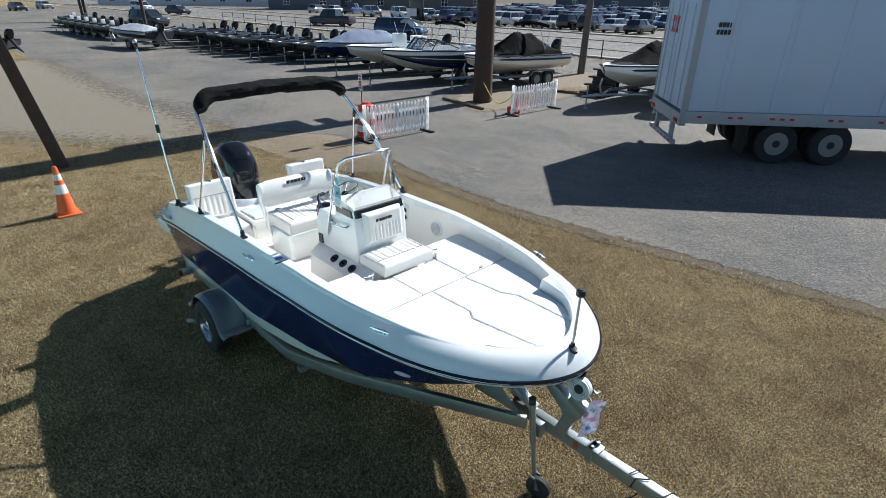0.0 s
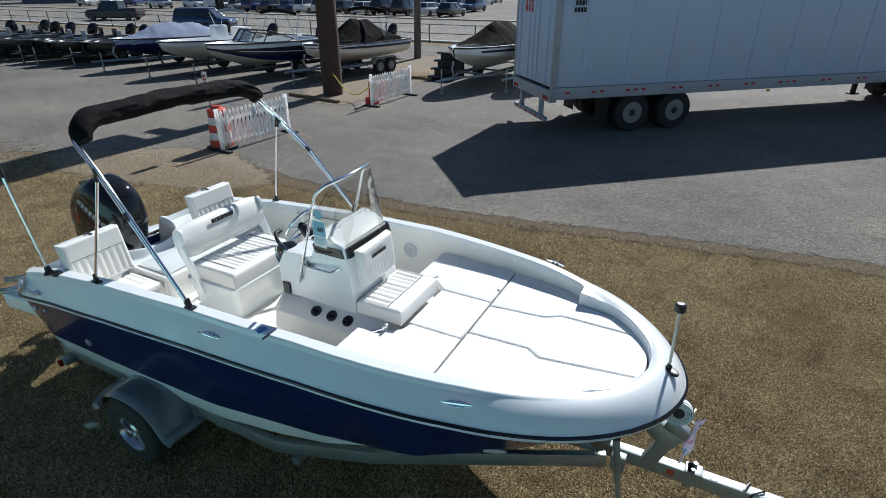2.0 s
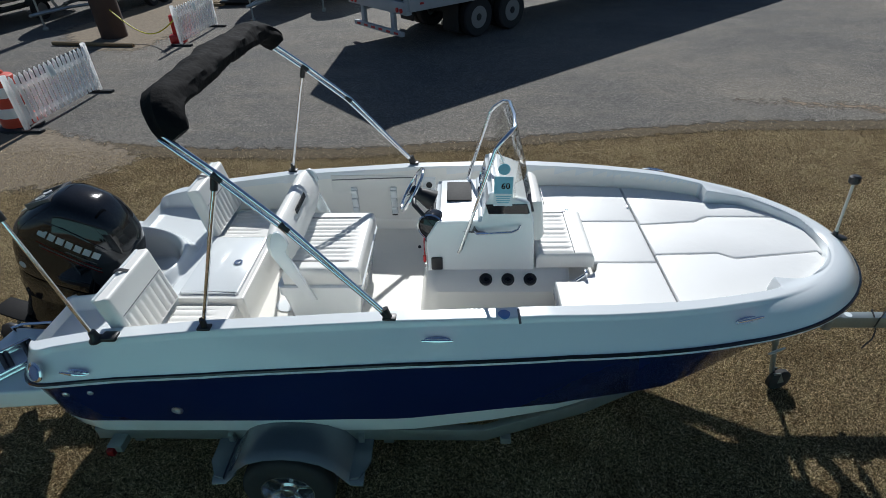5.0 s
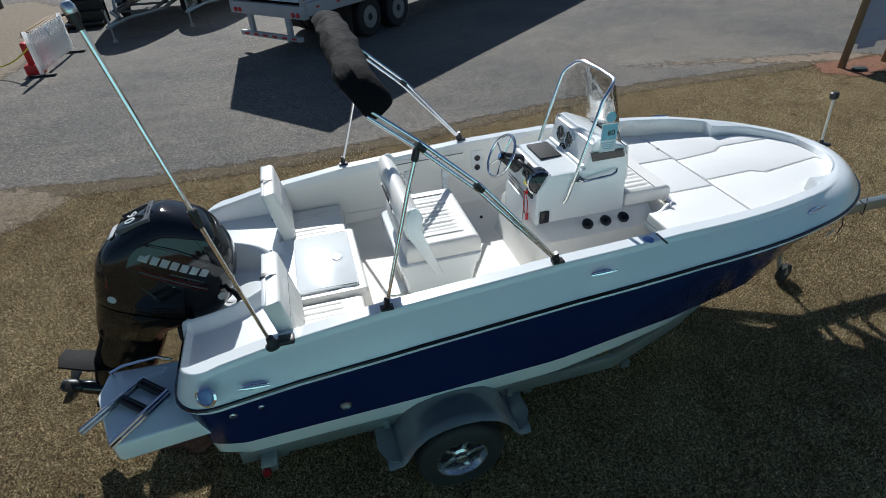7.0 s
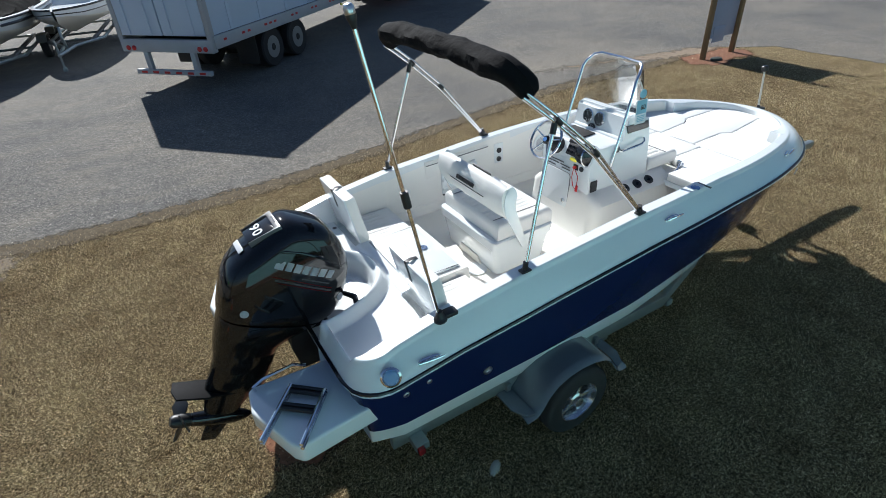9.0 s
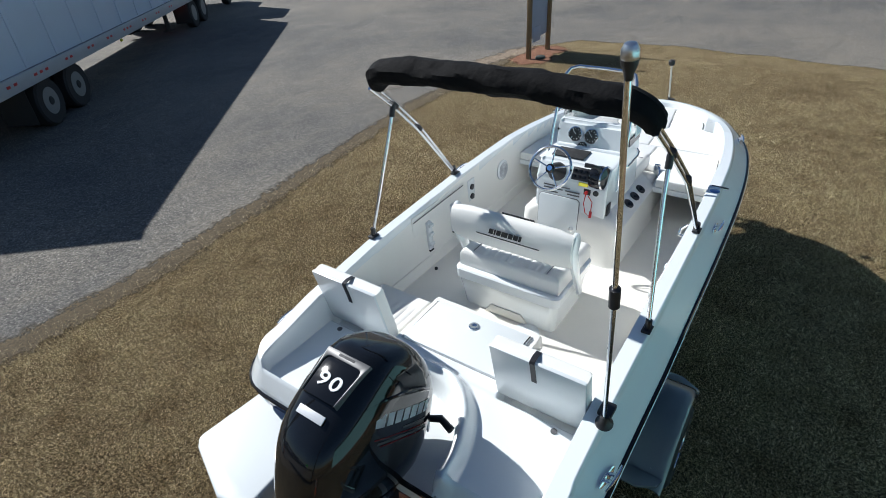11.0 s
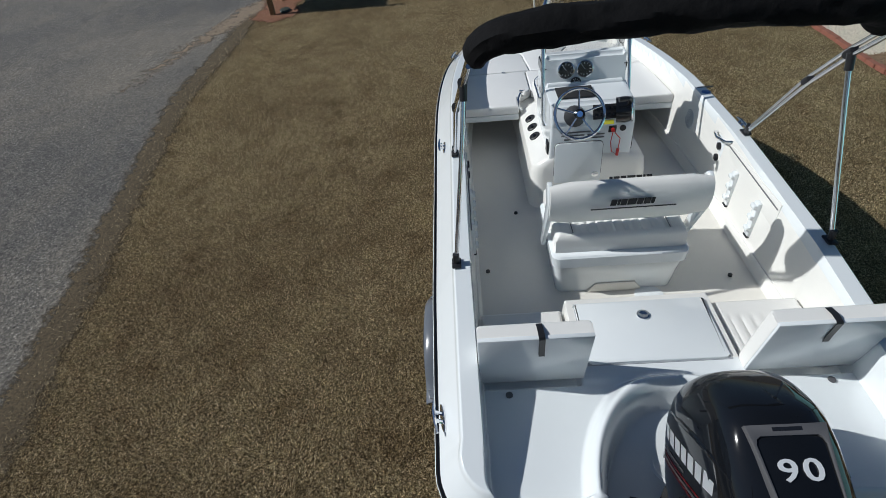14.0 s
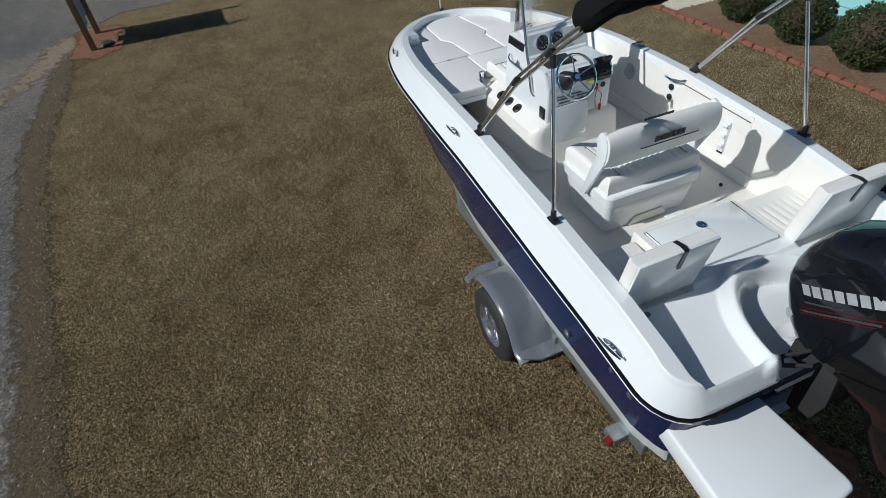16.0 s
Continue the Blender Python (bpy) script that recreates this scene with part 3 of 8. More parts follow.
def on_deck(x, y):
    """The place and the outward normal of the deck at a point of the plan; y counts from the keel line."""
    e = 0.008
    gx_, gy_ = np.array([[x, x + e, x - e, x, x]]), np.array([[y, y, y, y + e, y - e]])
    z = deck_height(gx_, gy_)[0]
    return Vector((x, y + yc(x), z[0])), Vector(((z[2] - z[1]) / (2 * e), (z[4] - z[3]) / (2 * e), 1.0)).normalized()


xs = np.unique(np.concatenate([np.linspace(0, 0.3, 34), np.linspace(0.3, 1.3, 110), np.linspace(1.3, 3.28, 66), np.linspace(3.28, 3.44, 16), np.linspace(3.44, 4.55, 110), np.linspace(4.55, 5.25, 100), np.linspace(5.25, 5.4, 26), np.linspace(5.4, X_BOW, 14)]))
vs = np.linspace(0, 1, 250)
vs = 1 - (1 - vs) ** 1.2
hbx = np.array([max(hb(x), 0.0) for x in xs])
GX = np.repeat(xs[:, None], len(vs), 1)
GY = hbx[:, None] * vs[None, :]
GZ = deck_height(GX, GY)
# the other half mirrors the first; both bear off with the keel line
GX, GY, GZ = (np.concatenate([k * g[:, :0:-1], g], 1) for k, g in ((1, GX), (-1, GY), (1, GZ)))
GY = GY + np.array([yc(x) for x in xs])[:, None]
idx = np.arange(GX.size).reshape(GX.shape)
quads = np.stack([idx[:-1, :-1], idx[1:, :-1], idx[1:, 1:], idx[:-1, 1:]], -1).reshape(-1, 4)
co = np.stack([GX, GY, GZ], -1).reshape(-1, 3)
# skirt that closes the stern
edge = idx[0]
low = co[edge].copy()
low[:, 2] = 1.06
base = len(co)
co = np.concatenate([co, low])
skirt = [(int(edge[k]), int(edge[k + 1]), base + k + 1, base + k) for k in range(len(edge) - 1)]
me = bpy.data.meshes.new("deck")
me.from_pydata((co - np.array([2.7, 0, 0.45])).tolist(), [], quads.tolist() + skirt)
me.materials.append(M["gel"])
me.materials.append(M["floor"])
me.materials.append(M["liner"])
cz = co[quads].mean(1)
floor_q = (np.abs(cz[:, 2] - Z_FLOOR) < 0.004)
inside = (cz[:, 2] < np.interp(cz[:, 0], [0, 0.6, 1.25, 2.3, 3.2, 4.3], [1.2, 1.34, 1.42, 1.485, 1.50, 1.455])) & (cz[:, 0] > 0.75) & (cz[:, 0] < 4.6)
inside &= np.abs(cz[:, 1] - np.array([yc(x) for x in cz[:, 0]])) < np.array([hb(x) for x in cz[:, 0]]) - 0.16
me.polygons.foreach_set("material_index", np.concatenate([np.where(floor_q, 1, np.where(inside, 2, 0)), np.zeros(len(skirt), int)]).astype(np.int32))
me.polygons.foreach_set("use_smooth", [True] * len(me.polygons))
me.set_sharp_from_angle(angle=radians(50))
deck = new("deck", me)
deck.parent = boat
ORG[deck.name] = ORG[boat.name]
tagged(deck, "glossy white moulded deck, liner and cockpit floor")


def rail_path(dz, off, x0=0.0):
    p = [(x, hb(x) + off, z_rub(x) + dz) for x in X_FINE if x >= x0 and hb(x) > 0.05]
    return [(x, yc(x) - y, z) for x, y, z in p] + [(X_BOW + off, yc(X_BOW), z_rub(X_BOW) + dz)] + [(x, yc(x) + y, z) for x, y, z in p[::-1]]


bm = BM()
pts = rail_path(-0.006, 0.002)
stern = [(0.0 - 0.004, y, z_rub(0) - 0.006) for y in np.linspace(hb(0) - 0.03, -hb(0) + 0.03, 12)]
tube(bm, pts + stern, 0.0145, 8, closed=True)
rub_rail = part("rub_rail", bm, M["gloss_black"], boat, "dark navy vinyl rub rail")
bm = BM()
tube(bm, rail_path(-0.008, 0.0155), 0.0045, 6)
part("rail_insert", bm, M["gel"], rub_rail, "white rub rail insert")
bm = BM()
tube(bm, rail_path(-0.045, -0.0125), 0.0045, 6)
part("pinstripe", bm, M["gel"], hull, "thin white pinstripe")

# ---- the setting: ground, lot, street ----
bm = BM()
NX = 60
gxs = np.concatenate([np.linspace(-420, -30, 10), np.linspace(-28, 30, 30), np.linspace(34, 300, 8)])
gys = np.concatenate([np.linspace(-200, -20, 6), np.linspace(-16, 16, 24), np.linspace(20, 520, 12)])
gv = [[bm.verts.new((x, y, 0.0)) for y in gys] for x in gxs]
for i in range(len(gxs) - 1):
    for j in range(len(gys) - 1):
        bm.faces.new((gv[i][j], gv[i + 1][j], gv[i + 1][j + 1], gv[i][j + 1]))
solo("ground", bm, M["grass"], label="dormant straw-brown lawn with worn patches", kind="structure")


def flat(name, outline, z, material, label, jitter=0.0, step=0.5):
    """A thin sheet on the ground with a frayed edge."""
    pts = []
    n = len(outline)
    for k in range(n):
        a, b = Vector(outline[k]), Vector(outline[(k + 1) % n])
        m = max(1, int((b - a).length / step)) if jitter else 1
        m = min(m, 260)
        for i in range(m):
            p = a.lerp(b, i / m)
            w = noise.noise(Vector((p.x * 1.3, p.y * 1.3, 3.7))) + 0.5 * noise.noise(Vector((p.x * 4.1, p.y * 4.1, 1.2))) + 0.45 * noise.noise(Vector((p.x * 11, p.y * 11, 5.2))) + 0.3 * noise.noise(Vector((p.x * 29, p.y * 29, 8.2)))
            t = (b - a).normalized()
            pts.append((p.x - t.y * w * jitter, p.y + t.x * w * jitter))
    bm = BM()
    f = bm.faces.new([bm.verts.new((x, y, z)) for x, y in pts])
    if f.normal.z < 0:
        f.normal_flip()
    r = bmesh.ops.extrude_face_region(bm, geom=[f])
    for v in [e for e in r["geom"] if isinstance(e, bmesh.types.BMVert)]:
        v.co.z = z - 0.05
    bmesh.ops.triangulate(bm, faces=bm.faces[:])
    return solo(name, bm, material, label=label, kind="structure", smooth=False)


def frayed(name, outline, z, material, label, fade):
    """A sheet of loose soil whose cover value falls off over its rim."""
    o = np.array(outline, float)
    lo, hi = o.min(0) - 0.1, o.max(0) + 0.1
    nx, ny = (int(np.clip((hi[k] - lo[k]) / (fade * 0.35), 12, 150)) for k in (0, 1))
    gx, gy = np.meshgrid(np.linspace(lo[0], hi[0], nx), np.linspace(lo[1], hi[1], ny), indexing="ij")
    p = np.stack([gx.ravel(), gy.ravel()], 1)
    dist, inside = np.full(len(p), 1e9), np.zeros(len(p), bool)
    for a, b in zip(o, np.roll(o, -1, 0)):
        e = b - a
        t = np.clip(((p - a) @ e) / (e @ e), 0, 1)
        dist = np.minimum(dist, np.hypot(*(p - a - t[:, None] * e).T))
        cross = (a[1] > p[:, 1]) != (b[1] > p[:, 1])
        dy = e[1] if e[1] else 1e-9
        inside ^= cross & (p[:, 0] < e[0] * (p[:, 1] - a[1]) / dy + a[0])
    cover = np.where(inside, np.clip(dist / fade, 0, 1), 0.0)
    idx = np.arange(nx * ny).reshape(nx, ny)
    quads = np.stack([idx[:-1, :-1], idx[1:, :-1], idx[1:, 1:], idx[:-1, 1:]], -1).reshape(-1, 4)
    quads = quads[cover[quads].max(1) > 0]
    me = bpy.data.meshes.new(name)
    me.from_pydata([(x, y, z) for x, y in p], [], quads.tolist())
    me.attributes.new("cover", "FLOAT", "POINT").data.foreach_set("value", cover)
    me.materials.append(material)
    return tagged(new(name, me), label, kind="structure")


LOT = [(-150, 2.0), (-26, 2.2), (-16.7, 2.35), (-10.5, 2.9), (-8.1, 3.8), (-5.6, 5.2), (-3.4, 4.9), (-1.5, 4.6), (1, 4.55), (2.9, 4.8), (5.0, 5.15), (7.3, 5.5), (10.3, 5.45), (12.6, 5.6), (13.7, 4.6), (13.9, 2.0), (13.3, -2.2), (11.4, -4.5), (9.0, -7.2), (9.0, -40), (120, -40), (120, 28.5), (-150, 28.5)]
flat("pavement", LOT, 0.006, M["asphalt"], "worn grey asphalt lot with sandy stains", 0.10, 0.03)
frayed("litter_strip", [(x, y + 0.32) for x, y in LOT[5:14]] + [(x - 0.25, y - 0.42) for x, y in LOT[13:4:-1]], 0.009, M["litter"], "dark leaf litter and soil along the edge of the asphalt", 0.34)
flat("road", [(-300, 30.5), (150, 30.5), (150, 49.5), (-300, 49.5)], 0.008, M["road"], "pale street asphalt beyond the boat lot")
flat("far_lot", [(-300, 54), (60, 54), (60, 190), (-300, 190)], 0.008, M["asphalt"], "asphalt of the crowded car park")
frayed("dirt_strip", [(-9.5, 3.3), (-6.2, 5.6), (-4.6, 5.9), (-2.6, 5.0), (-1.8, 4.3), (-3.0, 3.2), (-4.6, 2.9), (-7.0, 2.6)], 0.011, M["loose_dirt"], "bare pale dirt at the edge of the lawn", 0.55)
frayed("trodden_ground", [(-34, -7), (-14, -5.0), (-8.6, -1.6), (-6.2, 0.6), (-5.6, 3.0), (-7.4, 5.0), (-12, 5.0), (-17, 4.6), (-34, 4.4)], 0.012, M["dry_soil"], "pale trodden soil with thin dead grass beside the lot", 3.6)
frayed("dirt_patch", [(-9.6, 13.2), (-7.6, 10.6), (-5.2, 10.4), (-4.9, 13.4), (-5.4, 20), (-8.2, 24), (-10.6, 23.5), (-9.0, 17)], 0.010, M["loose_dirt"], "packed dirt and weeds round the pole", 0.9)
frayed("clay_patch", [(10.6, 4.75), (11.3, 4.10), (12.1, 4.35), (12.7, 4.1), (13.2, 4.9), (12.8, 5.6), (11.9, 5.5), (11.0, 5.6)], 0.013, M["loose_clay"], "bare red clay round the sign posts", 0.40)
frayed("clay_wash", [(13.4, 5.3), (12.4, 6.1), (10.4, 6.5), (8.6, 6.9), (7.0, 7.0), (7.6, 6.4), (9.4, 5.9), (10.8, 5.3), (12.0, 4.9)], 0.011, M["sand_wash"], "sandy clay washed over the asphalt by the sign", 0.6)
frayed("clay_rut", [(-0.60, -0.40), (-0.2, -0.60), (0.15, -0.45), (0.20, 0.35), (-0.3, 0.45), (-0.60, 0.2)], 0.010, M["loose_clay"], "bare red clay under the outboard motor", 0.22)
flat("flower_bed", [(-4, -4.95), (6.88, -4.95), (6.88, -6.45), (-4, -6.45)], 0.012, M["straw_bed"], "flower bed mulched with pine straw")
flat("gravel_bed", [(6.88, -4.95), (9.6, -4.95), (9.6, -6.45), (6.88, -6.45)], 0.013, M["gravel"], "bed of pale gravel beside the flower bed")

for x0, x1, y, name in ((-300, 150, 50.2, "far"), (-300, 150, 29.9, "near")):
    bm = BM()
    box(bm, ((x0 + x1) / 2, y, 0.06), (x1 - x0, 0.5, 0.12), 0.02)
    solo("kerb", bm, M["concrete"], label="low pale concrete kerb along the street", kind="structure")
bm = BM()
box(bm, (-75, 52.2, 0.03), (450, 2.6, 0.06))
solo("verge", bm, M["dirt"], label="bare verge between street and car park", kind="structure")

# house with turquoise lap siding
house = thing("house", (3, -6.5, 0), "turquoise house wall with lap siding behind the shrubs", "house")
bm = BM()
for k in range(16):
    z = 0.12 + 0.19 * k
    prism(bm, [(-6.45, z), (-6.425, z), (-6.445, z + 0.19), (-6.47, z + 0.19)], -5.0, 8.2, m=Matrix(((0, 0, 1, 0), (1, 0, 0, 0), (0, 1, 0, 0), (0, 0, 0, 1))))
part("siding", bm, M["teal"], house, smooth=False)
bm = BM()
box(bm, (1.6, -6.62, 1.6), (13.2, 0.3, 3.2))
part("wall", bm, M["teal"], house, smooth=False)
bm = BM()
box(bm, (1.6, -6.47, 0.06), (13.2, 0.10, 0.12), 0.01)
part("footing", bm, M["concrete"], house, smooth=False)
bm = BM()
prism(bm, [(-6.1, 3.2), (-6.1, 3.32), (-10.5, 4.9), (-14.5, 3.32), (-14.5, 3.2)], -5.4, 8.6, m=Matrix(((0, 0, 1, 0), (1, 0, 0, 0), (0, 1, 0, 0), (0, 0, 0, 1))))
part("roof", bm, M["house_grey"], house, smooth=False)


# ---- the lorry ----
def wheel_set(bm_t, bm_r, c, ax, R, w, hubs=True, dual=False):
    """Tyre and rim round c, with the axle along ax, outward."""
    m = axis(c, ax)
    lathe(bm_t, [(R * 0.52, -w / 2), (R * 0.93, -w / 2), (R, -w * 0.36), (R, w * 0.36), (R * 0.93, w / 2), (R * 0.54, w * 0.47)], m, 28, cap=False)
    lathe(bm_t, [(R * 0.54, w * 0.47), (R * 0.52, 0.0), (R * 0.52, -w / 2)], m, 28, cap=False)
    lathe(bm_r, [(R * 0.555, w * 0.50), (R * 0.52, w * 0.48), (R * 0.48, w * 0.30), (R * 0.38, w * 0.10), (R * 0.24, w * 0.16), (R * 0.21, w * 0.42), (R * 0.12, w * 0.46)], m, 24)
    for k in range(10):
        a = 2 * math.pi * k / 10
        lathe(bm_r, [(R * 0.035, w * 0.1), (R * 0.035, w * 0.28)], m @ Matrix.Translation((R * 0.33 * math.cos(a), R * 0.33 * math.sin(a), 0)), 6)


TRUCK_A = radians(41.5)
TM = Matrix.Translation((1.5, 10.2, 0)) @ Matrix.Rotation(TRUCK_A, 4, "Z")
lorry = new("semi_trailer")
ORG[lorry.name] = Matrix.Identity(4)
tagged(lorry, "long white box semi-trailer with dirty tandem wheels", "lorry trailer")
TL, TW, T0, T1 = 15.6, 2.55, 0.93, 3.73
# trailer space: x forward from the rear, y to the far side, z up
bm = BM()
box(bm, (TL / 2, TW / 2, (T0 + 0.28 + T1) / 2), (TL - 0.1, TW - 0.03, T1 - T0 - 0.28), 0.03)
body = part("box_body", bm, M["trailer_white"], lorry, "white sheet-metal cargo box")
for k in range(13):
    bm = BM()
    box(bm, (0.75 + 1.2 * k, 0.005, (T0 + 0.28 + T1) / 2), (0.12, 0.02, T1 - T0 - 0.34), 0.006)
    for j in range(30):
        z = T0 + 0.36 + j * 0.082
        if z < T1 - 0.1:
            for dx in (-0.045, 0.045):
                box(bm, (0.75 + 1.2 * k + dx, -0.007, z), (0.016, 0.006, 0.022))
    part("panel_seam", bm, M["trailer_white"], body, "riveted panel seam", smooth=False)
bm = BM()
box(bm, (TL / 2, 0.0, T0 + 0.14), (TL, 0.08, 0.28), 0.012)
part("side_rail", bm, M["trailer_grey"], lorry, "pale grey lower side rail")
bm = BM()
box(bm, (TL / 2, TW, T0 + 0.14), (TL, 0.08, 0.28), 0.012)
part("side_rail", bm, M["trailer_grey"], lorry, "pale grey lower side rail")
bm = BM()
box(bm, (TL / 2, TW / 2, T0 + 0.08), (TL - 0.2, TW - 0.2, 0.12))
part("floor_pan", bm, M["dirty_steel"], lorry)
for x in [0.35, 1.05, 1.28, 2.0, 2.22, 2.44, 3.3, 3.52, 4.4, 4.62, 5.5, 5.72, 6.6, 6.82, 7.04, 8.0, 8.22, 9.2, 9.42, 10.5, 10.7]:
    bm = BM()
    box(bm, (x, -0.046, T0 + 0.16), (0.11, 0.006, 0.05), 0.002)
    part("reflector", bm, M["red"], lorry, "small red and white reflector", smooth=False)
# rear frame, doors and bumper
bm = BM()
for y in (0.05, TW - 0.05):
    box(bm, (0.0, y, (T0 + T1) / 2), (0.14, 0.12, T1 - T0), 0.012)
box(bm, (0.0, TW / 2, T1 - 0.06), (0.14, TW, 0.14), 0.012)
box(bm, (0.0, TW / 2, T0 + 0.07), (0.16, TW, 0.28), 0.012)
part("rear_frame", bm, M["trailer_grey"], lorry, "worn grey rear door frame")
for y in (TW * 0.27, TW * 0.73):
    bm = BM()
    box(bm, (-0.04, y, (T0 + 0.2 + T1) / 2), (0.05, TW / 2 - 0.14, T1 - T0 - 0.38), 0.01)
    door = part("rear_door", bm, M["trailer_white"], lorry, "scuffed white rear door")
    for dy in (-0.3, 0.3):
        bm = BM()
        tube(bm, [(-0.08, y + dy, T0 + 0.3), (-0.08, y + dy, T1 - 0.2)], 0.014, 6)
        part("lock_rod", bm, M["trailer_white"], door)
bm = BM()
for y in (0.62, TW - 0.62):
    box(bm, (-0.02, y, T0 - 0.28), (0.10, 0.13, 0.56), 0.01)
box(bm, (-0.05, TW / 2, T0 - 0.52), (0.10, 2.1, 0.11), 0.01)
bumper = part("rear_bumper", bm, M["trailer_grey"], lorry, "bent grey under-ride bumper")
for y in np.linspace(0.45, TW - 0.45, 6):
    bm = BM()
    box(bm, (-0.104, y, T0 - 0.52), (0.008, 0.16, 0.05))
    part("striping", bm, M["red"], bumper, "red reflective striping", smooth=False)
for y, mm in ((0.20, "red"), (0.36, "red"), (TW - 0.36, "red"), (TW - 0.20, "red")):
    bm = BM()
    lathe(bm, [(0.055, 0), (0.055, 0.02), (0.04, 0.03)], axis((-0.08, y, T0 + 0.02), (-1, 0, 0)), 16)
    part("tail_lamp", bm, M[mm], lorry, "round red tail lamp")
# red mark and grey fleet number, as plain shapes
bm = BM()
for k, (a, b2) in enumerate(((0.0, 0.17), (0.21, 0.35), (0.40, 0.54))):
    prism(bm, [(a, 0), (a + 0.05, 0), (b2, 0.38), (b2 - 0.05, 0.38)], 0, 0.006, m=plane_at((-0.068, TW - 0.60, 2.85), (0, -1, 0), (0, 0, 1)))
    prism(bm, [(b2 - 0.05, 0.0), (b2, 0.0), (a + 0.05, 0.38), (a, 0.38)], 0.001, 0.007, m=plane_at((-0.068, TW - 0.60, 2.85), (0, -1, 0), (0, 0, 1)))
part("mark", bm, M["red"], lorry, "red painted mark on the rear door", smooth=False)
for x0, z0, ws_ in ((0.36, 3.05, [0.6, 0.6, 0.6, 0.3]), (0.34, 2.90, [0.6, 0.6, 0.6, 0.6])):
    bm = BM()
    bars(bm, plane_at((x0, -0.012, z0), (1, 0, 0), (0, 0, 1)), ws_, 0.10, 0.2)
    part("fleet_number", bm, M["lettering"], lorry, "short row of dark bars", smooth=False)
# tandem
for x in (2.28, 3.52):
    for y, s in ((0.18, -1), (0.52, -1), (TW - 0.18, 1), (TW - 0.52, 1)):
        bt, br = BM(), BM()
        wheel_set(bt, br, (x, y, 0.49), (0, s, 0), 0.49, 0.27)
        t = part("wheel", bt, M["rubber"], lorry, "dusty black lorry tyre")
        rim_ob = part("rim", br, M["cast_rim"], t, "dusty pale steel wheel")
        # flat dark discs paint the shade inside the wheel's hand holes
        for k in range(5):
            a = 2 * math.pi * k / 5
            bm = BM()
            lathe(bm, [(0.034, 0.0), (0.034, 0.004)], axis((x, y, 0.49), (0, s, 0)) @ Matrix.Translation((0.205 * math.cos(a), 0.205 * math.sin(a), 0.058)), 10)
            part("hand_hole_disc", bm, M["dirty_steel"], rim_ob)
        bm = BM()
        lathe(bm, [(0.10, 0.0), (0.095, 0.07), (0.06, 0.10)], axis((x, y, 0.49), (0, s, 0)) @ Matrix.Translation((0, 0, 0.06)), 16)
        part("hub_cap", bm, M["dirty_steel"], rim_ob)
    bm = BM()
    tube(bm, [(x, 0.2, 0.49), (x, TW - 0.2, 0.49)], 0.07, 8)
    part("axle", bm, M["dirty_steel"], lorry)
bm = BM()
box(bm, (2.9, 0.75, 0.78), (2.6, 0.12, 0.25), 0.02)
box(bm, (2.9, TW - 0.75, 0.78), (2.6, 0.12, 0.25), 0.02)
part("bogie_frame", bm, M["dirty_steel"], lorry)
for y in (0.34, TW - 0.34):
    bm = BM()
    box(bm, (1.55, y, 0.60), (0.02, 0.6, 0.75), 0.004, m=Matrix.Translation((0, 0, 0)))
    part("mud_flap", bm, M["rubber"], lorry)
for y in (0.6, TW - 0.6):
    bm = BM()
    box(bm, (11.6, y, 0.58), (0.12, 0.12, 0.75), 0.01)
    box(bm, (11.6, y, 0.20), (0.28, 0.25, 0.04), 0.01)
    part("landing_leg", bm, M["dirty_steel"], lorry)
bm = BM()
box(bm, (6.3, 0.0, T0 - 0.05), (0.09, 0.05, 0.06), 0.01)
part("marker_lamp", bm, M["yellow"], lorry, "yellow side marker lamp")
lorry.matrix_basis = TM

tractor = new("lorry_tractor")
ORG[tractor.name] = Matrix.Identity(4)
tagged(tractor, "dark lorry tractor coupled under the trailer", "lorry")
bm = BM()
box(bm, (15.2, TW / 2, 0.80), (6.8, 0.9, 0.26), 0.03)
part("chassis", bm, M["dirty_steel"], tractor)
bm = BM()
box(bm, (17.6, TW / 2, 2.2), (2.2, 2.4, 2.6), 0.15)
box(bm, (19.4, TW / 2, 1.45), (1.6, 2.0, 1.1), 0.15)
part("cab", bm, M["jon_dark"], tractor, "dark painted cab")
for x in (13.2, 14.5, 18.9):
    for y, s in ((0.2, -1), (TW - 0.2, 1)):
        bt, br = BM(), BM()
        wheel_set(bt, br, (x, y, 0.5), (0, s, 0), 0.5, 0.3)
        t = part("wheel", bt, M["rubber"], tractor, "black lorry tyre")
        part("rim", br, M["cast_rim"], t)
for y in (0.4, TW - 0.4):
    bm = BM()
    box(bm, (12.35, y, 0.95), (0.06, 0.5, 0.12), 0.01)
    part("tail_lamp", bm, M["tail_lit"], tractor, "lit red tail lamp")
    bm = BM()
    box(bm, (12.5, y - 0.1, 0.60), (0.02, 0.55, 0.7), 0.005)
    part("mud_flap", bm, M["rubber"], tractor)
tractor.matrix_basis = TM

# ---- fittings of the boat ----


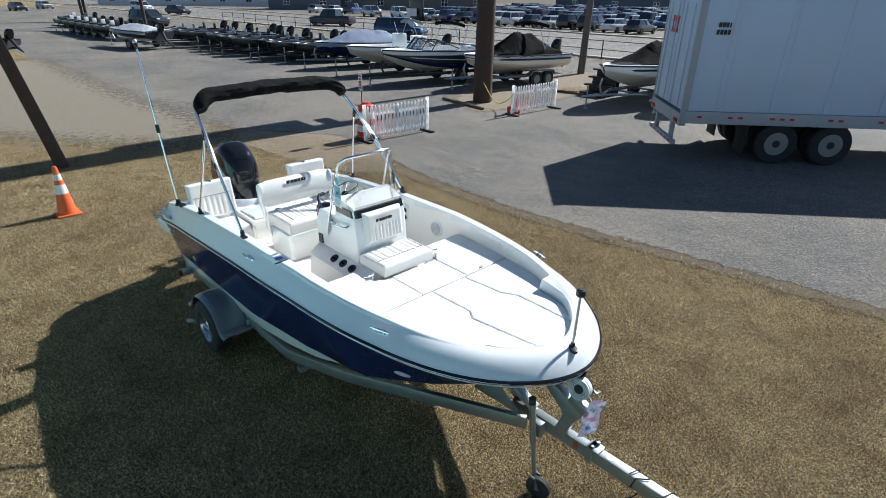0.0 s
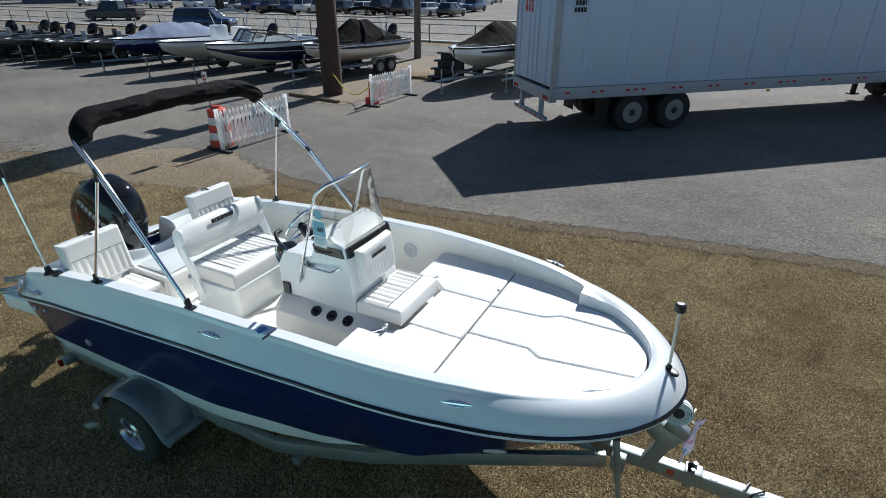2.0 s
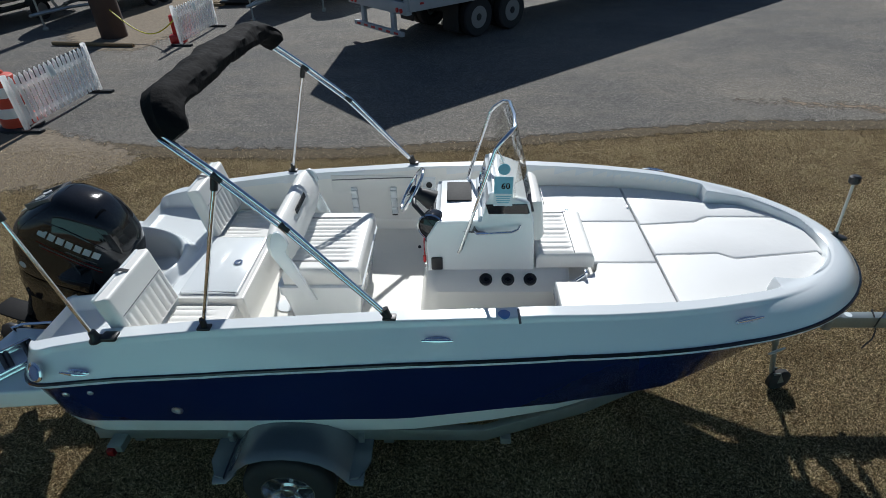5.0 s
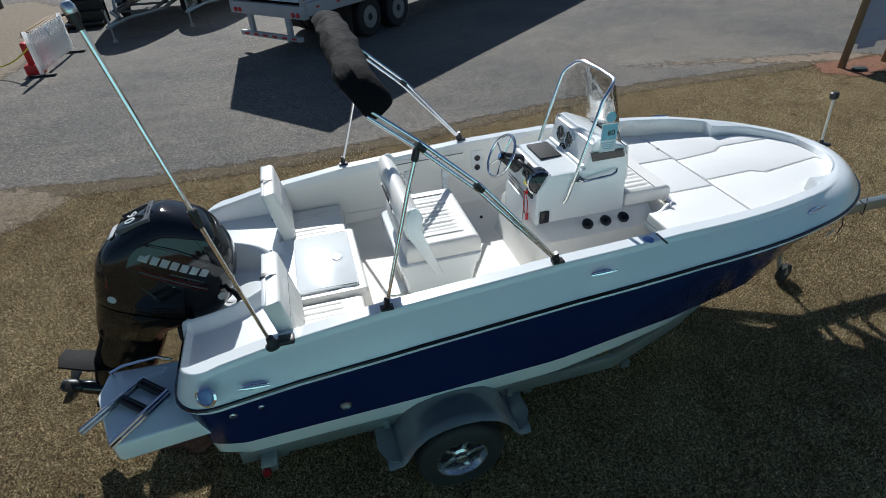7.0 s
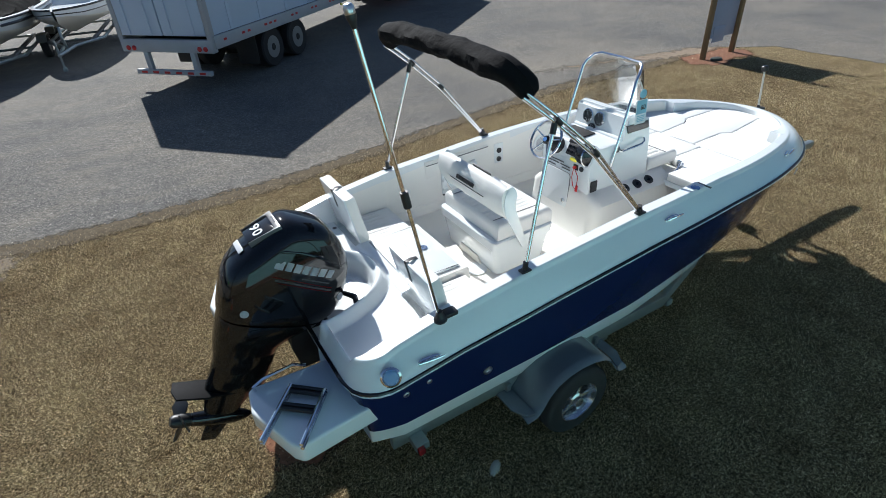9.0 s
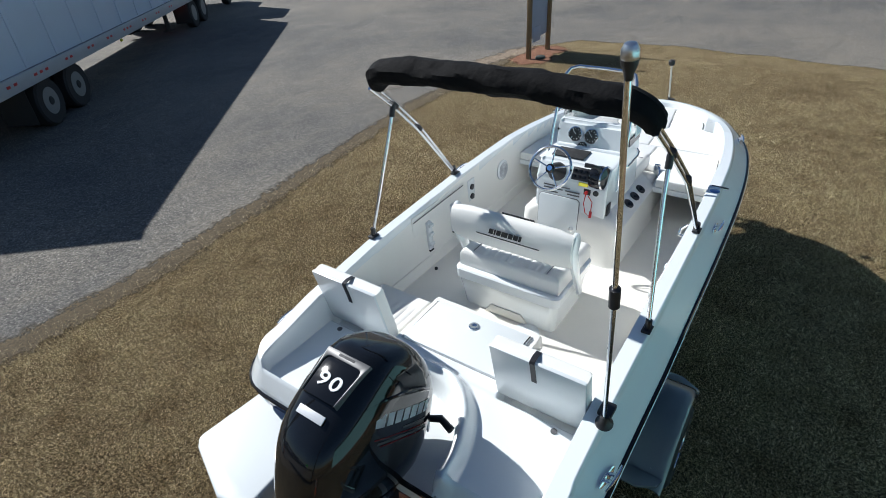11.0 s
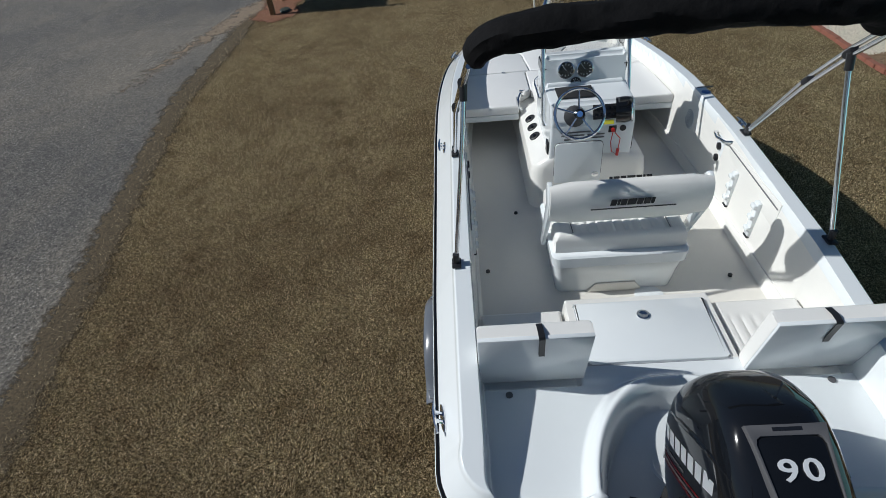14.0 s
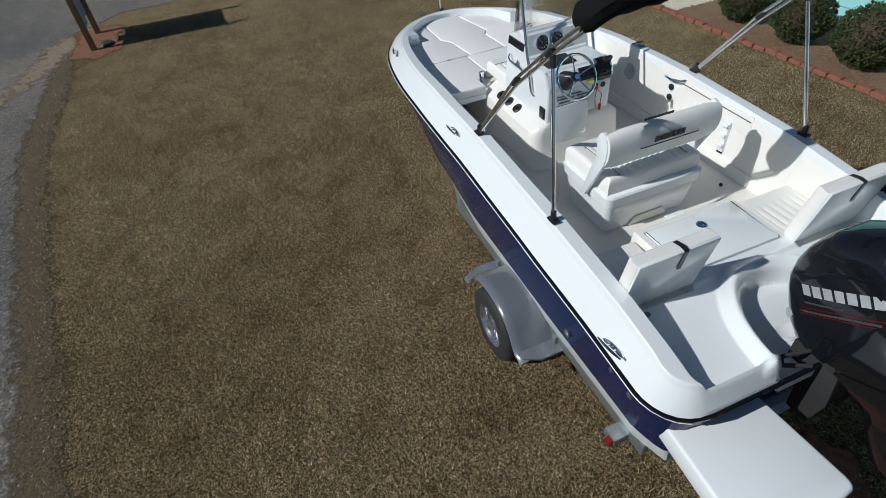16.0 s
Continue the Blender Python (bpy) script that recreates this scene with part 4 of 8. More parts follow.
def pad(bm, m, w, h, t, r=0.03, ribs=0, v0=0.0, v1=1.0, u0=0.0, u1=1.0, depth=0.012, nu=48, nv=20, crown=0.0, mi=0):
    """A cushion w by h and t thick in the frame m; ribs run along y between the shares v0 and v1 of h."""
    us = np.linspace(0, w, nu)
    vv = np.linspace(0, h, nv)
    us = np.unique(np.concatenate([us, [r * k / 4 for k in range(5)], [w - r * k / 4 for k in range(5)]]))
    vv = np.unique(np.concatenate([vv, [r * k / 4 for k in range(5)], [h - r * k / 4 for k in range(5)]]))
    top, n1, n2 = [], len(us), len(vv)
    for u in us:
        row = []
        for v in vv:
            de = min(u, w - u)
            df = min(v, h - v)
            k1 = math.sqrt(max(0.0, 1 - (max(0.0, r - de) / r) ** 2))
            k2 = math.sqrt(max(0.0, 1 - (max(0.0, r - df) / r) ** 2))
            z = (t - r) + r * min(k1, k2) * (0.5 + 0.5 * max(k1, k2))
            z += crown * (1 - (2 * u / w - 1) ** 2) * (1 - (2 * v / h - 1) ** 2)
            if ribs and v0 * h <= v <= v1 * h and u0 * w <= u <= u1 * w:
                f = ((u / w - u0) / (u1 - u0) * ribs) % 1.0
                z -= depth * (1 - abs(math.sin(math.pi * f)) ** 0.6)
            row.append(bm.verts.new(m @ Vector((u, v, z))))
        top.append(row)
    bot = [[None] * n2 for _ in us]
    for i, u in enumerate(us):
        for j, v in enumerate(vv):
            if i in (0, n1 - 1) or j in (0, n2 - 1):
                bot[i][j] = bm.verts.new(m @ Vector((u, v, 0)))
    for i in range(n1 - 1):
        for j in range(n2 - 1):
            bm.faces.new((top[i][j], top[i + 1][j], top[i + 1][j + 1], top[i][j + 1])).material_index = mi
    ring = [(i, 0) for i in range(n1)] + [(n1 - 1, j) for j in range(1, n2)] + [(i, n2 - 1) for i in range(n1 - 2, -1, -1)] + [(0, j) for j in range(n2 - 2, 0, -1)]
    for (a, b), (c, d) in zip(ring, ring[1:] + ring[:1]):
        bm.faces.new((top[a][b], top[c][d], bot[c][d], bot[a][b])).material_index = mi
    bm.faces.new([bot[a][b] for a, b in ring[::-1]]).material_index = mi
    return bm


def rail_in(x):
    """Half the width of the bow platform."""
    return hb(x) - 0.235


# bow cushions, each lying loose on the platform
def bow_cushion(outline, label):
    bm = BM()
    prism(bm, outline, 1.288, 1.365, 0.014, 3)
    c = (sum(p[0] for p in outline) / len(outline), sum(p[1] for p in outline) / len(outline), 1.288)
    return solo("bow_cushion", bm, M["cushion"], c, label, "cushion", "bow cushions")


def rec_y(x):
    """Half the width of the recess between the bow shoulders."""
    return 0.53 * math.sqrt(max(0.0, 1 - max(0.0, (x - 4.62) / 0.585) ** 2.4)) - 0.012


for s in (1, -1):
    edge = lambda x, w: (x, s * w + yc(x))
    inner = 0.298 if s > 0 else 0.232
    aft = [(3.31, s * 0.43)] + [edge(x, rail_in(x)) for x in (3.31, 3.5, 3.7, 3.9, 4.02)] + [(4.02, s * inner), (3.62, s * inner), (3.60, s * 0.31), (3.47, s * 0.43)]
    bow_cushion(aft, "white covered bow cushion beside the console")
    seam_ = [(4.032, 0.252), (4.44, 0.288), (4.56, 0.360), (5.09, 0.352)] if s > 0 else [(4.032, -0.143), (4.46, -0.126), (4.555, -0.190), (5.14, -0.105)]
    outer = [edge(x, rec_y(x)) for x in ((5.10, 5.04, 4.96, 4.86, 4.74, 4.655) if s > 0 else (5.15, 5.10, 5.04, 4.96, 4.86, 4.74, 4.655))]
    bow_cushion(seam_ + outer + [edge(4.615, 0.57), edge(4.59, rail_in(4.59) - 0.03), edge(4.55, rail_in(4.55) - 0.008)] + [edge(x, rail_in(x)) for x in (4.4, 4.2, 4.032)], "white covered bow cushion with a stepped inner edge")
bow_cushion([(3.60, -0.224), (4.02, -0.224), (4.02, 0.290), (3.60, 0.290)], "small white covered cushion ahead of the console seat")
tip = [(x, yc(x) - rec_y(x)) for x in (5.165, 5.182)] + [(5.193, 0.045)] + [(x, yc(x) + rec_y(x)) for x in (5.182, 5.165, 5.135, 5.105)]
bow_cushion([(4.032, -0.135), (4.46, -0.118), (4.555, -0.182), (5.14, -0.097)] + tip + [(5.09, 0.344), (4.56, 0.352), (4.44, 0.280), (4.032, 0.244)], "white covered middle bow cushion reaching the bow")
for s in (1, -1):
    bm = BM()
    o = [(3.31, 0.415), (3.31, rail_in(3.31) + 0.01), (3.96, rail_in(3.96) + 0.01), (3.96, 0.415)]
    prism(bm, [(x, y * s + yc(x)) for x, y in o], 1.235, 1.286, 0.008)
    part("platform_lid", bm, M["gel"], boat, "white bow platform lid over the footwell")
bm = BM()
box(bm, (4.005, 0.50, 1.3705), (0.02, 0.035, 0.012), 0.003)
part("cushion_snap", bm, M["alu"], boat, "small steel fastener")

# hatch over the stern box
bm = BM()
prism(bm, [(0.76, -0.35), (1.14, -0.35)] + arc((1.12, -0.33), 0.035, -60, 0, 4) + arc((1.12, 0.33), 0.035, 0, 60, 4) + [(1.14, 0.35), (0.76, 0.35), (0.742, 0.33), (0.742, -0.33)], 1.182, 1.203, 0.008)
hatch = part("storage_hatch", bm, M["gel"], boat, "white storage hatch lid")
bm = BM()
prism(bm, [(0.738, -0.354), (1.160, -0.354), (1.160, 0.354), (0.738, 0.354)], 1.180, 1.1895)
part("gasket", bm, M["trailer_grey"], hatch, "grey hatch gasket")
bm = BM()
lathe(bm, [(0.032, 0), (0.034, 0.008), (0.022, 0.010), (0.010, 0.006)], axis((1.042, 0.0, 1.202), (0, 0, 1)), 20)
part("latch", bm, M["chrome"], hatch, "round chrome latch")

bm = BM()
lathe(bm, [(0.10, 0), (0.10, 0.006), (0.085, 0.010), (0.08, 0.007), (0.0001, 0.007)], axis((0.30, 0.05, 1.022), (-0.25, 0, 1)), 24)
part("inspection_plate", bm, M["gel"], boat, "round white inspection plate in the motor well")

# flush pull-up cleats
for x, d in ((0.47, 0.030), (2.57, 0.072), (4.31, 0.085)):
    for s in (1, -1):
        p, nrm = on_deck(x, s * (hb(x) - d))
        p += nrm * 0.004
        t = nrm.cross(Vector((0, 0, 1))).normalized()
        m = plane_at(p, t, nrm.cross(t))
        bm = BM()
        prism(bm, [(0.075 * math.cos(a), 0.019 * math.sin(a)) for a in np.linspace(0, 2 * math.pi, 20, endpoint=False)], -0.004, 0.006, 0.003, m=m)
        cl = part("cleat", bm, M["chrome"], boat, "stainless flush cleat")
        bm = BM()
        tube(bm, [m @ Vector(v) for v in ((-0.085, 0, 0.040), (-0.03, 0, 0.046), (0.03, 0, 0.046), (0.085, 0, 0.040))], [0.006, 0.010, 0.010, 0.006], 8)
        for dx in (-0.022, 0.022):
            tube(bm, [m @ Vector((dx, 0, 0)), m @ Vector((dx, 0, 0.046))], 0.010, 8)
        part("cleat_horn", bm, M["chrome"], cl)

# chrome fitting and thru-hulls at the quarter
bm = BM()
mf = axis((0.215, -1.078, 1.205), (-0.35, -0.85, 0.42))
lathe(bm, [(0.060, 0), (0.062, 0.012), (0.050, 0.018), (0.046, 0.012), (0.044, 0.010)], mf, 28)
deck_plate = part("deck_plate", bm, M["chrome"], boat, "round chrome deck fitting with a blue cap")
bm = BM()
lathe(bm, [(0.044, 0.010), (0.04, 0.018), (0.01, 0.022)], mf, 24)
part("cap", bm, M["dark_blue_plastic"], deck_plate)
for x, z, r in ((0.92, 0.82, 0.035), (0.30, 1.00, 0.022), (0.46, 1.02, 0.018)):
    for s in (1, -1):
        bm = BM()
        yy = y_chine(x) + (hb(x) - 0.015 - y_chine(x)) * lerp([z_stripe(x), z_rub(x)], [0.35, 1.0], z)
        lathe(bm, [(r, 0), (r, 0.01), (r * 0.7, 0.014), (r * 0.6, 0.002)], axis((x, s * yy, z), (0, s, -0.12)), 16)
        part("thru_hull", bm, M["alu"], boat, "steel thru-hull fitting")
for s in (1, -1):
    bm = BM()
    lathe(bm, [(0.03, 0), (0.03, 0.006), (0.01, 0.009)], axis((4.55, s * (hb(4.55) - 0.035), 1.20), (0.4, s, -0.3)) @ Matrix.Diagonal((2.2, 0.7, 1, 1)), 20)
    part("vent_plate", bm, M["trailer_grey"], boat, "oval grey bow vent plate")
# speakers in the liner
for s in (1, -1):
    m = axis((2.97, s * 0.893, 1.31), (0, -s, 0.05))
    bm = BM()
    lathe(bm, [(0.095, -0.02), (0.095, 0.008), (0.078, 0.014)], m, 32)
    sp = part("speaker", bm, M["gel"], boat, "white round speaker")
    bm = BM()
    for k in range(5):
        r = 0.016 + 0.013 * k
        lathe(bm, [(r - 0.004, 0.012), (r - 0.004, 0.017), (r + 0.004, 0.017), (r + 0.004, 0.012)], m, 28, cap=False)
    lathe(bm, [(0.012, 0.012), (0.012, 0.018)], m, 12)
    part("grille", bm, M["trailer_grey"], sp, "grey speaker grille")
# rod holders and recess panels on the inner sides
for s in (1, -1):
    bm = BM()
    box(bm, (1.95, s * 0.905, 1.34), (0.72, 0.014, 0.24), 0.006)
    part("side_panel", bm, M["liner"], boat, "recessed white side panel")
    bm = BM()
    tube(bm, [(1.60, s * 0.893, 1.42), (2.30, s * 0.893, 1.44)], 0.004, 6)
    part("panel_seam", bm, M["seam"], boat)
    for x in (1.78, 2.12):
        bm = BM()
        box(bm, (x, s * 0.888, 1.22), (0.055, 0.035, 0.26), 0.01)
        for z in (1.15, 1.24, 1.32):
            box(bm, (x, s * 0.866, z), (0.05, 0.03, 0.03), 0.008)
        part("rod_rack", bm, M["gel"], boat, "white moulded rod rack")
        bm = BM()
        box(bm, (x, s * 0.878, 1.085), (0.05, 0.02, 0.012), 0.003)
        part("rack_screw", bm, M["black"], boat)
    bm = BM()
    box(bm, (2.43, s * 0.900, 1.33), (0.11, 0.014, 0.22), 0.006)
    pnl = part("socket_panel", bm, M["gel"], boat, "white panel with two dark sockets")
    for z in (1.28, 1.37):
        bm = BM()
        lathe(bm, [(0.026, 0), (0.026, 0.012), (0.018, 0.014)], axis((2.43, s * 0.892, z), (0, -s, 0)), 18)
        part("socket", bm, M["black"], pnl)
bm = BM()
tube(bm, [(2.30, -0.905, 1.47), (2.32, -0.865, 1.465), (2.42, -0.85, 1.45), (2.50, -0.87, 1.445), (2.52, -0.905, 1.44)], 0.010, 8)
part("grab_handle", bm, M["chrome"], boat, "chrome grab handle")
# seam on the gunwale, and a disc painting the blue of the shaded speaker
bm = BM()
box(bm, (3.02, -0.965, 1.541), (0.014, 0.12, 0.010), 0.003)
part("gunwale_seam", bm, M["grey_decal"], boat)
bm = BM()
lathe(bm, [(0.036, -0.01), (0.036, 0.005), (0.027, 0.008)], axis((2.94, -0.945, 1.535), (0, 0, 1)), 20)
part("blue_disc", bm, M["dark_blue_plastic"], boat, "round blue disc painted for the shaded speaker's colour")
for x, y, z in ((1.72, 0.80, 0.955), (2.35, 0.55, 0.955), (1.55, -0.72, 0.955)):
    bm = BM()
    lathe(bm, [(0.014, 0), (0.014, 0.012), (0.006, 0.02)], axis((x, y, z), (0, 0, 1)), 10)
    part("floor_fitting", bm, M["black"], boat)
bm = BM()
lathe(bm, [(0.085, 0), (0.088, 0.006), (0.07, 0.008)], axis((1.42, -0.18, 0.952), (0, 0, 1)), 30)
part("inspection_plate", bm, M["gel"], boat, "round white inspection plate")
for y in (0.80, -0.80):
    bm = BM()
    lathe(bm, [(0.018, 0), (0.018, 0.004)], axis((0.60, y * 0.95, 1.173), (0, 0, 1)), 12)
    part("drain", bm, M["grey_decal"], boat)

# swim platforms and ladder
for s in (1, -1):
    bm = BM()
    o = [(0.10, 0.45), (-0.44, 0.42)] + arc((-0.46, 0.47), 0.05, -90, -160, 3) + [(-0.53, 0.62), (-0.40, 0.98)] + arc((-0.33, 0.98), 0.055, 150, 80, 4) + [(0.16, 0.99)]
    o = [(x, y * s) for x, y in (o if s > 0 else o)]
    prism(bm, o, 0.80, 0.945, 0.02, 3)
    part("swim_platform", bm, M["gel"], boat, "white moulded swim platform")
bm = BM()
for a, b in (((-0.26, -0.59), (-0.54, -0.91)), ((-0.095, -0.745), (-0.355, -1.06))):
    for dz in (0.962, 0.992):
        tube(bm, [(a[0], a[1], dz), (b[0], b[1], dz)], 0.013, 8)
ladder = part("boarding_ladder", bm, M["chrome"], boat, "folded stainless boarding ladder")
for k, z in ((0.02, 0.985), (0.10, 0.985), (0.35, 0.985), (0.42, 0.985)):
    bm = BM()
    p0 = Vector((-0.26, -0.59, z)).lerp(Vector((-0.54, -0.91, z)), k)
    p1 = Vector((-0.095, -0.745, z)).lerp(Vector((-0.355, -1.06, z)), k)
    tube(bm, [p0, p1], 0.015, 8)
    part("rung", bm, M["black"], ladder, "dark ladder rung")
bm = BM()
tube(bm, [(-0.46, -0.47, 0.93), (-0.47, -0.47, 0.985), (-0.40, -0.45, 1.0), (-0.20, -0.43, 1.0), (-0.12, -0.43, 0.95)], 0.010, 8)
part("grab_rail", bm, M["chrome"], boat, "stainless grab rail on the platform")

# ---- centre console ----
console = thing("center_console", (2.8, 0, 0.95), "white moulded helm console with a smoked windshield", "boat console")


def round_rect(x0, x1, y0, y1, r, n=4):
    return arc((x1 - r, y0 + r), r, -90, 0, n) + arc((x1 - r, y1 - r), r, 0, 90, n) + arc((x0 + r, y1 - r), r, 90, 180, n) + arc((x0 + r, y0 + r), r, 180, 270, n)


bm = BM()
rings = []
for z, x0, x1, hy, r in ((0.945, 2.40, 3.45, 0.44, 0.10), (0.97, 2.42, 3.44, 0.43, 0.10), (1.20, 2.455, 3.43, 0.425, 0.10), (1.26, 2.46, 3.43, 0.415, 0.09), (1.30, 2.465, 3.43, 0.37, 0.08), (1.345, 2.47, 3.425, 0.30, 0.06), (1.36, 2.48, 3.42, 0.25, 0.05)):
    rings.append([(x, y, z) for x, y in round_rect(x0, x1, -hy, hy, r)])
loft(bm, rings)
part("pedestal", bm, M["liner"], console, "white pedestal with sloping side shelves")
side = [(2.475, 1.30), (2.475, 1.60), (2.545, 1.725), (2.83, 1.735), (2.875, 1.93), (2.93, 1.945), (3.13, 1.865), (3.165, 1.72), (3.20, 1.30)]
bm = BM()
rings = []
for y, k in ((-0.285, 0.016), (-0.275, 0.004), (-0.262, 0.0), (0.272, 0.0), (0.285, 0.004), (0.295, 0.016)):
    cx, cz = 2.83, 1.55
    rings.append([(x + (cx - x) * k * 2, y, z + (cz - z) * k * 2) for x, z in side])
loft(bm, rings)
bmesh.ops.bevel(bm, geom=[e for e in bm.edges if abs(e.verts[0].co.y - e.verts[1].co.y) > 0.3], offset=0.022, segments=3, affect="EDGES")
cbody = part("body", bm, M["gel"], console, "glossy white console body")
# flat plate on the solid body; the recess's darkness is only in its colour
bm = BM()
box(bm, (2.69, 0.10, 1.738), (0.17, 0.26, 0.012), 0.004)
part("dash_pocket_plate", bm, M["rubber"], console, "flat dark plate painted as the shaded dash pocket")
bm = BM()
pts = [(2.875, -0.295), (3.12, -0.295), (3.162, -0.262), (3.172, -0.1), (3.172, 0.11), (3.162, 0.272), (3.12, 0.305), (2.875, 0.305)]
inn = [(2.875, -0.27), (3.05, -0.27), (3.10, -0.22), (3.11, -0.1), (3.11, 0.11), (3.10, 0.23), (3.05, 0.28), (2.875, 0.28)]
loft(bm, [[(x, y, 1.79) for x, y in pts + inn[::-1]], [(x - 0.02, y, 1.855) for x, y in pts + inn[::-1]]])
part("windshield_gasket", bm, M["gloss_black"], console, "black windshield base trim", smooth=False)
# windshield
bm = BM()
lo = [(2.95, -0.285, 1.85), (3.05, -0.283, 1.85), (3.12, -0.24, 1.85), (3.155, -0.12, 1.85), (3.16, 0.01, 1.85), (3.155, 0.14, 1.85), (3.12, 0.25, 1.85), (3.05, 0.293, 1.85), (2.95, 0.295, 1.85)]
hi = [(2.93, -0.272, 2.15), (2.99, -0.265, 2.255), (3.02, -0.225, 2.285), (3.04, -0.12, 2.29), (3.045, 0.03, 2.295), (3.04, 0.15, 2.295), (3.01, 0.262, 2.29), (2.98, 0.295, 2.26), (2.93, 0.297, 2.16)]
rows = [[bm.verts.new(Vector(a).lerp(Vector(b), t)) for a, b in zip(lo, hi)] for t in (0, 0.35, 0.7, 1.0)]
for q, w in zip(rows, rows[1:]):
    for k in range(8):
        bm.faces.new((q[k], q[k + 1], w[k + 1], w[k]))
bmesh.ops.solidify(bm, geom=bm.faces[:], thickness=0.004)
ws = part("windshield", bm, M["glass"], console, "smoked clear acrylic windshield")
ws.visible_shadow = False
bm = BM()
fr = [(2.685, -0.288, 1.495), (2.70, -0.300, 1.53), (2.80, -0.292, 1.86), (2.905, -0.275, 2.215), (2.935, -0.268, 2.255), (2.99, -0.235, 2.305), (3.02, -0.19, 2.318), (3.03, 0.0, 2.322), (3.02, 0.22, 2.325), (2.985, 0.275, 2.312), (2.93, 0.303, 2.265), (2.90, 0.31, 2.225), (2.79, 0.315, 1.86), (2.70, 0.315, 1.53), (2.685, 0.30, 1.495)]
tube(bm, fr, 0.0125, 10)
part("windshield_frame", bm, M["chrome"], console, "polished stainless windshield frame")
for s, y in ((-1, -0.30), (1, 0.312)):
    bm = BM()
    tube(bm, [(2.79, y, 1.665), (2.80, y - 0.02 * -s, 1.66), (3.02, y + 0.025 * s, 1.675), (3.06, y + 0.018 * s, 1.69), (3.075, y - 0.005 * s, 1.705)], 0.009, 8)
    part("grab_rail", bm, M["chrome"], console, "stainless console grab rail")
    bm = BM()
    prism(bm, [(0, 0.0), (0.05, 0.005), (0.075, 0.045), (0.09, 0.005), (0.15, 0.0), (0.06, -0.012)], 0, 0.002, m=plane_at((2.86 if s < 0 else 3.02, y - 0.012 * -s * -1 + 0.009 * s, 1.66), (-s * 1.0 * -1 if s < 0 else -1, 0, 0), (0, 0, 1)))
    part("fish_decal", bm, M["grey_decal"], console, "small grey leaping fish decal", smooth=False)
    bm = BM()
    box(bm, (2.54, y + 0.006 * s - 0.014 * s, 1.405), (0.075, 0.014, 0.10), 0.008)
    part("side_hatch", bm, M["black"], console, "small black access hatch")
    for x in (2.865, 3.012, 3.159):
        m = axis((x, s * 0.352, 1.318), (0, s * 0.50, 0.86))
        bm = BM()
        lathe(bm, [(0.043, -0.01), (0.043, 0.004), (0.036, 0.008), (0.032, 0.0), (0.026, -0.002)], m, 24)
        cup = part("rod_holder", bm, M["black"], console, "black capped rod holder")
        bm = BM()
        prism(bm, [(-0.02, 0.0), (0, -0.012), (0.02, 0.0), (0, 0.012)], -0.004, 0.008, m=m)
        part("cap", bm, M["gloss_black"], cup)
    bm = BM()
    tube(bm, [(3.36, s * 0.40, 1.30), (3.36, s * 0.425, 1.325), (3.44, s * 0.42, 1.355), (3.50, s * 0.395, 1.385)], 0.011, 8)
    box(bm, (3.51, s * 0.38, 1.38), (0.02, 0.05, 0.06), 0.005)
    part("latch_handle", bm, M["chrome"], console, "chrome latch handle")
# gauges on the pod
pn = Vector((-0.195, 0, 0.045)).normalized()
for y, z, r in ((0.142, 1.838, 0.060), (0.008, 1.838, 0.060), (0.070, 1.748, 0.038)):
    x = lerp([1.735, 1.93], [2.83, 2.875], z) - 0.004
    m = axis((x, y, z), (-0.97, 0, 0.22))
    bm = BM()
    lathe(bm, [(r, -0.005), (r, 0.012), (r * 0.86, 0.014), (r * 0.84, 0.006)], m, 28)
    gg = part("gauge", bm, M["chrome"] if r > 0.04 else M["black"], console, "round dashboard gauge with a black face")
    bm = BM()
    lathe(bm, [(r * 0.84, 0.004), (r * 0.84, 0.007)], m, 28)
    part("dial", bm, M["gauge_face"], gg)
    bm = BM()
    for k in range(9):
        a = radians(-220 + 32 * k)
        box(bm, (0, r * 0.68, 0.0078), (0.004, r * 0.18, 0.001), m=m @ Matrix.Rotation(a, 4, "Z"))
    box(bm, (0, r * 0.25, 0.0082), (0.003, r * 0.6, 0.001), m=m @ Matrix.Rotation(radians(40), 4, "Z"))
    part("dial_marks", bm, M["white_paint"], gg, smooth=False)
# steering wheel
sw_c, sw_n = Vector((2.36, 0.13, 1.735)), Vector((-0.86, 0, 0.51))
m = axis(sw_c, sw_n)
bm = BM()
tube(bm, [m @ Vector((0.163 * math.cos(a), 0.163 * math.sin(a), 0.0)) for a in np.linspace(0, 2 * math.pi, 40, endpoint=False)], 0.011, 8, closed=True)
wheel = part("steering_wheel", bm, M["chrome"], console, "polished stainless steering wheel")
bm = BM()
lathe(bm, [(0.030, -0.05), (0.036, -0.02), (0.036, 0.0), (0.022, 0.012)], m, 20)
part("wheel_hub", bm, M["gloss_black"], wheel, "black hub with a blue badge")
bm = BM()
lathe(bm, [(0.020, 0.010), (0.020, 0.014)], m, 16)
part("badge", bm, M["dark_blue_plastic"], wheel)
for k in range(5):
    a = 2 * math.pi * k / 5 + 0.3
    bm = BM()
    tube(bm, [m @ Vector((0.03 * math.cos(a), 0.03 * math.sin(a), -0.012)), m @ Vector((0.160 * math.cos(a), 0.160 * math.sin(a), 0.0))], 0.006, 6)
    part("spoke", bm, M["chrome"], wheel)
bm = BM()
tube(bm, [sw_c - sw_n * 0.02, sw_c - sw_n * 0.09, (2.50, 0.13, 1.65)], [0.035, 0.055, 0.075], 16)
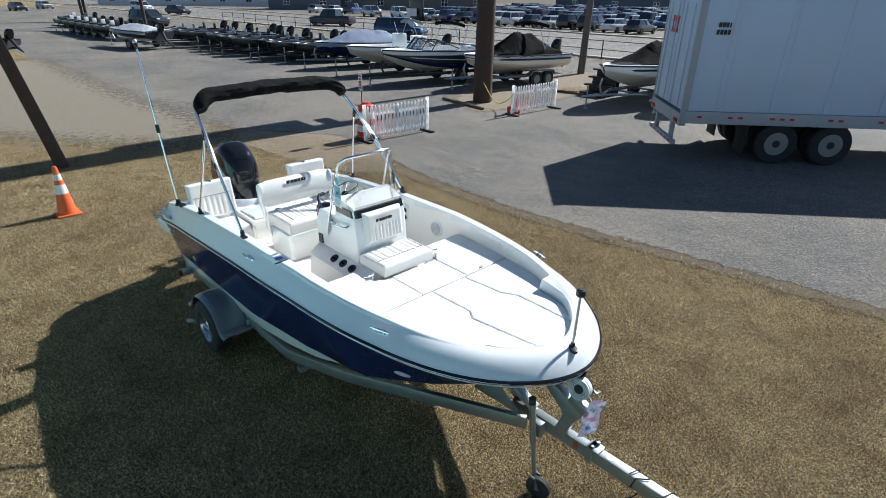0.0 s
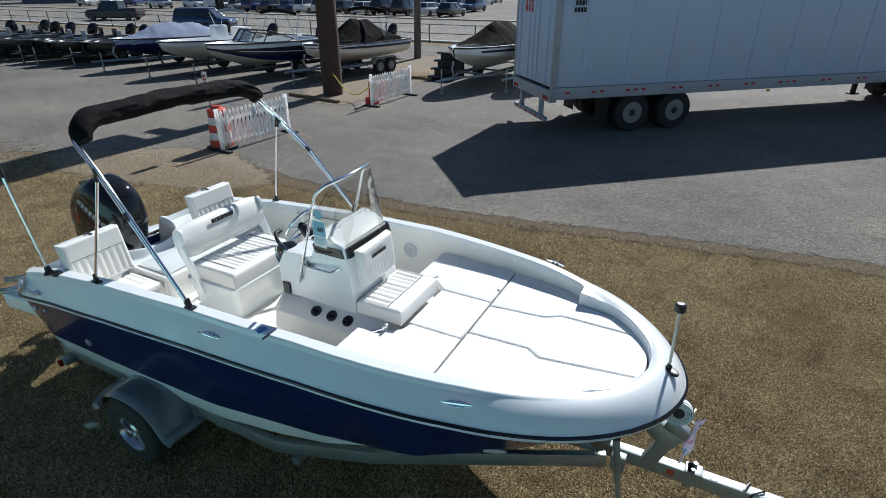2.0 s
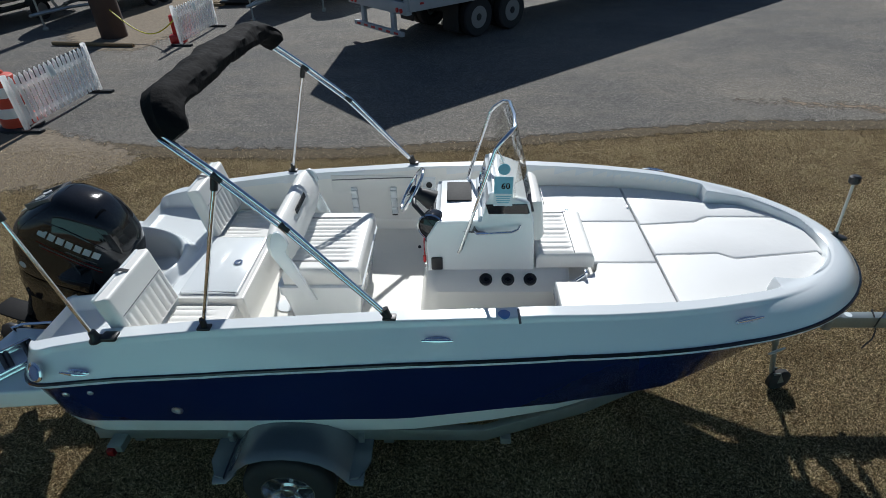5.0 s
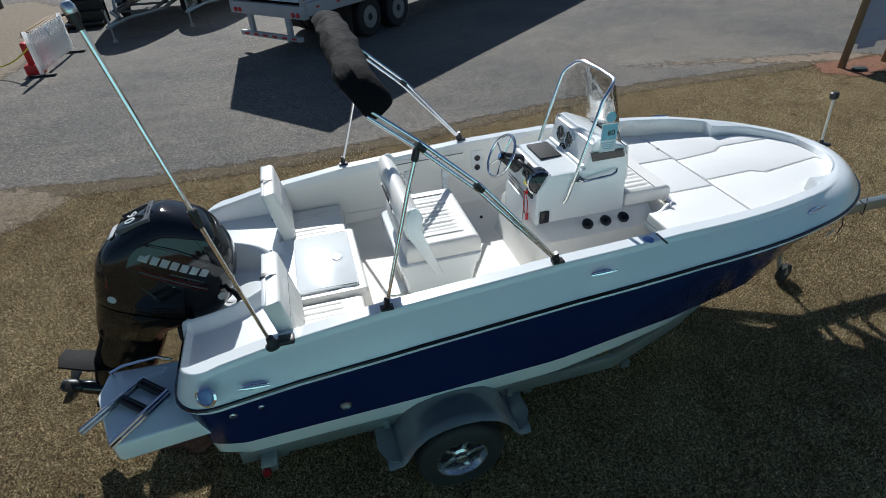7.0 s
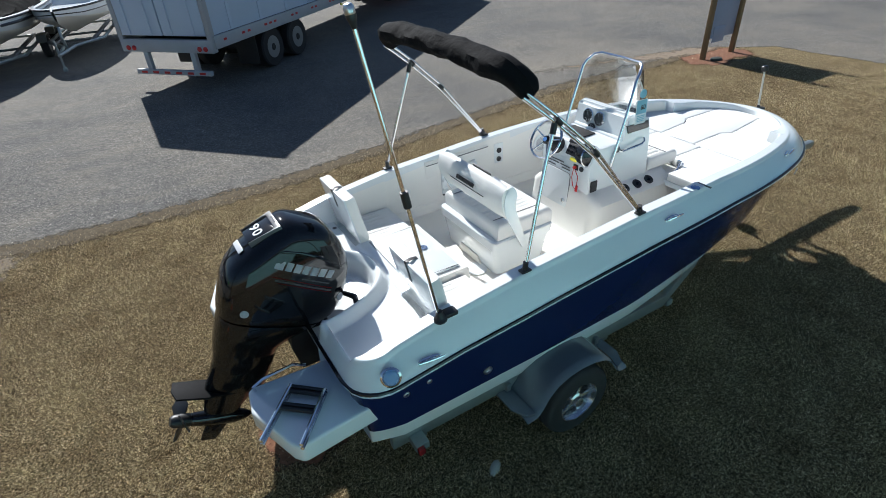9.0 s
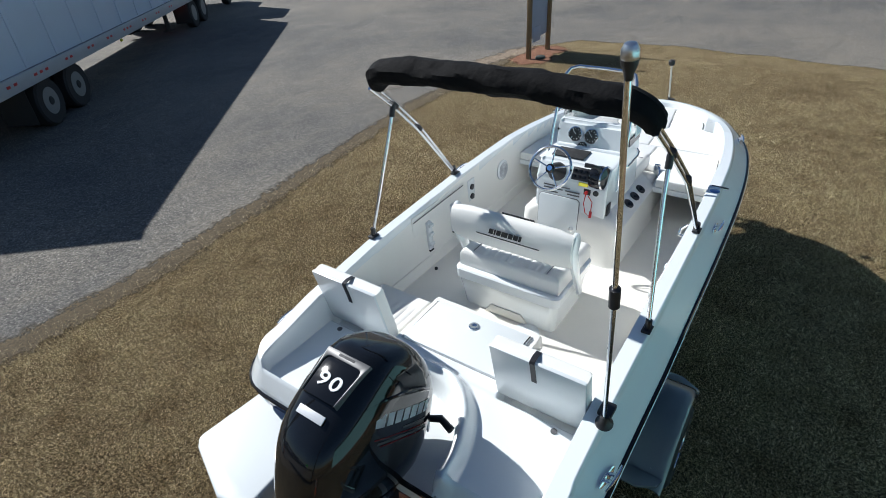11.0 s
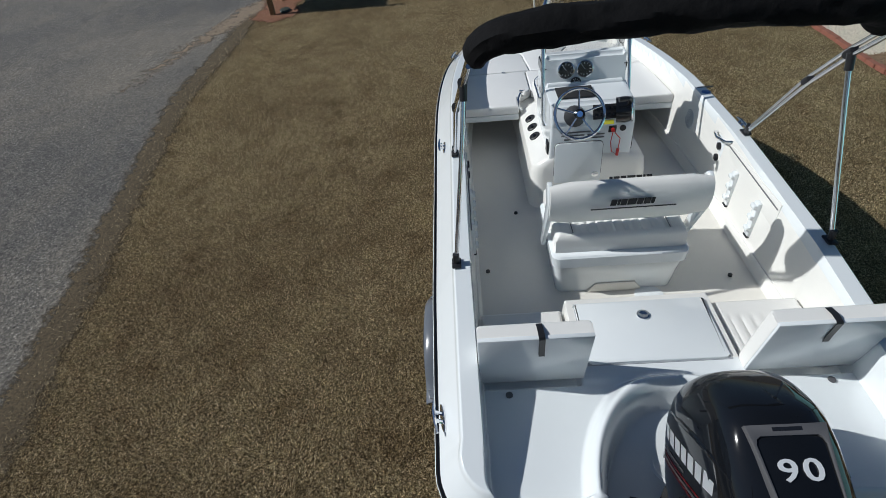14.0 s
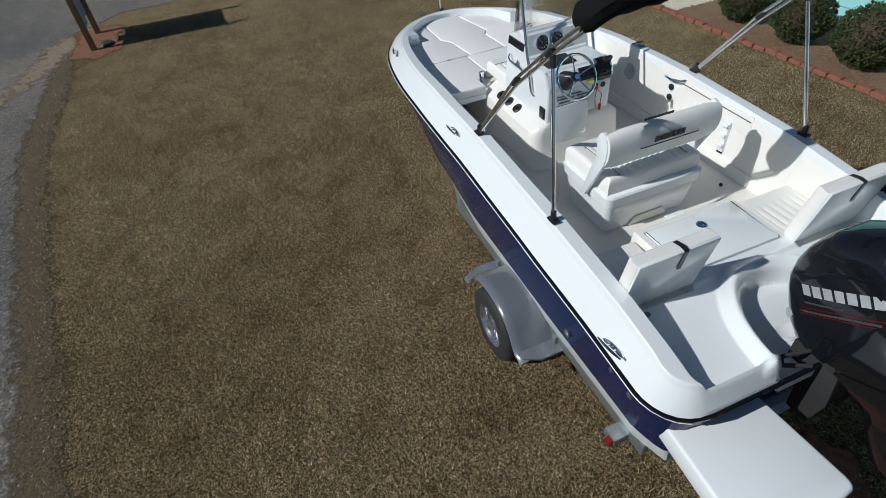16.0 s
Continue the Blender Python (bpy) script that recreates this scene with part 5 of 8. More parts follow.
part("steering_column", bm, M["black"], console, "black steering column boot")
# switch panel, sticker, key switch, throttle
ds = plane_at((2.535, -0.02, 1.70), (0, -1, 0), (0.5, 0, 0.9))
bm = BM()
box(bm, (0.06, -0.045, 0.012), (0.17, 0.10, 0.012), 0.004, m=ds)
panel = part("switch_panel", bm, M["black"], console, "black rocker switch panel")
for k in range(8):
    bm = BM()
    box(bm, (-0.005 + 0.042 * (k % 4), -0.065 + 0.042 * (k // 4), 0.021), (0.028, 0.022, 0.008), 0.003, m=ds)
    part("rocker_switch", bm, M["gloss_black"], panel)
bm = BM()
box(bm, (-0.02 + 0.10, -0.118, 0.006), (0.075, 0.028, 0.004), m=ds)
part("sticker", bm, M["yellow"], console, "yellow warning sticker", smooth=False)
bm = BM()
box(bm, (2.473, -0.135, 1.545), (0.008, 0.055, 0.05), 0.003)
part("key_switch", bm, M["black"], console, "black kill switch plate")
bm = BM()
lathe(bm, [(0.014, 0), (0.014, 0.02), (0.008, 0.022)], axis((2.468, -0.135, 1.545), (-1, 0, 0)), 14)
part("kill_switch", bm, M["red"], console, "red kill switch")
bm = BM()
lathe(bm, [(0.022, 0), (0.022, 0.008), (0.012, 0.010)], axis((2.472, -0.205, 1.55), (-1, 0, 0)), 16)
part("socket", bm, M["black"], console)
bm = BM()
tube(bm, [(2.45, -0.135, 1.54), (2.445, -0.125, 1.46), (2.45, -0.14, 1.38), (2.455, -0.175, 1.35), (2.45, -0.185, 1.40), (2.45, -0.19, 1.48), (2.455, -0.15, 1.525)], 0.0035, 6)
lan = part("lanyard", bm, M["red"], console, "red kill-switch lanyard")
bm = BM()
tube(bm, [(2.452, -0.185, 1.395), (2.45, -0.182, 1.345)], 0.011, 8)
part("clip", bm, M["red"], lan)
bm = BM()
m = axis((2.515, -0.215, 1.665), (-0.2, -0.98, 0.1))
lathe(bm, [(0.085, -0.06), (0.09, 0.0), (0.082, 0.04), (0.05, 0.055)], m, 26)
th = part("throttle_control", bm, M["gloss_black"], console, "black binnacle throttle control with chrome edge")
bm = BM()
lathe(bm, [(0.088, 0.035), (0.094, 0.04), (0.086, 0.05)], m, 26, cap=False)
part("bezel", bm, M["chrome"], th)
bm = BM()
tube(bm, [(2.50, -0.235, 1.69), (2.43, -0.22, 1.78), (2.40, -0.19, 1.80), (2.395, -0.13, 1.80)], [0.016, 0.014, 0.016, 0.018], 10)
part("lever", bm, M["black"], th)
# aft door, placards
bm = BM()
o = round_rect(-0.20, 0.14, 0.0, 0.44, 0.03)
dm = plane_at((2.452, 0.06, 1.02), (0, -1, 0), (0.05, 0, 1))
prism(bm, o, 0.0, 0.012, 0.004, m=dm)
dr = part("console_door", bm, M["gel"], console, "white access door on the console")
bm = BM()
prism(bm, round_rect(-0.2035, 0.1435, -0.0035, 0.4435, 0.032), -0.004, 0.006, m=dm)
part("door_gap", bm, M["seam"], dr, smooth=False)
bm = BM()
lathe(bm, [(0.022, 0), (0.022, 0.008), (0.010, 0.012)], dm @ Matrix.Translation((0.10, 0.18, 0.012)), 16)
part("door_latch", bm, M["chrome"], dr)
for k, (u, v, w) in enumerate(((-0.16, 0.50, 0.16), (-0.16, 0.525, 0.22), (-0.14, 0.47, 0.10), (0.04, 0.475, 0.10), (0.02, 0.50, 0.12))):
    bm = BM()
    box(bm, (u + w / 2, v, 0.006), (w, 0.010, 0.003), m=plane_at((2.468, 0.06, 1.02), (0, -1, 0), (0, 0, 1)))
    part("placard", bm, M["grey_decal"], console, "grey line of small placard print", smooth=False)
# seat and backrest on the console front
bm = BM()
pad(bm, plane_at((3.20, 0.285, 1.365), (0, -1, 0), (1, 0, 0)), 0.57, 0.38, 0.105, 0.03, ribs=9, v0=0.06, v1=0.66, u0=0.05, u1=0.95)
cs = part("seat_cushion", bm, M["vinyl"], console, "white ribbed vinyl seat cushion")
bm = BM()
tube(bm, [(3.452, 0.26, 1.4705), (3.452, -0.26, 1.4705)], 0.003, 6)
part("piping", bm, M["seam"], cs)
bm = BM()
pad(bm, plane_at((3.165, -0.21, 1.53), (0, 1, 0), (-0.12, 0, 1)), 0.42, 0.295, 0.090, 0.04, ribs=8, v0=0.08, v1=0.56, u0=0.12, u1=0.88)
cb = part("seat_back", bm, M["vinyl"], console, "white ribbed vinyl backrest pad")
bm = BM()
bars(bm, plane_at((3.244, -0.115, 1.745), (0, 1, 0), (-0.12, 0, 1)), [0.9, 0.35, 0.9, 1.3, 0.9, 0.95, 0.5], 0.026, 0.18, slant=0.2)
part("lettering", bm, M["lettering"], cb, "row of black bars", smooth=False)
# hanging price card
tag = thing("hang_tag", (2.98, -0.31, 1.86), "pale blue bottle-shaped card hung on the windshield frame", "tag")
bm = BM()
tm = plane_at((2.90, -0.318, 1.865), (1, -0.05, 0), (0.05, 0.02, 1))
prism(bm, [(0, 0), (0.115, 0), (0.115, 0.20), (0, 0.20)], 0, 0.003, m=tm)
part("card", bm, M["tag_white"], tag, smooth=False)
bm = BM()
prism(bm, [(0.004, 0.085), (0.111, 0.085), (0.111, 0.196), (0.004, 0.196)], 0.003, 0.0045, m=tm)
part("print", bm, M["tag_blue"], tag, smooth=False)
bm = BM()
lathe(bm, [(0.036, 0), (0.036, 0.003)], tm @ Matrix.Translation((0.058, 0.245, 0)), 24)
part("card_top", bm, M["tag_blue"], tag)
for k, w in enumerate((0.09, 0.08, 0.085, 0.07)):
    bm = BM()
    box(bm, (0.058, 0.066 - 0.014 * k, 0.0035), (w, 0.006, 0.002), m=tm)
    part("print_line", bm, M["tag_blue"], tag, smooth=False)
letters("60", 0.055, tm @ Matrix.Translation((0.07, 0.135, 0.006)), M["gauge_face"], tag, "numerals", "dark printed figures 60", 0.0006)
bm = BM()
tube(bm, [(2.955, -0.31, 2.14), (2.93, -0.30, 2.2), (2.91, -0.28, 2.23)], 0.003, 6)
part("string", bm, M["tag_white"], tag)

# ---- helm bench ----
bench = thing("helm_bench", (1.78, 0.02, 0.95), "white ribbed vinyl helm bench with a swing backrest", "boat seat")
bm = BM()
rings = []
for z, x0, x1, hy in ((0.945, 1.50, 1.98, 0.36), (1.10, 1.48, 2.00, 0.375), (1.19, 1.46, 2.02, 0.385), (1.20, 1.45, 2.03, 0.40), (1.27, 1.45, 2.04, 0.405), (1.28, 1.46, 2.02, 0.395)):
    rings.append([(x, y + 0.02, z) for x, y in round_rect(x0, x1, -hy, hy, 0.05)])
loft(bm, rings)
part("base", bm, M["gel"], bench, "white moulded bench base")
bm = BM()
prism(bm, [(-0.17, 0.0), (0.17, 0.0), (0.12, 0.07), (-0.12, 0.07)], 0.0, 0.02, 0.005, m=plane_at((1.50, 0.02, 0.952), (0, -1, 0), (0, 0, 1)))
part("toe_recess", bm, M["floor"], bench, "shallow toe recess")
bm = BM()
pad(bm, plane_at((1.50, 0.40, 1.28), (0, -1, 0), (1, 0, 0)), 0.76, 0.53, 0.125, 0.035, ribs=11, v0=0.05, v1=0.82, u0=0.13, u1=0.87, nu=70)
cu = part("seat_cushion", bm, M["vinyl"], bench, "white ribbed vinyl seat cushion")
for y in (0.30, -0.26):
    bm = BM()
    tube(bm, [(1.53, y, 1.407), (1.94, y, 1.407)], 0.0028, 6)
    part("piping", bm, M["seam"], cu)
bm = BM()
rings = []
for y in np.linspace(-0.43, 0.45, 9):
    e = 1.0 - 0.14 * max(0.0, (abs(y - 0.01) - 0.38) / 0.06) ** 2
    rings.append([(1.545 + (0.075 * math.cos(a) - 0.02 * math.sin(a)) * e, y, 1.615 + 0.145 * math.sin(a) * e) for a in np.linspace(0, 2 * math.pi, 20, endpoint=False)])
loft(bm, rings)
back = part("backrest", bm, M["vinyl"], bench, "rolled white vinyl backrest")
bm = BM()
pad(bm, plane_at((1.60, -0.27, 1.50), (0, 1, 0), (-0.18, 0, 1)), 0.56, 0.19, 0.022, 0.012, ribs=12, v0=0.03, v1=0.97, depth=0.008, nu=60)
part("ribbing", bm, M["vinyl"], back)
bm = BM()
bars(bm, plane_at((1.455, 0.13, 1.645), (0, -1, 0), (0.1, 0, 1)), [0.9, 0.35, 0.9, 1.3, 0.9, 0.95, 0.5], 0.034, 0.18, depth=0.006, slant=0.2)
part("lettering", bm, M["lettering"], back, "row of black bars on the back", smooth=False)
bm = BM()
box(bm, (1.458, 0.0, 1.62), (0.006, 0.46, 0.004))
part("underline", bm, M["lettering"], back, smooth=False)
bm = BM()
bars(bm, plane_at((1.604, -0.13, 1.70), (0, 1, 0), (-0.3, 0, 1)), [0.9, 0.35, 0.9, 1.3, 0.9, 0.95, 0.5], 0.034, 0.18, depth=0.006, slant=0.2)
part("lettering", bm, M["lettering"], back, "row of black bars on the front", smooth=False)
for y in (-0.425, 0.445):
    bm = BM()
    pl = plane_at((1.56, y - 0.0125, 1.62), (1, 0, 0), (0, 0, 1))
    o = [(0.03, -0.02)] + [(0.06 * math.cos(a), 0.13 * math.sin(a) - 0.0) for a in np.linspace(0.3, math.pi + 0.1, 12)] + [(-0.05, -0.08), (0.12, -0.42), (0.17, -0.42)]
    prism(bm, o, -0.025, 0.0, 0.004, m=pl)
    part("swing_arm", bm, M["gel"], bench, "white backrest bracket")

# ---- jump seats at the stern ----
for s, oy in ((1, 0.0), (-1, 0.0)):
    js = thing("jump_seat", (0.75, s * 0.64, 1.10), "white vinyl stern jump seat with a folding back", "boat seat", "stern jump seats")
    yi, yo = 0.385, 0.90
    bm = BM()
    y0 = s * yo if s > 0 else s * yi
    fm = plane_at((0.672, -yi if s < 0 else yo, 1.175), (0, -1, 0), (-0.2, 0, 1))
    box(bm, (0.2575, 0.215, -0.012), (0.515, 0.43, 0.024), 0.008, m=fm)
    bp = part("back_panel", bm, M["gel"], js, "white back panel")
    bm = BM()
    fm2 = plane_at((0.686, yi if s > 0 else -yo, 1.178), (0, 1, 0), (-0.2, 0, 1))
    pad(bm, fm2, 0.515, 0.42, 0.085, 0.025, ribs=7, v0=0.05, v1=0.60, u0=0.08, u1=0.92)
    bc = part("back_cushion", bm, M["vinyl"], js, "white ribbed back cushion")
    bm = BM()
    tube(bm, [fm2 @ Vector((0.03, 0.262, 0.085)), fm2 @ Vector((0.485, 0.262, 0.085))], 0.0028, 6)
    part("piping", bm, M["seam"], bc)
    bm = BM()
    uc = 0.28 if s > 0 else 0.24
    loft(bm, [[fm @ Vector((uc + du + k * 0.0015, v - dn * nv_, w_ + dn * nw_)) for du, dn in ((-0.014, 0), (0.014, 0), (0.014, 0.003), (-0.014, 0.003))] for k, (v, w_, nv_, nw_) in enumerate(((0.418, -0.085, -1, 0), (0.436, -0.04, -1, 0), (0.438, -0.005, -0.8, 0.5), (0.430, 0.002, 0, 1), (0.37, 0.002, 0, 1), (0.31, 0.004, 0, 1), (0.285, 0.006, 0, 1)))])
    part("strap", bm, M["black"], js, "black webbing strap")
    for dy in (0.05, 0.46):
        bm = BM()
        lathe(bm, [(0.007, 0), (0.005, 0.004)], fm @ Matrix.Translation((dy, 0.1, 0.0)) @ Matrix.Rotation(math.pi, 4, "X") @ Matrix.Translation((0, 0, 0.024)), 8)
        part("screw", bm, M["alu"], bp)
    bm = BM()
    pad(bm, plane_at((0.74, s * 0.645 + 0.225, 1.10), (0, -1, 0), (1, 0, 0)), 0.45, 0.42, 0.055, 0.02, ribs=6, v0=0.05, v1=0.7, u0=0.1, u1=0.9, depth=0.008)
    part("seat_cushion", bm, M["vinyl"], js, "white ribbed seat cushion")

# ---- bimini top, folded and covered ----
bimini = thing("bimini_top", (1.8, 0, 1.5), "folded boat canopy in a black cover on steel bows", "boat canopy")
for s in (1, -1):
    for k, (dx, r) in enumerate(((0.016, 0.0115), (-0.016, 0.0115))):
        bm = BM()
        a = Vector((2.27, s * 0.97, 1.58))
        b = Vector((1.82, s * 0.937, 2.108))
        c = Vector((1.53, s * 0.893, 2.372))
        d = Vector((1.30, s * 0.862, 2.56))
        off = Vector((0.75 * dx, 0, 0.66 * dx))
        tube(bm, [a + off * 0.4, b + off, c + off, d + off], r, 10)
        part("bow_tube", bm, M["chrome"], bimini, "polished steel bow tube")
    for p, q in (((2.27, 0.97, 1.58), (2.30, 0.972, 1.53)), ((1.84, 0.937, 2.09), (1.80, 0.937, 2.13)), ((1.55, 0.893, 2.35), (1.51, 0.893, 2.39))):
        bm = BM()
        tube(bm, [(p[0], s * p[1], p[2]), (q[0], s * q[1], q[2])], 0.0215 if p[0] < 2 else 0.02, 10)
        part("joint", bm, M["black"], bimini, "black plastic joint")
    bm = BM()
    tube(bm, [(1.515, s * 0.888, 2.36), (1.45, s * 0.905, 2.16), (1.255, s * 0.985, 1.50)], 0.012, 10)
    part("strut", bm, M["chrome"], bimini, "polished steel strut")
    bm = BM()
    tube(bm, [(1.515, s * 0.888, 2.375), (1.495, s * 0.892, 2.30)], 0.019, 10)
    part("joint", bm, M["black"], bimini)
    for x, y, z in ((2.305, 0.972, 1.528), (1.252, 0.985, 1.462)):
        bm = BM()
        box(bm, (x, s * y, z + 0.012), (0.075, 0.05, 0.014), 0.004)
        tube(bm, [(x, s * y, z + 0.01), (x - (0.02 if x > 2 else -0.005), s * y, z + 0.075)], 0.018, 8)
        part("deck_mount", bm, M["black"], bimini, "black deck mount")
bm = BM()
prof = []
path = []
for k in range(61):
    t = -1 + 2 * k / 60
    a = abs(t)
    if a < 0.78:
        y = t / 0.78 * 0.655
        z = 2.680 + 0.022 * (1 - (a / 0.78) ** 2)
        x = 1.275
    else:
        u = (a - 0.78) / 0.22
        y = math.copysign(0.655 + 0.175 * math.sin(u * math.pi / 2), t)
        z = 2.680 - 0.125 * u ** 1.7
        x = 1.275 + 0.10 * u ** 1.5
    path.append(Vector((x, y, z)))
rings = []
for k, p in enumerate(path):
    d = (path[min(k + 1, 60)] - path[max(k - 1, 0)]).normalized()
    ax = Vector((1, 0, 0.0)) - d * d.x
    ax.normalize()
    bx = d.cross(ax)
    ring = []
    for j in range(24):
        a = 2 * math.pi * j / 24
        w = 0.075 + 0.014 * noise.noise(Vector((p.y * 5.0, 2.0 * math.cos(a), 2.0 * math.sin(a)))) + 0.007 * noise.noise(Vector((p.y * 16, 3 * math.cos(a), 3 * math.sin(a) + 5)))
        w *= 1 - 0.22 * max(0.0, (abs(k / 30 - 1) - 0.80) / 0.2) ** 1.5
        if k in (0, 60):
            w *= 0.8
        ring.append(p + ax * math.cos(a) * w * 1.30 + bx * math.sin(a) * w * 0.98)
    rings.append(ring)
loft(bm, rings)
part("cover", bm, M["canvas"], bimini, "wrinkled black canvas cover")

# ---- lights on poles ----
sl = thing("stern_light", (0.607, -1.0, 1.39), "tall chrome all-round light pole on the gunwale", "boat light")
bm = BM()
tube(bm, [(0.60, -1.0, 1.41), (0.451, -1.008, 2.24), (0.292, -1.005, 3.10)], 0.0105, 10)
part("pole", bm, M["chrome"], sl, "chrome pole")
bm = BM()
lathe(bm, [(0.042, 0), (0.042, 0.012), (0.026, 0.03), (0.020, 0.07)], axis((0.607, -1.0, 1.385), (-0.12, 0, 1)), 18)
box(bm, (0.68, -0.985, 1.40), (0.09, 0.07, 0.03), 0.01)
part("base", bm, M["black"], sl, "black base")
bm = BM()
tube(bm, [(0.459, -1.008, 2.20), (0.443, -1.008, 2.29)], 0.022, 10)
part("joint", bm, M["black"], sl)
bm = BM()
lathe(bm, [(0.018, 0), (0.0235, 0.008), (0.0235, 0.032), (0.016, 0.046), (0.005, 0.049)], axis((0.290, -1.006, 3.115), (-0.17, 0, 1)), 18)
part("lamp_globe", bm, M["alu"], sl, "small silvery lamp globe")
bm = BM()
lathe(bm, [(0.011, -0.05), (0.014, -0.03), (0.0235, -0.005), (0.0235, 0.008)], axis((0.290, -1.006, 3.115), (-0.17, 0, 1)), 18)
part("lamp_collar", bm, M["black"], sl)

bl = thing("bow_light", (5.32, 0.035, 1.41), "short pole light with a black cap on the bow", "boat light")
rim_z = on_deck(5.33, 0.02 - yc(5.33))[0].z
bm = BM()
tube(bm, [(5.32, 0.035, rim_z), (5.309, 0.066, 1.80)], 0.0095, 10)
part("pole", bm, M["cream"], bl, "pale pole")
bm = BM()
lathe(bm, [(0.022, 0), (0.034, 0.012), (0.034, 0.05), (0.022, 0.06)], axis((5.309, 0.066, 1.79), (-0.03, 0.08, 1)), 18)
part("cap", bm, M["black"], bl, "black lamp cap")
bm = BM()
prism(bm, [(0.055 * math.cos(a), 0.028 * math.sin(a)) for a in np.linspace(0, 6.283, 18, endpoint=False)], -0.012, 0.010, 0.004, m=Matrix.Translation((5.335, 0.02, rim_z + 0.004)) @ Matrix.Rotation(-0.6, 4, "Z"))
lathe(bm, [(0.018, 0), (0.016, 0.04)], axis((5.32, 0.035, rim_z), (0, 0.06, 1)), 12)
part("base", bm, M["black"], bl, "black base plate")

# ---- outboard motor, tilted up ----
motor = thing("outboard_motor", (0.05, 0, 1.0), "glossy black outboard motor tilted up at the transom", "outboard motor")
EO = Vector((-0.375, -0.045, 0.96))
EU = Vector((0.42, 0, 0.907)).normalized()
EF = Vector((0.907, 0, -0.42)).normalized()


def eng(s, f, y):
    """A point of the motor: s up along its shaft, f forward, y to port."""
    return EO + EU * s + EF * f + Vector((0, y, 0))


def eng_loft(secs, power=2.6, n=28):
    bm = BM()
    rings = []
    for s, f0, f1, hw in secs:
        c, h = (f0 + f1) / 2, (f1 - f0) / 2
        ring = []
        for k in range(n):
            a = 2 * math.pi * k / n
            ca, sa = math.cos(a), math.sin(a)
            ring.append(eng(s, c + h * math.copysign(abs(ca) ** (2 / power), ca), hw * math.copysign(abs(sa) ** (2 / power), sa)))
        rings.append(ring)
    return loft(bm, rings)


COWL = [(0.27, -0.262, 0.40, 0.16), (0.28, -0.278, 0.45, 0.195), (0.34, -0.288, 0.50, 0.215), (0.44, -0.298, 0.525, 0.226), (0.55, -0.302, 0.53, 0.23), (0.63, -0.288, 0.525, 0.23), (0.71, -0.252, 0.51, 0.226), (0.80, -0.185, 0.465, 0.216), (0.88, -0.12, 0.40, 0.20), (0.94, -0.066, 0.33, 0.175), (0.978, -0.03, 0.27, 0.14), (0.995, 0.01, 0.21, 0.09)]
part("cowl", eng_loft(COWL, 2.9, 40), M["gloss_black"], motor, "glossy black engine cowl")
part("lower_cowl", eng_loft([(-0.03, -0.25, 0.17, 0.105), (0.05, -0.262, 0.19, 0.13), (0.14, -0.268, 0.28, 0.165), (0.22, -0.272, 0.39, 0.19), (0.268, -0.272, 0.44, 0.196)], 2.8), M["gloss_black"], motor, "black lower cowl")
part("drive_leg", eng_loft([(-0.62, -0.20, 0.02, 0.03), (-0.50, -0.23, 0.03, 0.045), (-0.36, -0.25, 0.10, 0.065), (-0.30, -0.25, 0.16, 0.085), (-0.10, -0.235, 0.175, 0.10), (-0.02, -0.25, 0.18, 0.106)], 2.4), M["gloss_black"], motor, "black drive leg")
bm = BM()
prism(bm, [(0.06, -0.05), (0.10, 0.0), (0.06, 0.05), (-0.25, 0.10), (-0.44, 0.09), (-0.46, 0.0), (-0.44, -0.09), (-0.25, -0.10)], -0.008, 0.008, 0.004, m=plane_at(eng(-0.345, 0, 0), EF, (0, 1, 0)))
part("anti_ventilation_plate", bm, M["matt_black"], motor, "matt black anti-ventilation plate")
bm = BM()
tube(bm, [eng(-0.60, f, 0) for f in (0.12, 0.08, 0.0, -0.15, -0.27, -0.30)], [0.012, 0.035, 0.055, 0.058, 0.05, 0.045], 16)
part("gearcase", bm, M["gloss_black"], motor, "black torpedo gearcase")
bm = BM()
pl = plane_at(eng(0, 0, 0), EF, EU)
prism(bm, [(-0.02, -0.62), (-0.10, -0.80), (-0.20, -0.80), (-0.19, -0.64)], -0.009, 0.009, 0.004, m=pl)
part("skeg", bm, M["gloss_black"], motor)
bm = BM()
lathe(bm, [(0.045, 0), (0.05, 0.04), (0.045, 0.11), (0.03, 0.13)], axis(eng(-0.60, -0.30, 0), -EF), 16)
prop = part("propeller", bm, M["black"], motor, "black propeller hub")
for k in range(3):
    a = 2 * math.pi * k / 3 + 0.5
    bm = BM()
    mm = axis(eng(-0.60, -0.36, 0), -EF) @ Matrix.Rotation(a, 4, "Z")
    o = [(0.035, -0.04), (0.09, -0.075), (0.15, -0.05), (0.165, 0.02), (0.12, 0.075), (0.06, 0.06), (0.035, 0.03)]
    prism(bm, o, -0.004, 0.004, 0.002, m=mm @ Matrix.Rotation(0.55, 4, "X"))
    part("blade", bm, M["black"], prop)
bm = BM()
for s in (1, -1):
    prism(bm, [(-0.09, 0.66), (0.04, 0.66), (0.05, 0.86), (0.16, 0.94), (0.16, 1.10), (0.02, 1.17), (-0.10, 1.13), (-0.13, 0.86)], -0.02, 0.02, 0.006, m=Matrix(((1, 0, 0, 0), (0, 0, 1, s * 0.12), (0, 1, 0, 0), (0, 0, 0, 1))))
tube(bm, [(-0.05, -0.15, 1.12), (-0.05, 0.15, 1.12)], 0.03, 12)
box(bm, (0.0, 0, 1.0), (0.12, 0.2, 0.2), 0.02)
part("clamp_bracket", bm, M["rubber"], motor, "black transom clamp bracket")
bm = BM()
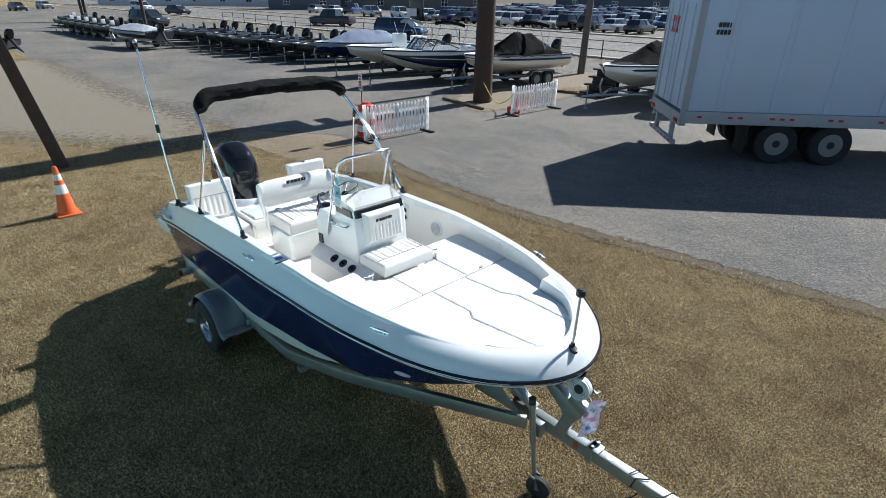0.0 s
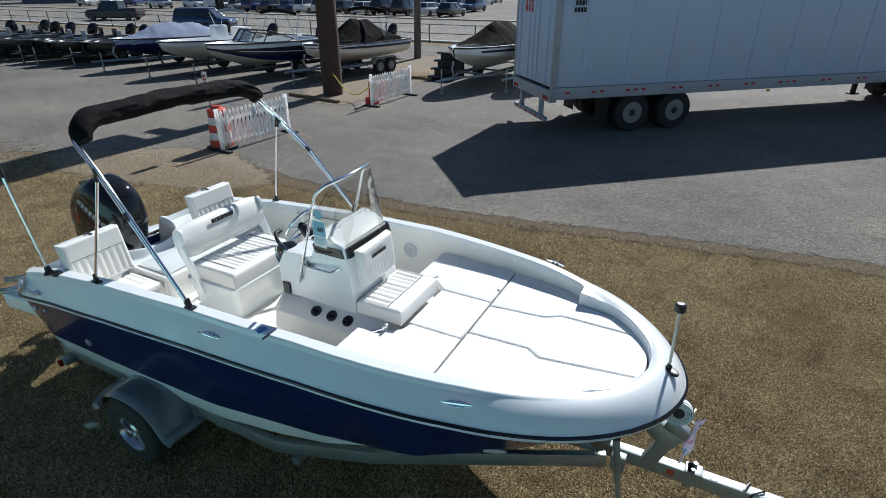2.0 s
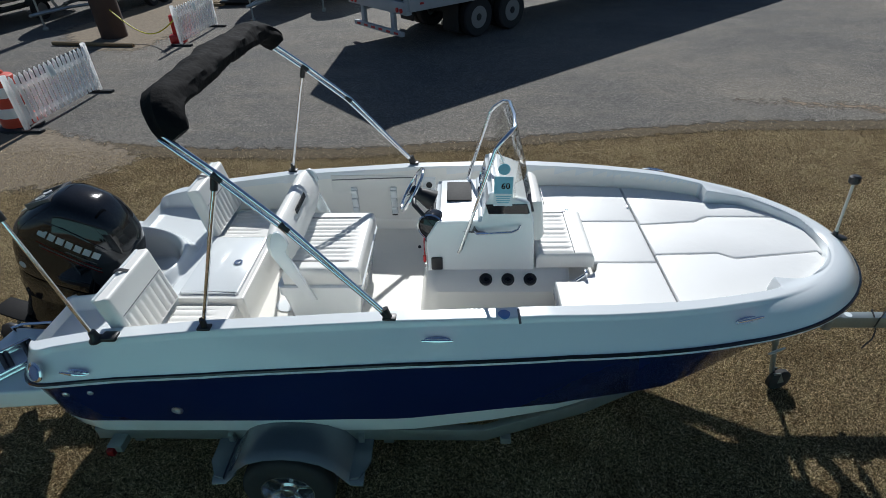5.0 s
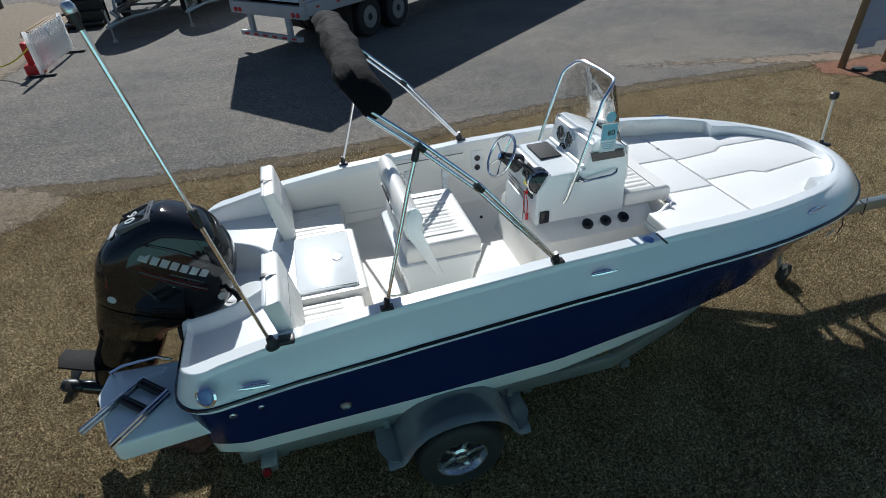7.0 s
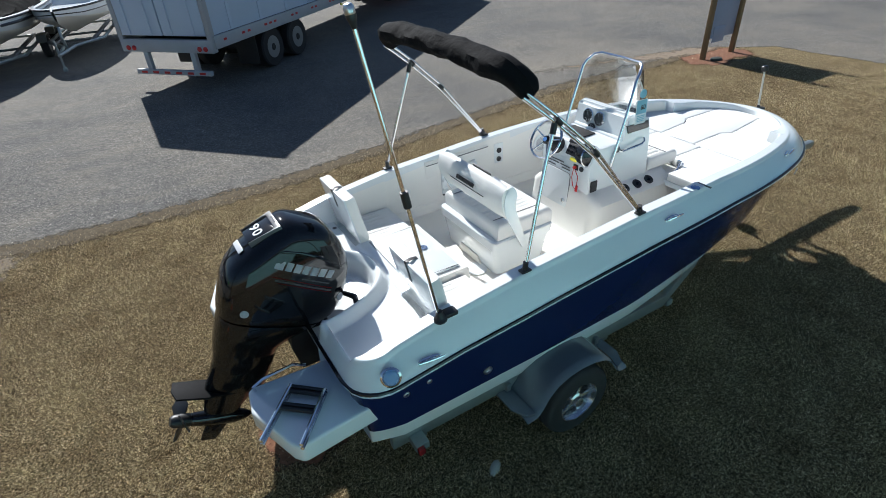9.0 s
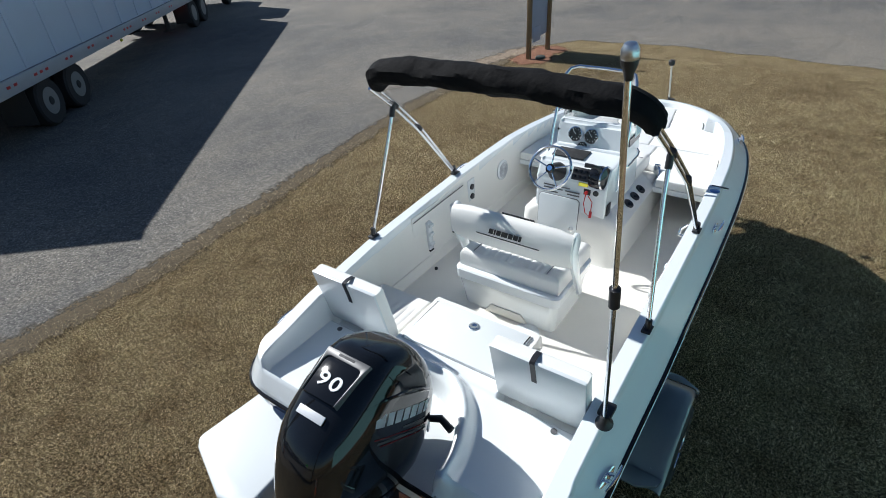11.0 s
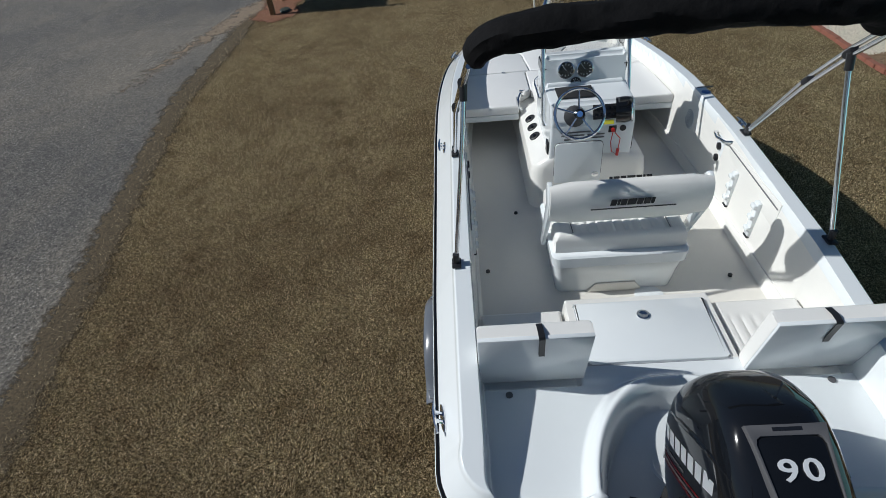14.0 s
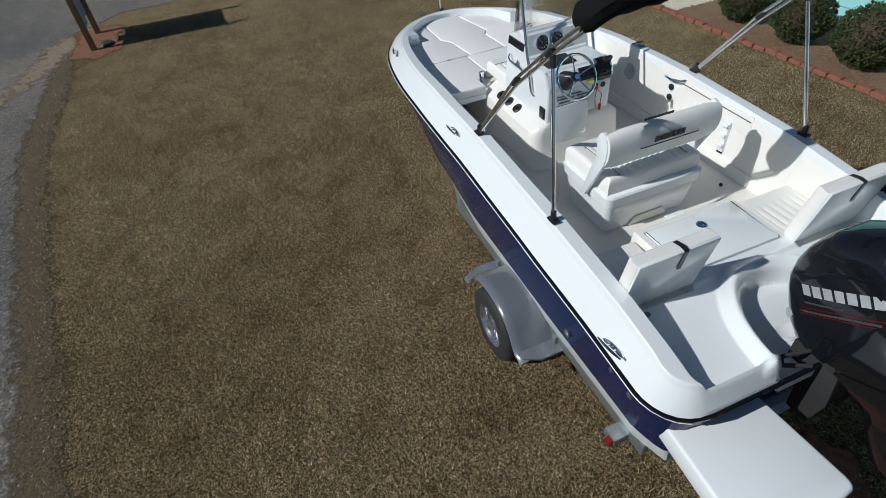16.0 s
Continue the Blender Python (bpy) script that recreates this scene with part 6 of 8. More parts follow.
tube(bm, [(0.02, 0.0, 0.90), eng(0.0, 0.0, 0)], [0.028, 0.022], 12)
part("tilt_ram", bm, M["black"], motor)
bm = BM()
tube(bm, [eng(0.25, 0.42, -0.06), (0.30, -0.10, 1.16), (0.36, -0.22, 1.17), (0.34, -0.30, 1.15)], 0.022, 10)
part("rigging_hose", bm, M["black"], motor, "black rigging hose")
# plain silver bars for the maker's name, figures for the power
def cowl_y(s, f):
    """Half the width of the cowl at a height along the shaft and a distance forward."""
    f0, f1, hw = (lerp([q[0] for q in COWL], [q[k] for q in COWL], s) for k in (1, 2, 3))
    u = min(0.97, abs((f - (f0 + f1) / 2) / ((f1 - f0) / 2)))
    return hw * (1 - u ** 2.9) ** (1 / 2.9)


def decal(cols, sgn):
    """A thin plate on the cowl's side over columns of (f, s low, s high)."""
    bm = BM()
    rows = [[bm.verts.new(eng(s, f + (s - lo) * 0.25 * (k == 1), sgn * (cowl_y(s, f) + 0.0015))) for k, s in enumerate((lo, hi))] for f, lo, hi in cols]
    for q, w in zip(rows, rows[1:]):
        bm.faces.new((q[0], w[0], w[1], q[1]))
    bmesh.ops.solidify(bm, geom=bm.faces[:], thickness=0.003)
    return bm


for sgn in (-1, 1):
    f = -0.06
    for w in (0.90, 0.70, 0.75, 0.72, 0.75, 0.75, 0.75):
        g = f + w * 0.060
        lo = [0.715 - 0.13 * (x + 0.06) for x in (f, (f + g) / 2, g)]
        part("name_bar", decal([(x, a, a + 0.056) for x, a in zip((f, (f + g) / 2, g), lo)], sgn), M["silver_letters"], motor, "silver bar of the maker's lettering", smooth=False)
        f = g + 0.013
    for down, col, f0, f1, th in ((0.030, "grey_decal", 0.13, 0.33, 0.010), (0.052, "dark_red", -0.06, 0.36, 0.006), (0.070, "grey_decal", -0.04, 0.36, 0.012), (0.088, "dark_red", -0.02, 0.37, 0.006)):
        cols = [(x, 0.715 - 0.13 * (x + 0.06) - down - 0.10 * (x - f0) ** 2 - th, 0.715 - 0.13 * (x + 0.06) - down - 0.10 * (x - f0) ** 2) for x in np.linspace(f0, f1, 12)]
        part("stripe", decal(cols, sgn), M[col], motor, "thin coloured cowl stripe", smooth=False)
    bm = BM()
    lathe(bm, [(0.032, 0), (0.032, 0.004)], axis(eng(0.37, -0.165, sgn * (cowl_y(0.37, -0.165) - 0.002)), (-0.25, sgn, 0.0)) @ Matrix.Diagonal((0.85, 0.85, 1, 1)), 24)
    part("badge", bm, M["trailer_grey"], motor, "round grey badge")
    bm = BM()
    lathe(bm, [(0.028, 0), (0.028, 0.006)], axis(eng(0.50, 0.46, sgn * 0.17), (0.5, sgn, 0)), 20)
    part("badge", bm, M["trailer_grey"], motor)
# aft crest with the power figures
nrm = (EU * 0.75 - EF * 0.66).normalized()
ctr = eng(0.897, -0.112, 0)
cm = plane_at(ctr + nrm * 0.005, (0, -1, 0), nrm.cross(Vector((0, -1, 0))))
bm = BM()
prism(bm, [(x * 0.86, y * 0.82) for x, y in ((-0.145, 0.115), (0.145, 0.115), (0.135, 0.05), (0.113, -0.15), (0.108, -0.15), (0.122, 0.04), (0.115, 0.062), (0.10, 0.072), (-0.10, 0.072), (-0.115, 0.062), (-0.122, 0.04), (-0.108, -0.15), (-0.113, -0.15), (-0.135, 0.05))], -0.05, 0.000, 0.002, m=cm)
part("crest", bm, M["grey_decal"], motor, "grey U-shaped cowl crest")
bm = BM()
prism(bm, [(x * 0.86, y * 0.82) for x, y in ((-0.106, -0.15), (0.106, -0.15), (0.12, 0.04), (0.113, 0.06), (0.10, 0.070), (-0.10, 0.070), (-0.113, 0.06), (-0.12, 0.04))], -0.05, -0.006, 0.002, m=cm)
part("crest_panel", bm, M["gloss_black"], motor)
for fig, dx in (("9", -0.036), ("0", 0.036)):
    letters(fig, 0.092, cm @ Matrix.Translation((dx, -0.045, -0.003)) @ Matrix.Diagonal((1.35, 1, 1, 1)), M["silver_letters"], motor, "numerals", "silver figure", 0.002)
bm = BM()
box(bm, (0, 0.079, 0.0), (0.09, 0.012, 0.002), m=cm)
part("name_strip", bm, M["gauge_face"], motor, "small dark bar of lettering", smooth=False)
bm = BM()
bn = (EU * 0.6 - EF * 0.8).normalized()
box(bm, (0, 0, 0), (0.15, 0.038, 0.006), 0.002, m=plane_at(eng(0.745, -0.228, 0) + bn * 0.003, (0, -1, 0), bn.cross(Vector((0, -1, 0)))))
part("aft_badge", bm, M["silver_letters"], motor, "pale badge on the back of the cowl")

for sgn in (1, -1):
    bm = BM()
    tube(bm, [eng(s, f, sgn * (cowl_y(s, f) - 0.002)) for f, s in ((-0.10, 0.80), (0.0, 0.825), (0.10, 0.825), (0.22, 0.805), (0.34, 0.765), (0.44, 0.715))], [0.003, 0.009, 0.010, 0.010, 0.009, 0.003], 8)
    part("shoulder_ridge", bm, M["gloss_black"], motor, "raised cowl shoulder line")
bm = BM()
tube(bm, [(0.0, -0.14, 1.14), (0.05, 0.10, 1.13), (0.10, 0.30, 1.12), (0.06, 0.33, 1.11), (0.0, 0.20, 1.10)], 0.012, 8)
part("steering_link", bm, M["dirty_steel"], motor, "dark steering link rod")
for k, (a, b2) in enumerate((((-0.02, -0.10, 1.15), (0.10, -0.05, 0.98)), ((-0.05, 0.08, 1.16), (0.02, 0.13, 0.82)), ((-0.12, -0.06, 1.10), (-0.02, -0.10, 0.75)))):
    bm = BM()
    mid = (Vector(a) + Vector(b2)) / 2 + Vector((-0.06, 0.03 * (k - 1), -0.03))
    tube(bm, [Vector(a).lerp(mid, t).lerp(mid.lerp(Vector(b2), t), t) for t in np.linspace(0, 1, 8)], 0.011, 8)
    part("hose", bm, M["black"], motor, "black fuel and control hose")
bm = BM()
box(bm, (-0.05, -0.005, 0.98), (0.13, 0.19, 0.30), 0.03)
part("swivel_bracket", bm, M["rubber"], motor, "black swivel bracket")

# ---- boat trailer ----
trailer = thing("boat_trailer", (2.6, 0, 0), "galvanised single-axle boat trailer with grey plastic fenders", "boat trailer")


def channel(bm, a, b, h, w):
    """A steel channel from a to b."""
    a, b = Vector(a), Vector(b)
    d = (b - a)
    L = d.length
    m = plane_at(a, d, Vector((0, 0, 1)))
    m = Matrix.Translation(a) @ Vector(d).to_track_quat("X", "Z").to_matrix().to_4x4()
    box(bm, (L / 2, 0, 0), (L, 0.006, h), 0.002, m=m)
    box(bm, (L / 2, w / 2, h / 2), (L, w, 0.006), 0.002, m=m)
    box(bm, (L / 2, w / 2, -h / 2), (L, w, 0.006), 0.002, m=m)


for s in (1, -1):
    bm = BM()
    chain = [(0.22, s * 0.93, 0.46), (2.85, s * 0.93, 0.47), (3.55, s * 0.72, 0.50), (5.05, s * 0.06, 0.585)]
    for a, b in zip(chain, chain[1:]):
        d = (Vector(b) - Vector(a))
        m = Matrix.Translation(a) @ d.to_track_quat("X", "Z").to_matrix().to_4x4()
        box(bm, (d.length / 2, 0, 0), (d.length + 0.02, 0.05, 0.11), 0.005, m=m)
    part("side_rail", bm, M["galv"], trailer, "galvanised side rail")
    bm = BM()
    box(bm, (0.38, s * 0.99, 0.43), (0.10, 0.14, 0.06), 0.005)
    br = part("lamp_bracket", bm, M["galv"], trailer)
    bm = BM()
    box(bm, (0.36, s * 1.065, 0.422), (0.05, 0.05, 0.06), 0.010)
    part("tail_lamp", bm, M["dark_red"], trailer, "red tail lamp")
    # bunks under the hull
    bm = BM()
    box(bm, (1.6, s * 0.55, 0.405), (2.6, 0.09, 0.05), 0.01, m=Matrix.Translation((0, s * 0.55, 0.405)) @ Matrix.Rotation(-s * -0.24, 4, "X") @ Matrix.Translation((0, -s * 0.55, -0.405)))
    part("bunk", bm, M["seam"], trailer, "carpeted bunk board")
    # wheel
    bt, brm = BM(), BM()
    c = (1.585, s * 1.185, 0.30)
    m = axis(c, (0, s, 0))
    R, w = 0.30, 0.185
    prof = [(0.175, -w / 2), (0.26, -w / 2), (0.288, -w * 0.42), (R, -w * 0.30), (R, -w * 0.08), (R - 0.008, -w * 0.06), (R - 0.008, w * 0.06), (R, w * 0.08), (R, w * 0.30), (0.288, w * 0.42), (0.26, w / 2), (0.175, w / 2)]
    lathe(bt, prof, m, 40, cap=False)
    wh = part("wheel", bt, M["rubber"], trailer, "black trailer tyre")
    lathe(brm, [(0.180, w * 0.47), (0.178, w * 0.50), (0.166, w * 0.48), (0.158, w * 0.36), (0.150, w * 0.30), (0.148, -w * 0.25)], m, 36, cap=False)
    lathe(brm, [(0.062, 0.0), (0.060, w * 0.30), (0.045, w * 0.36), (0.040, w * 0.50), (0.028, w * 0.54)], m, 24)
    rim = part("rim", brm, M["rim_silver"], wh, "silver spoked trailer rim")
    for k in range(5):
        bm = BM()
        box(bm, (0.105, 0, w * 0.22), (0.10, 0.034, 0.026), 0.009, m=m @ Matrix.Rotation(2 * math.pi * k / 5, 4, "Z"))
        part("spoke", bm, M["rim_silver"], rim)
    # added dark disc; the shade between the spokes is put into its colour
    bm = BM()
    lathe(bm, [(0.150, -w * 0.10), (0.02, -w * 0.12)], m, 28)
    part("dark_backing", bm, M["dirty_steel"], rim)
    # fender
    bm = BM()
    prof = [(1.10, 0.40), (1.19, 0.41), (1.235, 0.46), (1.29, 0.55), (1.37, 0.62), (1.48, 0.66), (1.60, 0.672), (1.72, 0.66), (1.83, 0.62), (1.91, 0.55), (1.965, 0.46), (2.00, 0.41), (2.08, 0.40)]
    thick = 0.012
    ys = [0.94, 0.97, 1.20, 1.245, 1.265]
    drop = [0.0, 0.0, 0.0, -0.008, -0.03]
    rings = []
    for y, dz in zip(ys, drop):
        rings.append([(1.585 + (x - 1.585) * (1.0 + dz * 0.3), s * y, z + dz) for x, z in prof])
    vr2 = [[bm.verts.new(p) for p in r] for r in rings]
    for q, ww in zip(vr2, vr2[1:]):
        for k in range(len(prof) - 1):
            bm.faces.new((q[k], q[k + 1], ww[k + 1], ww[k]))
    bmesh.ops.recalc_face_normals(bm, faces=bm.faces)
    bmesh.ops.solidify(bm, geom=bm.faces[:], thickness=thick)
    fd = part("fender", bm, M["fender"], trailer, "grey moulded plastic fender with end steps")
    for x in (1.11, 2.06):
        bm = BM()
        e = 1 if x > 1.5 else -1
        prism(bm, [(x - e * 0.07, s * 0.95), (x + e * 0.05, s * 0.95), (x + e * 0.05, s * 1.13), (x - e * 0.01, s * 1.235), (x - e * 0.07, s * 1.25)], 0.40, 0.425, 0.006)
        part("step", bm, M["fender"], fd)
    for x in (1.15, 2.03):
        bm = BM()
        box(bm, (x, s * 0.965, 0.43), (0.04, 0.04, 0.12), 0.004)
        part("fender_bracket", bm, M["galv"], trailer)
for x in (0.45, 1.30, 2.2, 3.0):
    bm = BM()
    box(bm, (x, 0, 0.36), (0.07, 1.84, 0.06), 0.006)
    part("cross_member", bm, M["galv"], trailer)
bm = BM()
tube(bm, [(1.585, -1.10, 0.30), (1.585, 1.10, 0.30)], 0.03, 12)
part("axle", bm, M["galv"], trailer)
bm = BM()
box(bm, (5.72, 0.06, 0.585), (1.75, 0.075, 0.105), 0.006)
tongue = part("tongue", bm, M["galv"], trailer, "galvanised box tongue")
bm = BM()
box(bm, (5.61, 0.06, 0.645), (0.10, 0.10, 0.02), 0.006)
box(bm, (5.58, 0.06, 0.585), (0.06, 0.10, 0.14), 0.006)
tube(bm, [(5.61, 0.09, 0.65), (5.61, 0.09, 0.68)], 0.014, 8)
tube(bm, [(5.60, 0.03, 0.65), (5.60, 0.03, 0.675)], 0.012, 8)
part("swing_hinge", bm, M["galv"], trailer, "swing-tongue hinge with pins")
bm = BM()
lathe(bm, [(0.028, 0), (0.028, 0.002)], axis((5.73, 0.06, 0.638), (0, 0, 1)), 20)
part("sticker", bm, M["tag_white"], tongue)
bm = BM()
box(bm, (5.47, 0.02, 0.59), (0.045, 0.006, 0.055), 0.002)
part("reflector", bm, M["amber"], tongue, "amber reflector")
bm = BM()
box(bm, (6.70, 0.06, 0.60), (0.30, 0.08, 0.09), 0.02)
part("coupler", bm, M["galv"], trailer, "ball coupler")
# winch stand
bm = BM()
m = plane_at((0, 0.065, 0), (1, 0, 0), (0, 0, 1))
prism(bm, [(5.27, 0.62), (5.37, 0.62), (5.43, 0.79), (5.50, 0.90), (5.46, 0.94), (5.225, 1.04), (5.17, 0.98), (5.335, 0.84), (5.335, 0.80)], 0.0, 0.07, 0.004, m=m)
box(bm, (5.45, 0.03, 0.97), (0.15, 0.074, 0.07), 0.006, m=Matrix.Translation((5.45, 0.03, 0.985)) @ Matrix.Rotation(radians(22), 4, "Y") @ Matrix.Translation((-5.45, -0.03, -0.985)))
part("winch_stand", bm, M["galv"], trailer, "galvanised winch stand")
bm = BM()
mw = axis((5.43, 0.045, 1.105), (0.1, -1, 0.12)) @ Matrix.Diagonal((1.15, 1.15, 1, 1))
lathe(bm, [(0.030, -0.02), (0.075, -0.02), (0.075, -0.012), (0.030, -0.010), (0.028, 0.052), (0.012, 0.056)], mw, 24)
wi = part("winch", bm, M["dirty_steel"], trailer, "strap winch")
for k, r in enumerate((0.036, 0.047, 0.058, 0.069)):
    bm = BM()
    lathe(bm, [(r - 0.0035, -0.008), (r - 0.0035, 0.045 + 0.002 * k), (r + 0.0035, 0.045 + 0.002 * k), (r + 0.0035, -0.008)], mw, 28, cap=False)
    part("strap_coil", bm, M["tag_white"], wi, "pale winch strap")
bm = BM()
lathe(bm, [(0.030, 0.036), (0.073, 0.036), (0.073, 0.030), (0.030, 0.030)], mw, 28, cap=False)
part("strap_core", bm, M["dirty_steel"], wi, "dark strap edge")
bm = BM()
tube(bm, [(5.43, 0.06, 1.105), (5.44, 0.10, 1.105), (5.52, 0.11, 1.06), (5.53, 0.15, 1.06)], 0.009, 8)
part("crank", bm, M["galv"], wi)
bm = BM()
tube(bm, [(5.30, -0.06, 1.16), (5.30, 0.10, 1.16)], 0.045, 12)
part("bow_roller", bm, M["black"], trailer, "black bow roller")
# bow brace
bm = BM()
for a, b in (((4.66, 0.02, 0.86), (5.06, 0.06, 0.655)),):
    d = Vector(b) - Vector(a)
    box(bm, (d.length / 2, 0, 0), (d.length, 0.075, 0.05), 0.005, m=Matrix.Translation(a) @ d.to_track_quat("X", "Z").to_matrix().to_4x4())
part("bow_brace", bm, M["galv"], trailer, "galvanised diagonal bow brace")
for y in (-0.07, 0.13):
    bm = BM()
    prism(bm, [(4.50, 0.60), (5.00, 0.63), (4.86, 0.74), (4.70, 0.82), (4.62, 0.80)], -0.004, 0.004, 0.001, m=Matrix(((1, 0, 0, 0), (0, 0, 1, y), (0, 1, 0, 0), (0, 0, 0, 1))))
    part("gusset_plate", bm, M["galv"], trailer, "galvanised gusset plate")
# jack
bm = BM()
tube(bm, [(5.10, -0.06, 0.83), (5.16, -0.08, 0.46)], 0.026, 12)
tube(bm, [(5.16, -0.08, 0.46), (5.22, -0.10, 0.16)], 0.019, 12)
jack = part("jack", bm, M["galv"], trailer, "galvanised tongue jack")
bm = BM()
tube(bm, [(5.105, -0.062, 0.80), (5.095, -0.058, 0.85)], 0.029, 12)
part("jack_cap", bm, M["brown_wood"], jack, "rusty jack cap")
bm = BM()
box(bm, (5.14, 0.0, 0.56), (0.10, 0.09, 0.13), 0.008)
part("jack_clamp", bm, M["galv"], jack)
bm = BM()
lathe(bm, [(0.03, -0.028), (0.085, -0.028), (0.10, -0.018), (0.10, 0.018), (0.085, 0.028), (0.03, 0.028)], axis((5.28, -0.12, 0.10), (0.25, -1, 0)), 24)
part("jack_wheel", bm, M["rubber"], jack, "black jack wheel")
bm = BM()
for dy in (-0.15, -0.085):
    prism(bm, [(5.20, 0.20), (5.26, 0.20), (5.31, 0.10), (5.26, 0.08)], -0.003, 0.003, m=Matrix(((1, 0, 0, 0), (0, 0, 1, dy), (0, 1, 0, 0), (0, 0, 0, 1))))
part("jack_fork", bm, M["galv"], jack)
# wiring and leaflet
bm = BM()
tube(bm, [(5.90, 0.02, 0.65), (5.93, 0.10, 0.655), (5.96, 0.115, 0.58), (5.95, 0.06, 0.52), (5.93, 0.005, 0.56), (5.95, 0.02, 0.645), (6.02, 0.08, 0.65), (6.0, 0.12, 0.60), (5.97, 0.02, 0.50), (5.93, -0.03, 0.46), (5.88, -0.05, 0.42), (5.86, -0.06, 0.39)], 0.006, 6)
part("cable", bm, M["black"], trailer, "black lighting cable with plug")
bm = BM()
tube(bm, [(6.15, 0.02, 0.64), (6.18, 0.11, 0.64), (6.22, 0.12, 0.55), (6.20, 0.01, 0.50), (6.17, 0.0, 0.60), (6.24, 0.06, 0.65), (6.30, 0.11, 0.63)], 0.006, 6)
part("cable", bm, M["black"], trailer)
leaf = thing("leaflet_bag", (5.5, 0.1, 0.85), "clear bag of colourful leaflets hung on the winch", "leaflet")
bm = BM()
lm = plane_at((5.49, -0.02, 0.72), (0.045, 0.09, -0.01), (0.035, 0.01, 0.355))
us, vv2 = np.linspace(0, 0.145, 6), np.linspace(0, 0.34, 8)
g = [[bm.verts.new(lm @ Vector((u, v, 0.012 * math.sin(u * 40 + v * 25)))) for v in vv2] for u in us]
for i in range(5):
    for j in range(7):
        bm.faces.new((g[i][j], g[i + 1][j], g[i + 1][j + 1], g[i][j + 1]))
bmesh.ops.solidify(bm, geom=bm.faces[:], thickness=0.004)
part("bag", bm, M["tag_pink"], leaf)
bm = BM()
tube(bm, [lm @ Vector((0.03, 0.335, 0)), (5.49, 0.06, 1.05)], 0.003, 6)
part("tie", bm, M["tag_white"], leaf)

# ---- poles, fences, cone, sign ----
def utility_pole(x, y, r, h, label, lean=(0.0, 0.0)):
    bm = BM()
    pts = [(x + lean[0] * t, y + lean[1] * t, -0.1 + h * t) for t in np.linspace(0, 1, 14)]
    tube(bm, pts, [r * (1.06 - 0.3 * t) for t in np.linspace(0, 1, 14)], 18)
    for v in bm.verts:
        k = 0.03 * noise.noise(Vector((v.co.x * 6, v.co.y * 6, v.co.z * 0.7)))
        v.co.x += k * r * 3
        v.co.y += k * r * 2
    return solo("utility_pole", bm, M["grey_wood" if "grey" in label else "brown_wood"], (x, y, 0), label, "utility pole", "wooden poles")


big_pole = utility_pole(-7.06, 12.45, 0.33, 14.0, "thick dark brown wooden utility pole on a dirt patch")
utility_pole(-7.45, -0.96, 0.125, 11.0, "dark brown leaning wooden pole at the edge of the lawn", (-0.3, -1.9))
utility_pole(-9.3, 22.3, 0.17, 11.0, "grey-brown wooden pole behind the boats", (0.2, 0.0))
utility_pole(-58.0, 16.0, 0.16, 12.0, "slim dark wooden pole far across the lot", (-0.3, 0.0))
utility_pole(-75.0, 14.0, 0.14, 12.0, "slim dark wooden pole far across the lot")


# unseen panels and arms above the view, added to cast the wide ground shadow
shadow_caster = thing("shadow_caster_panels", (-7.06, 12.45, 0), "unseen panels high on the thick pole, added to cast a wide shadow", "sign")
for x0, x1, z0, z1 in ((-8.15, -7.30, 4.75, 5.1), (-8.45, -7.28, 5.5, 7.45), (-8.40, -7.27, 7.5, 9.5), (-8.05, -7.26, 9.55, 12.2)):
    bm = BM()
    box(bm, ((x0 + x1) / 2, 12.45, (z0 + z1) / 2), (x1 - x0, 0.16, z1 - z0), 0.02)
    part("shadow_panel", bm, M["trailer_grey"], shadow_caster, "unseen grey shadow-casting panel")
for z in (5.65, 7.48, 9.4):
    bm = BM()
    tube(bm, [(-7.3, 12.45, z), (-8.3, 12.45, z)], 0.035, 8)
    part("caster_arm", bm, M["dirty_steel"], shadow_caster)


def picket_fence(p0, p1):
    L = (Vector(p1) - Vector(p0)).length
    f = new("picket_fence")
    ORG[f.name] = Matrix.Identity(4)
    tagged(f, "free-standing white picket fence section on black feet", "fence", "picket fences")
    for z in (0.22, 0.72):
        bm = BM()
        box(bm, (L / 2, 0, z), (L, 0.035, 0.075), 0.006)
        part("rail", bm, M["fence_vinyl"], f)
    for x in (0.03, L - 0.03):
        bm = BM()
        box(bm, (x, 0, 0.50), (0.075, 0.075, 0.98), 0.008)
        part("post", bm, M["fence_vinyl"], f)
        bm = BM()
        box(bm, (x, 0, 0.03), (0.12, 0.55, 0.06), 0.015)
        part("foot", bm, M["rubber"], f, "black rubber foot")
    n = 17
    me = None
    for k in range(n):
        x = 0.12 + (L - 0.24) * k / (n - 1)
        bm = BM()
        prism(bm, [(-0.036, 0.12), (0.036, 0.12), (0.036, 0.90), (0.0, 0.95), (-0.036, 0.90)], -0.012, 0.012, 0.003, m=Matrix(((1, 0, 0, x), (0, 0, -1, -0.03), (0, 1, 0, 0), (0, 0, 0, 1))))
        part("picket", bm, M["fence_vinyl"], f, smooth=False)
    bm = BM()
    box(bm, (L * 0.48, -0.055, 0.78), (0.14, 0.006, 0.20), 0.003)
    part("notice", bm, M["tag_white"], f, "small white notice plate")
    d = Vector(p1) - Vector(p0)
    f.matrix_basis = Matrix.Translation(p0) @ Matrix.Rotation(math.atan2(d.y, d.x), 4, "Z")
    return f


picket_fence((-4.86, 5.48, 0), (-4.76, 7.66, 0))
picket_fence((-4.62, 11.25, 0), (-4.52, 13.5, 0))


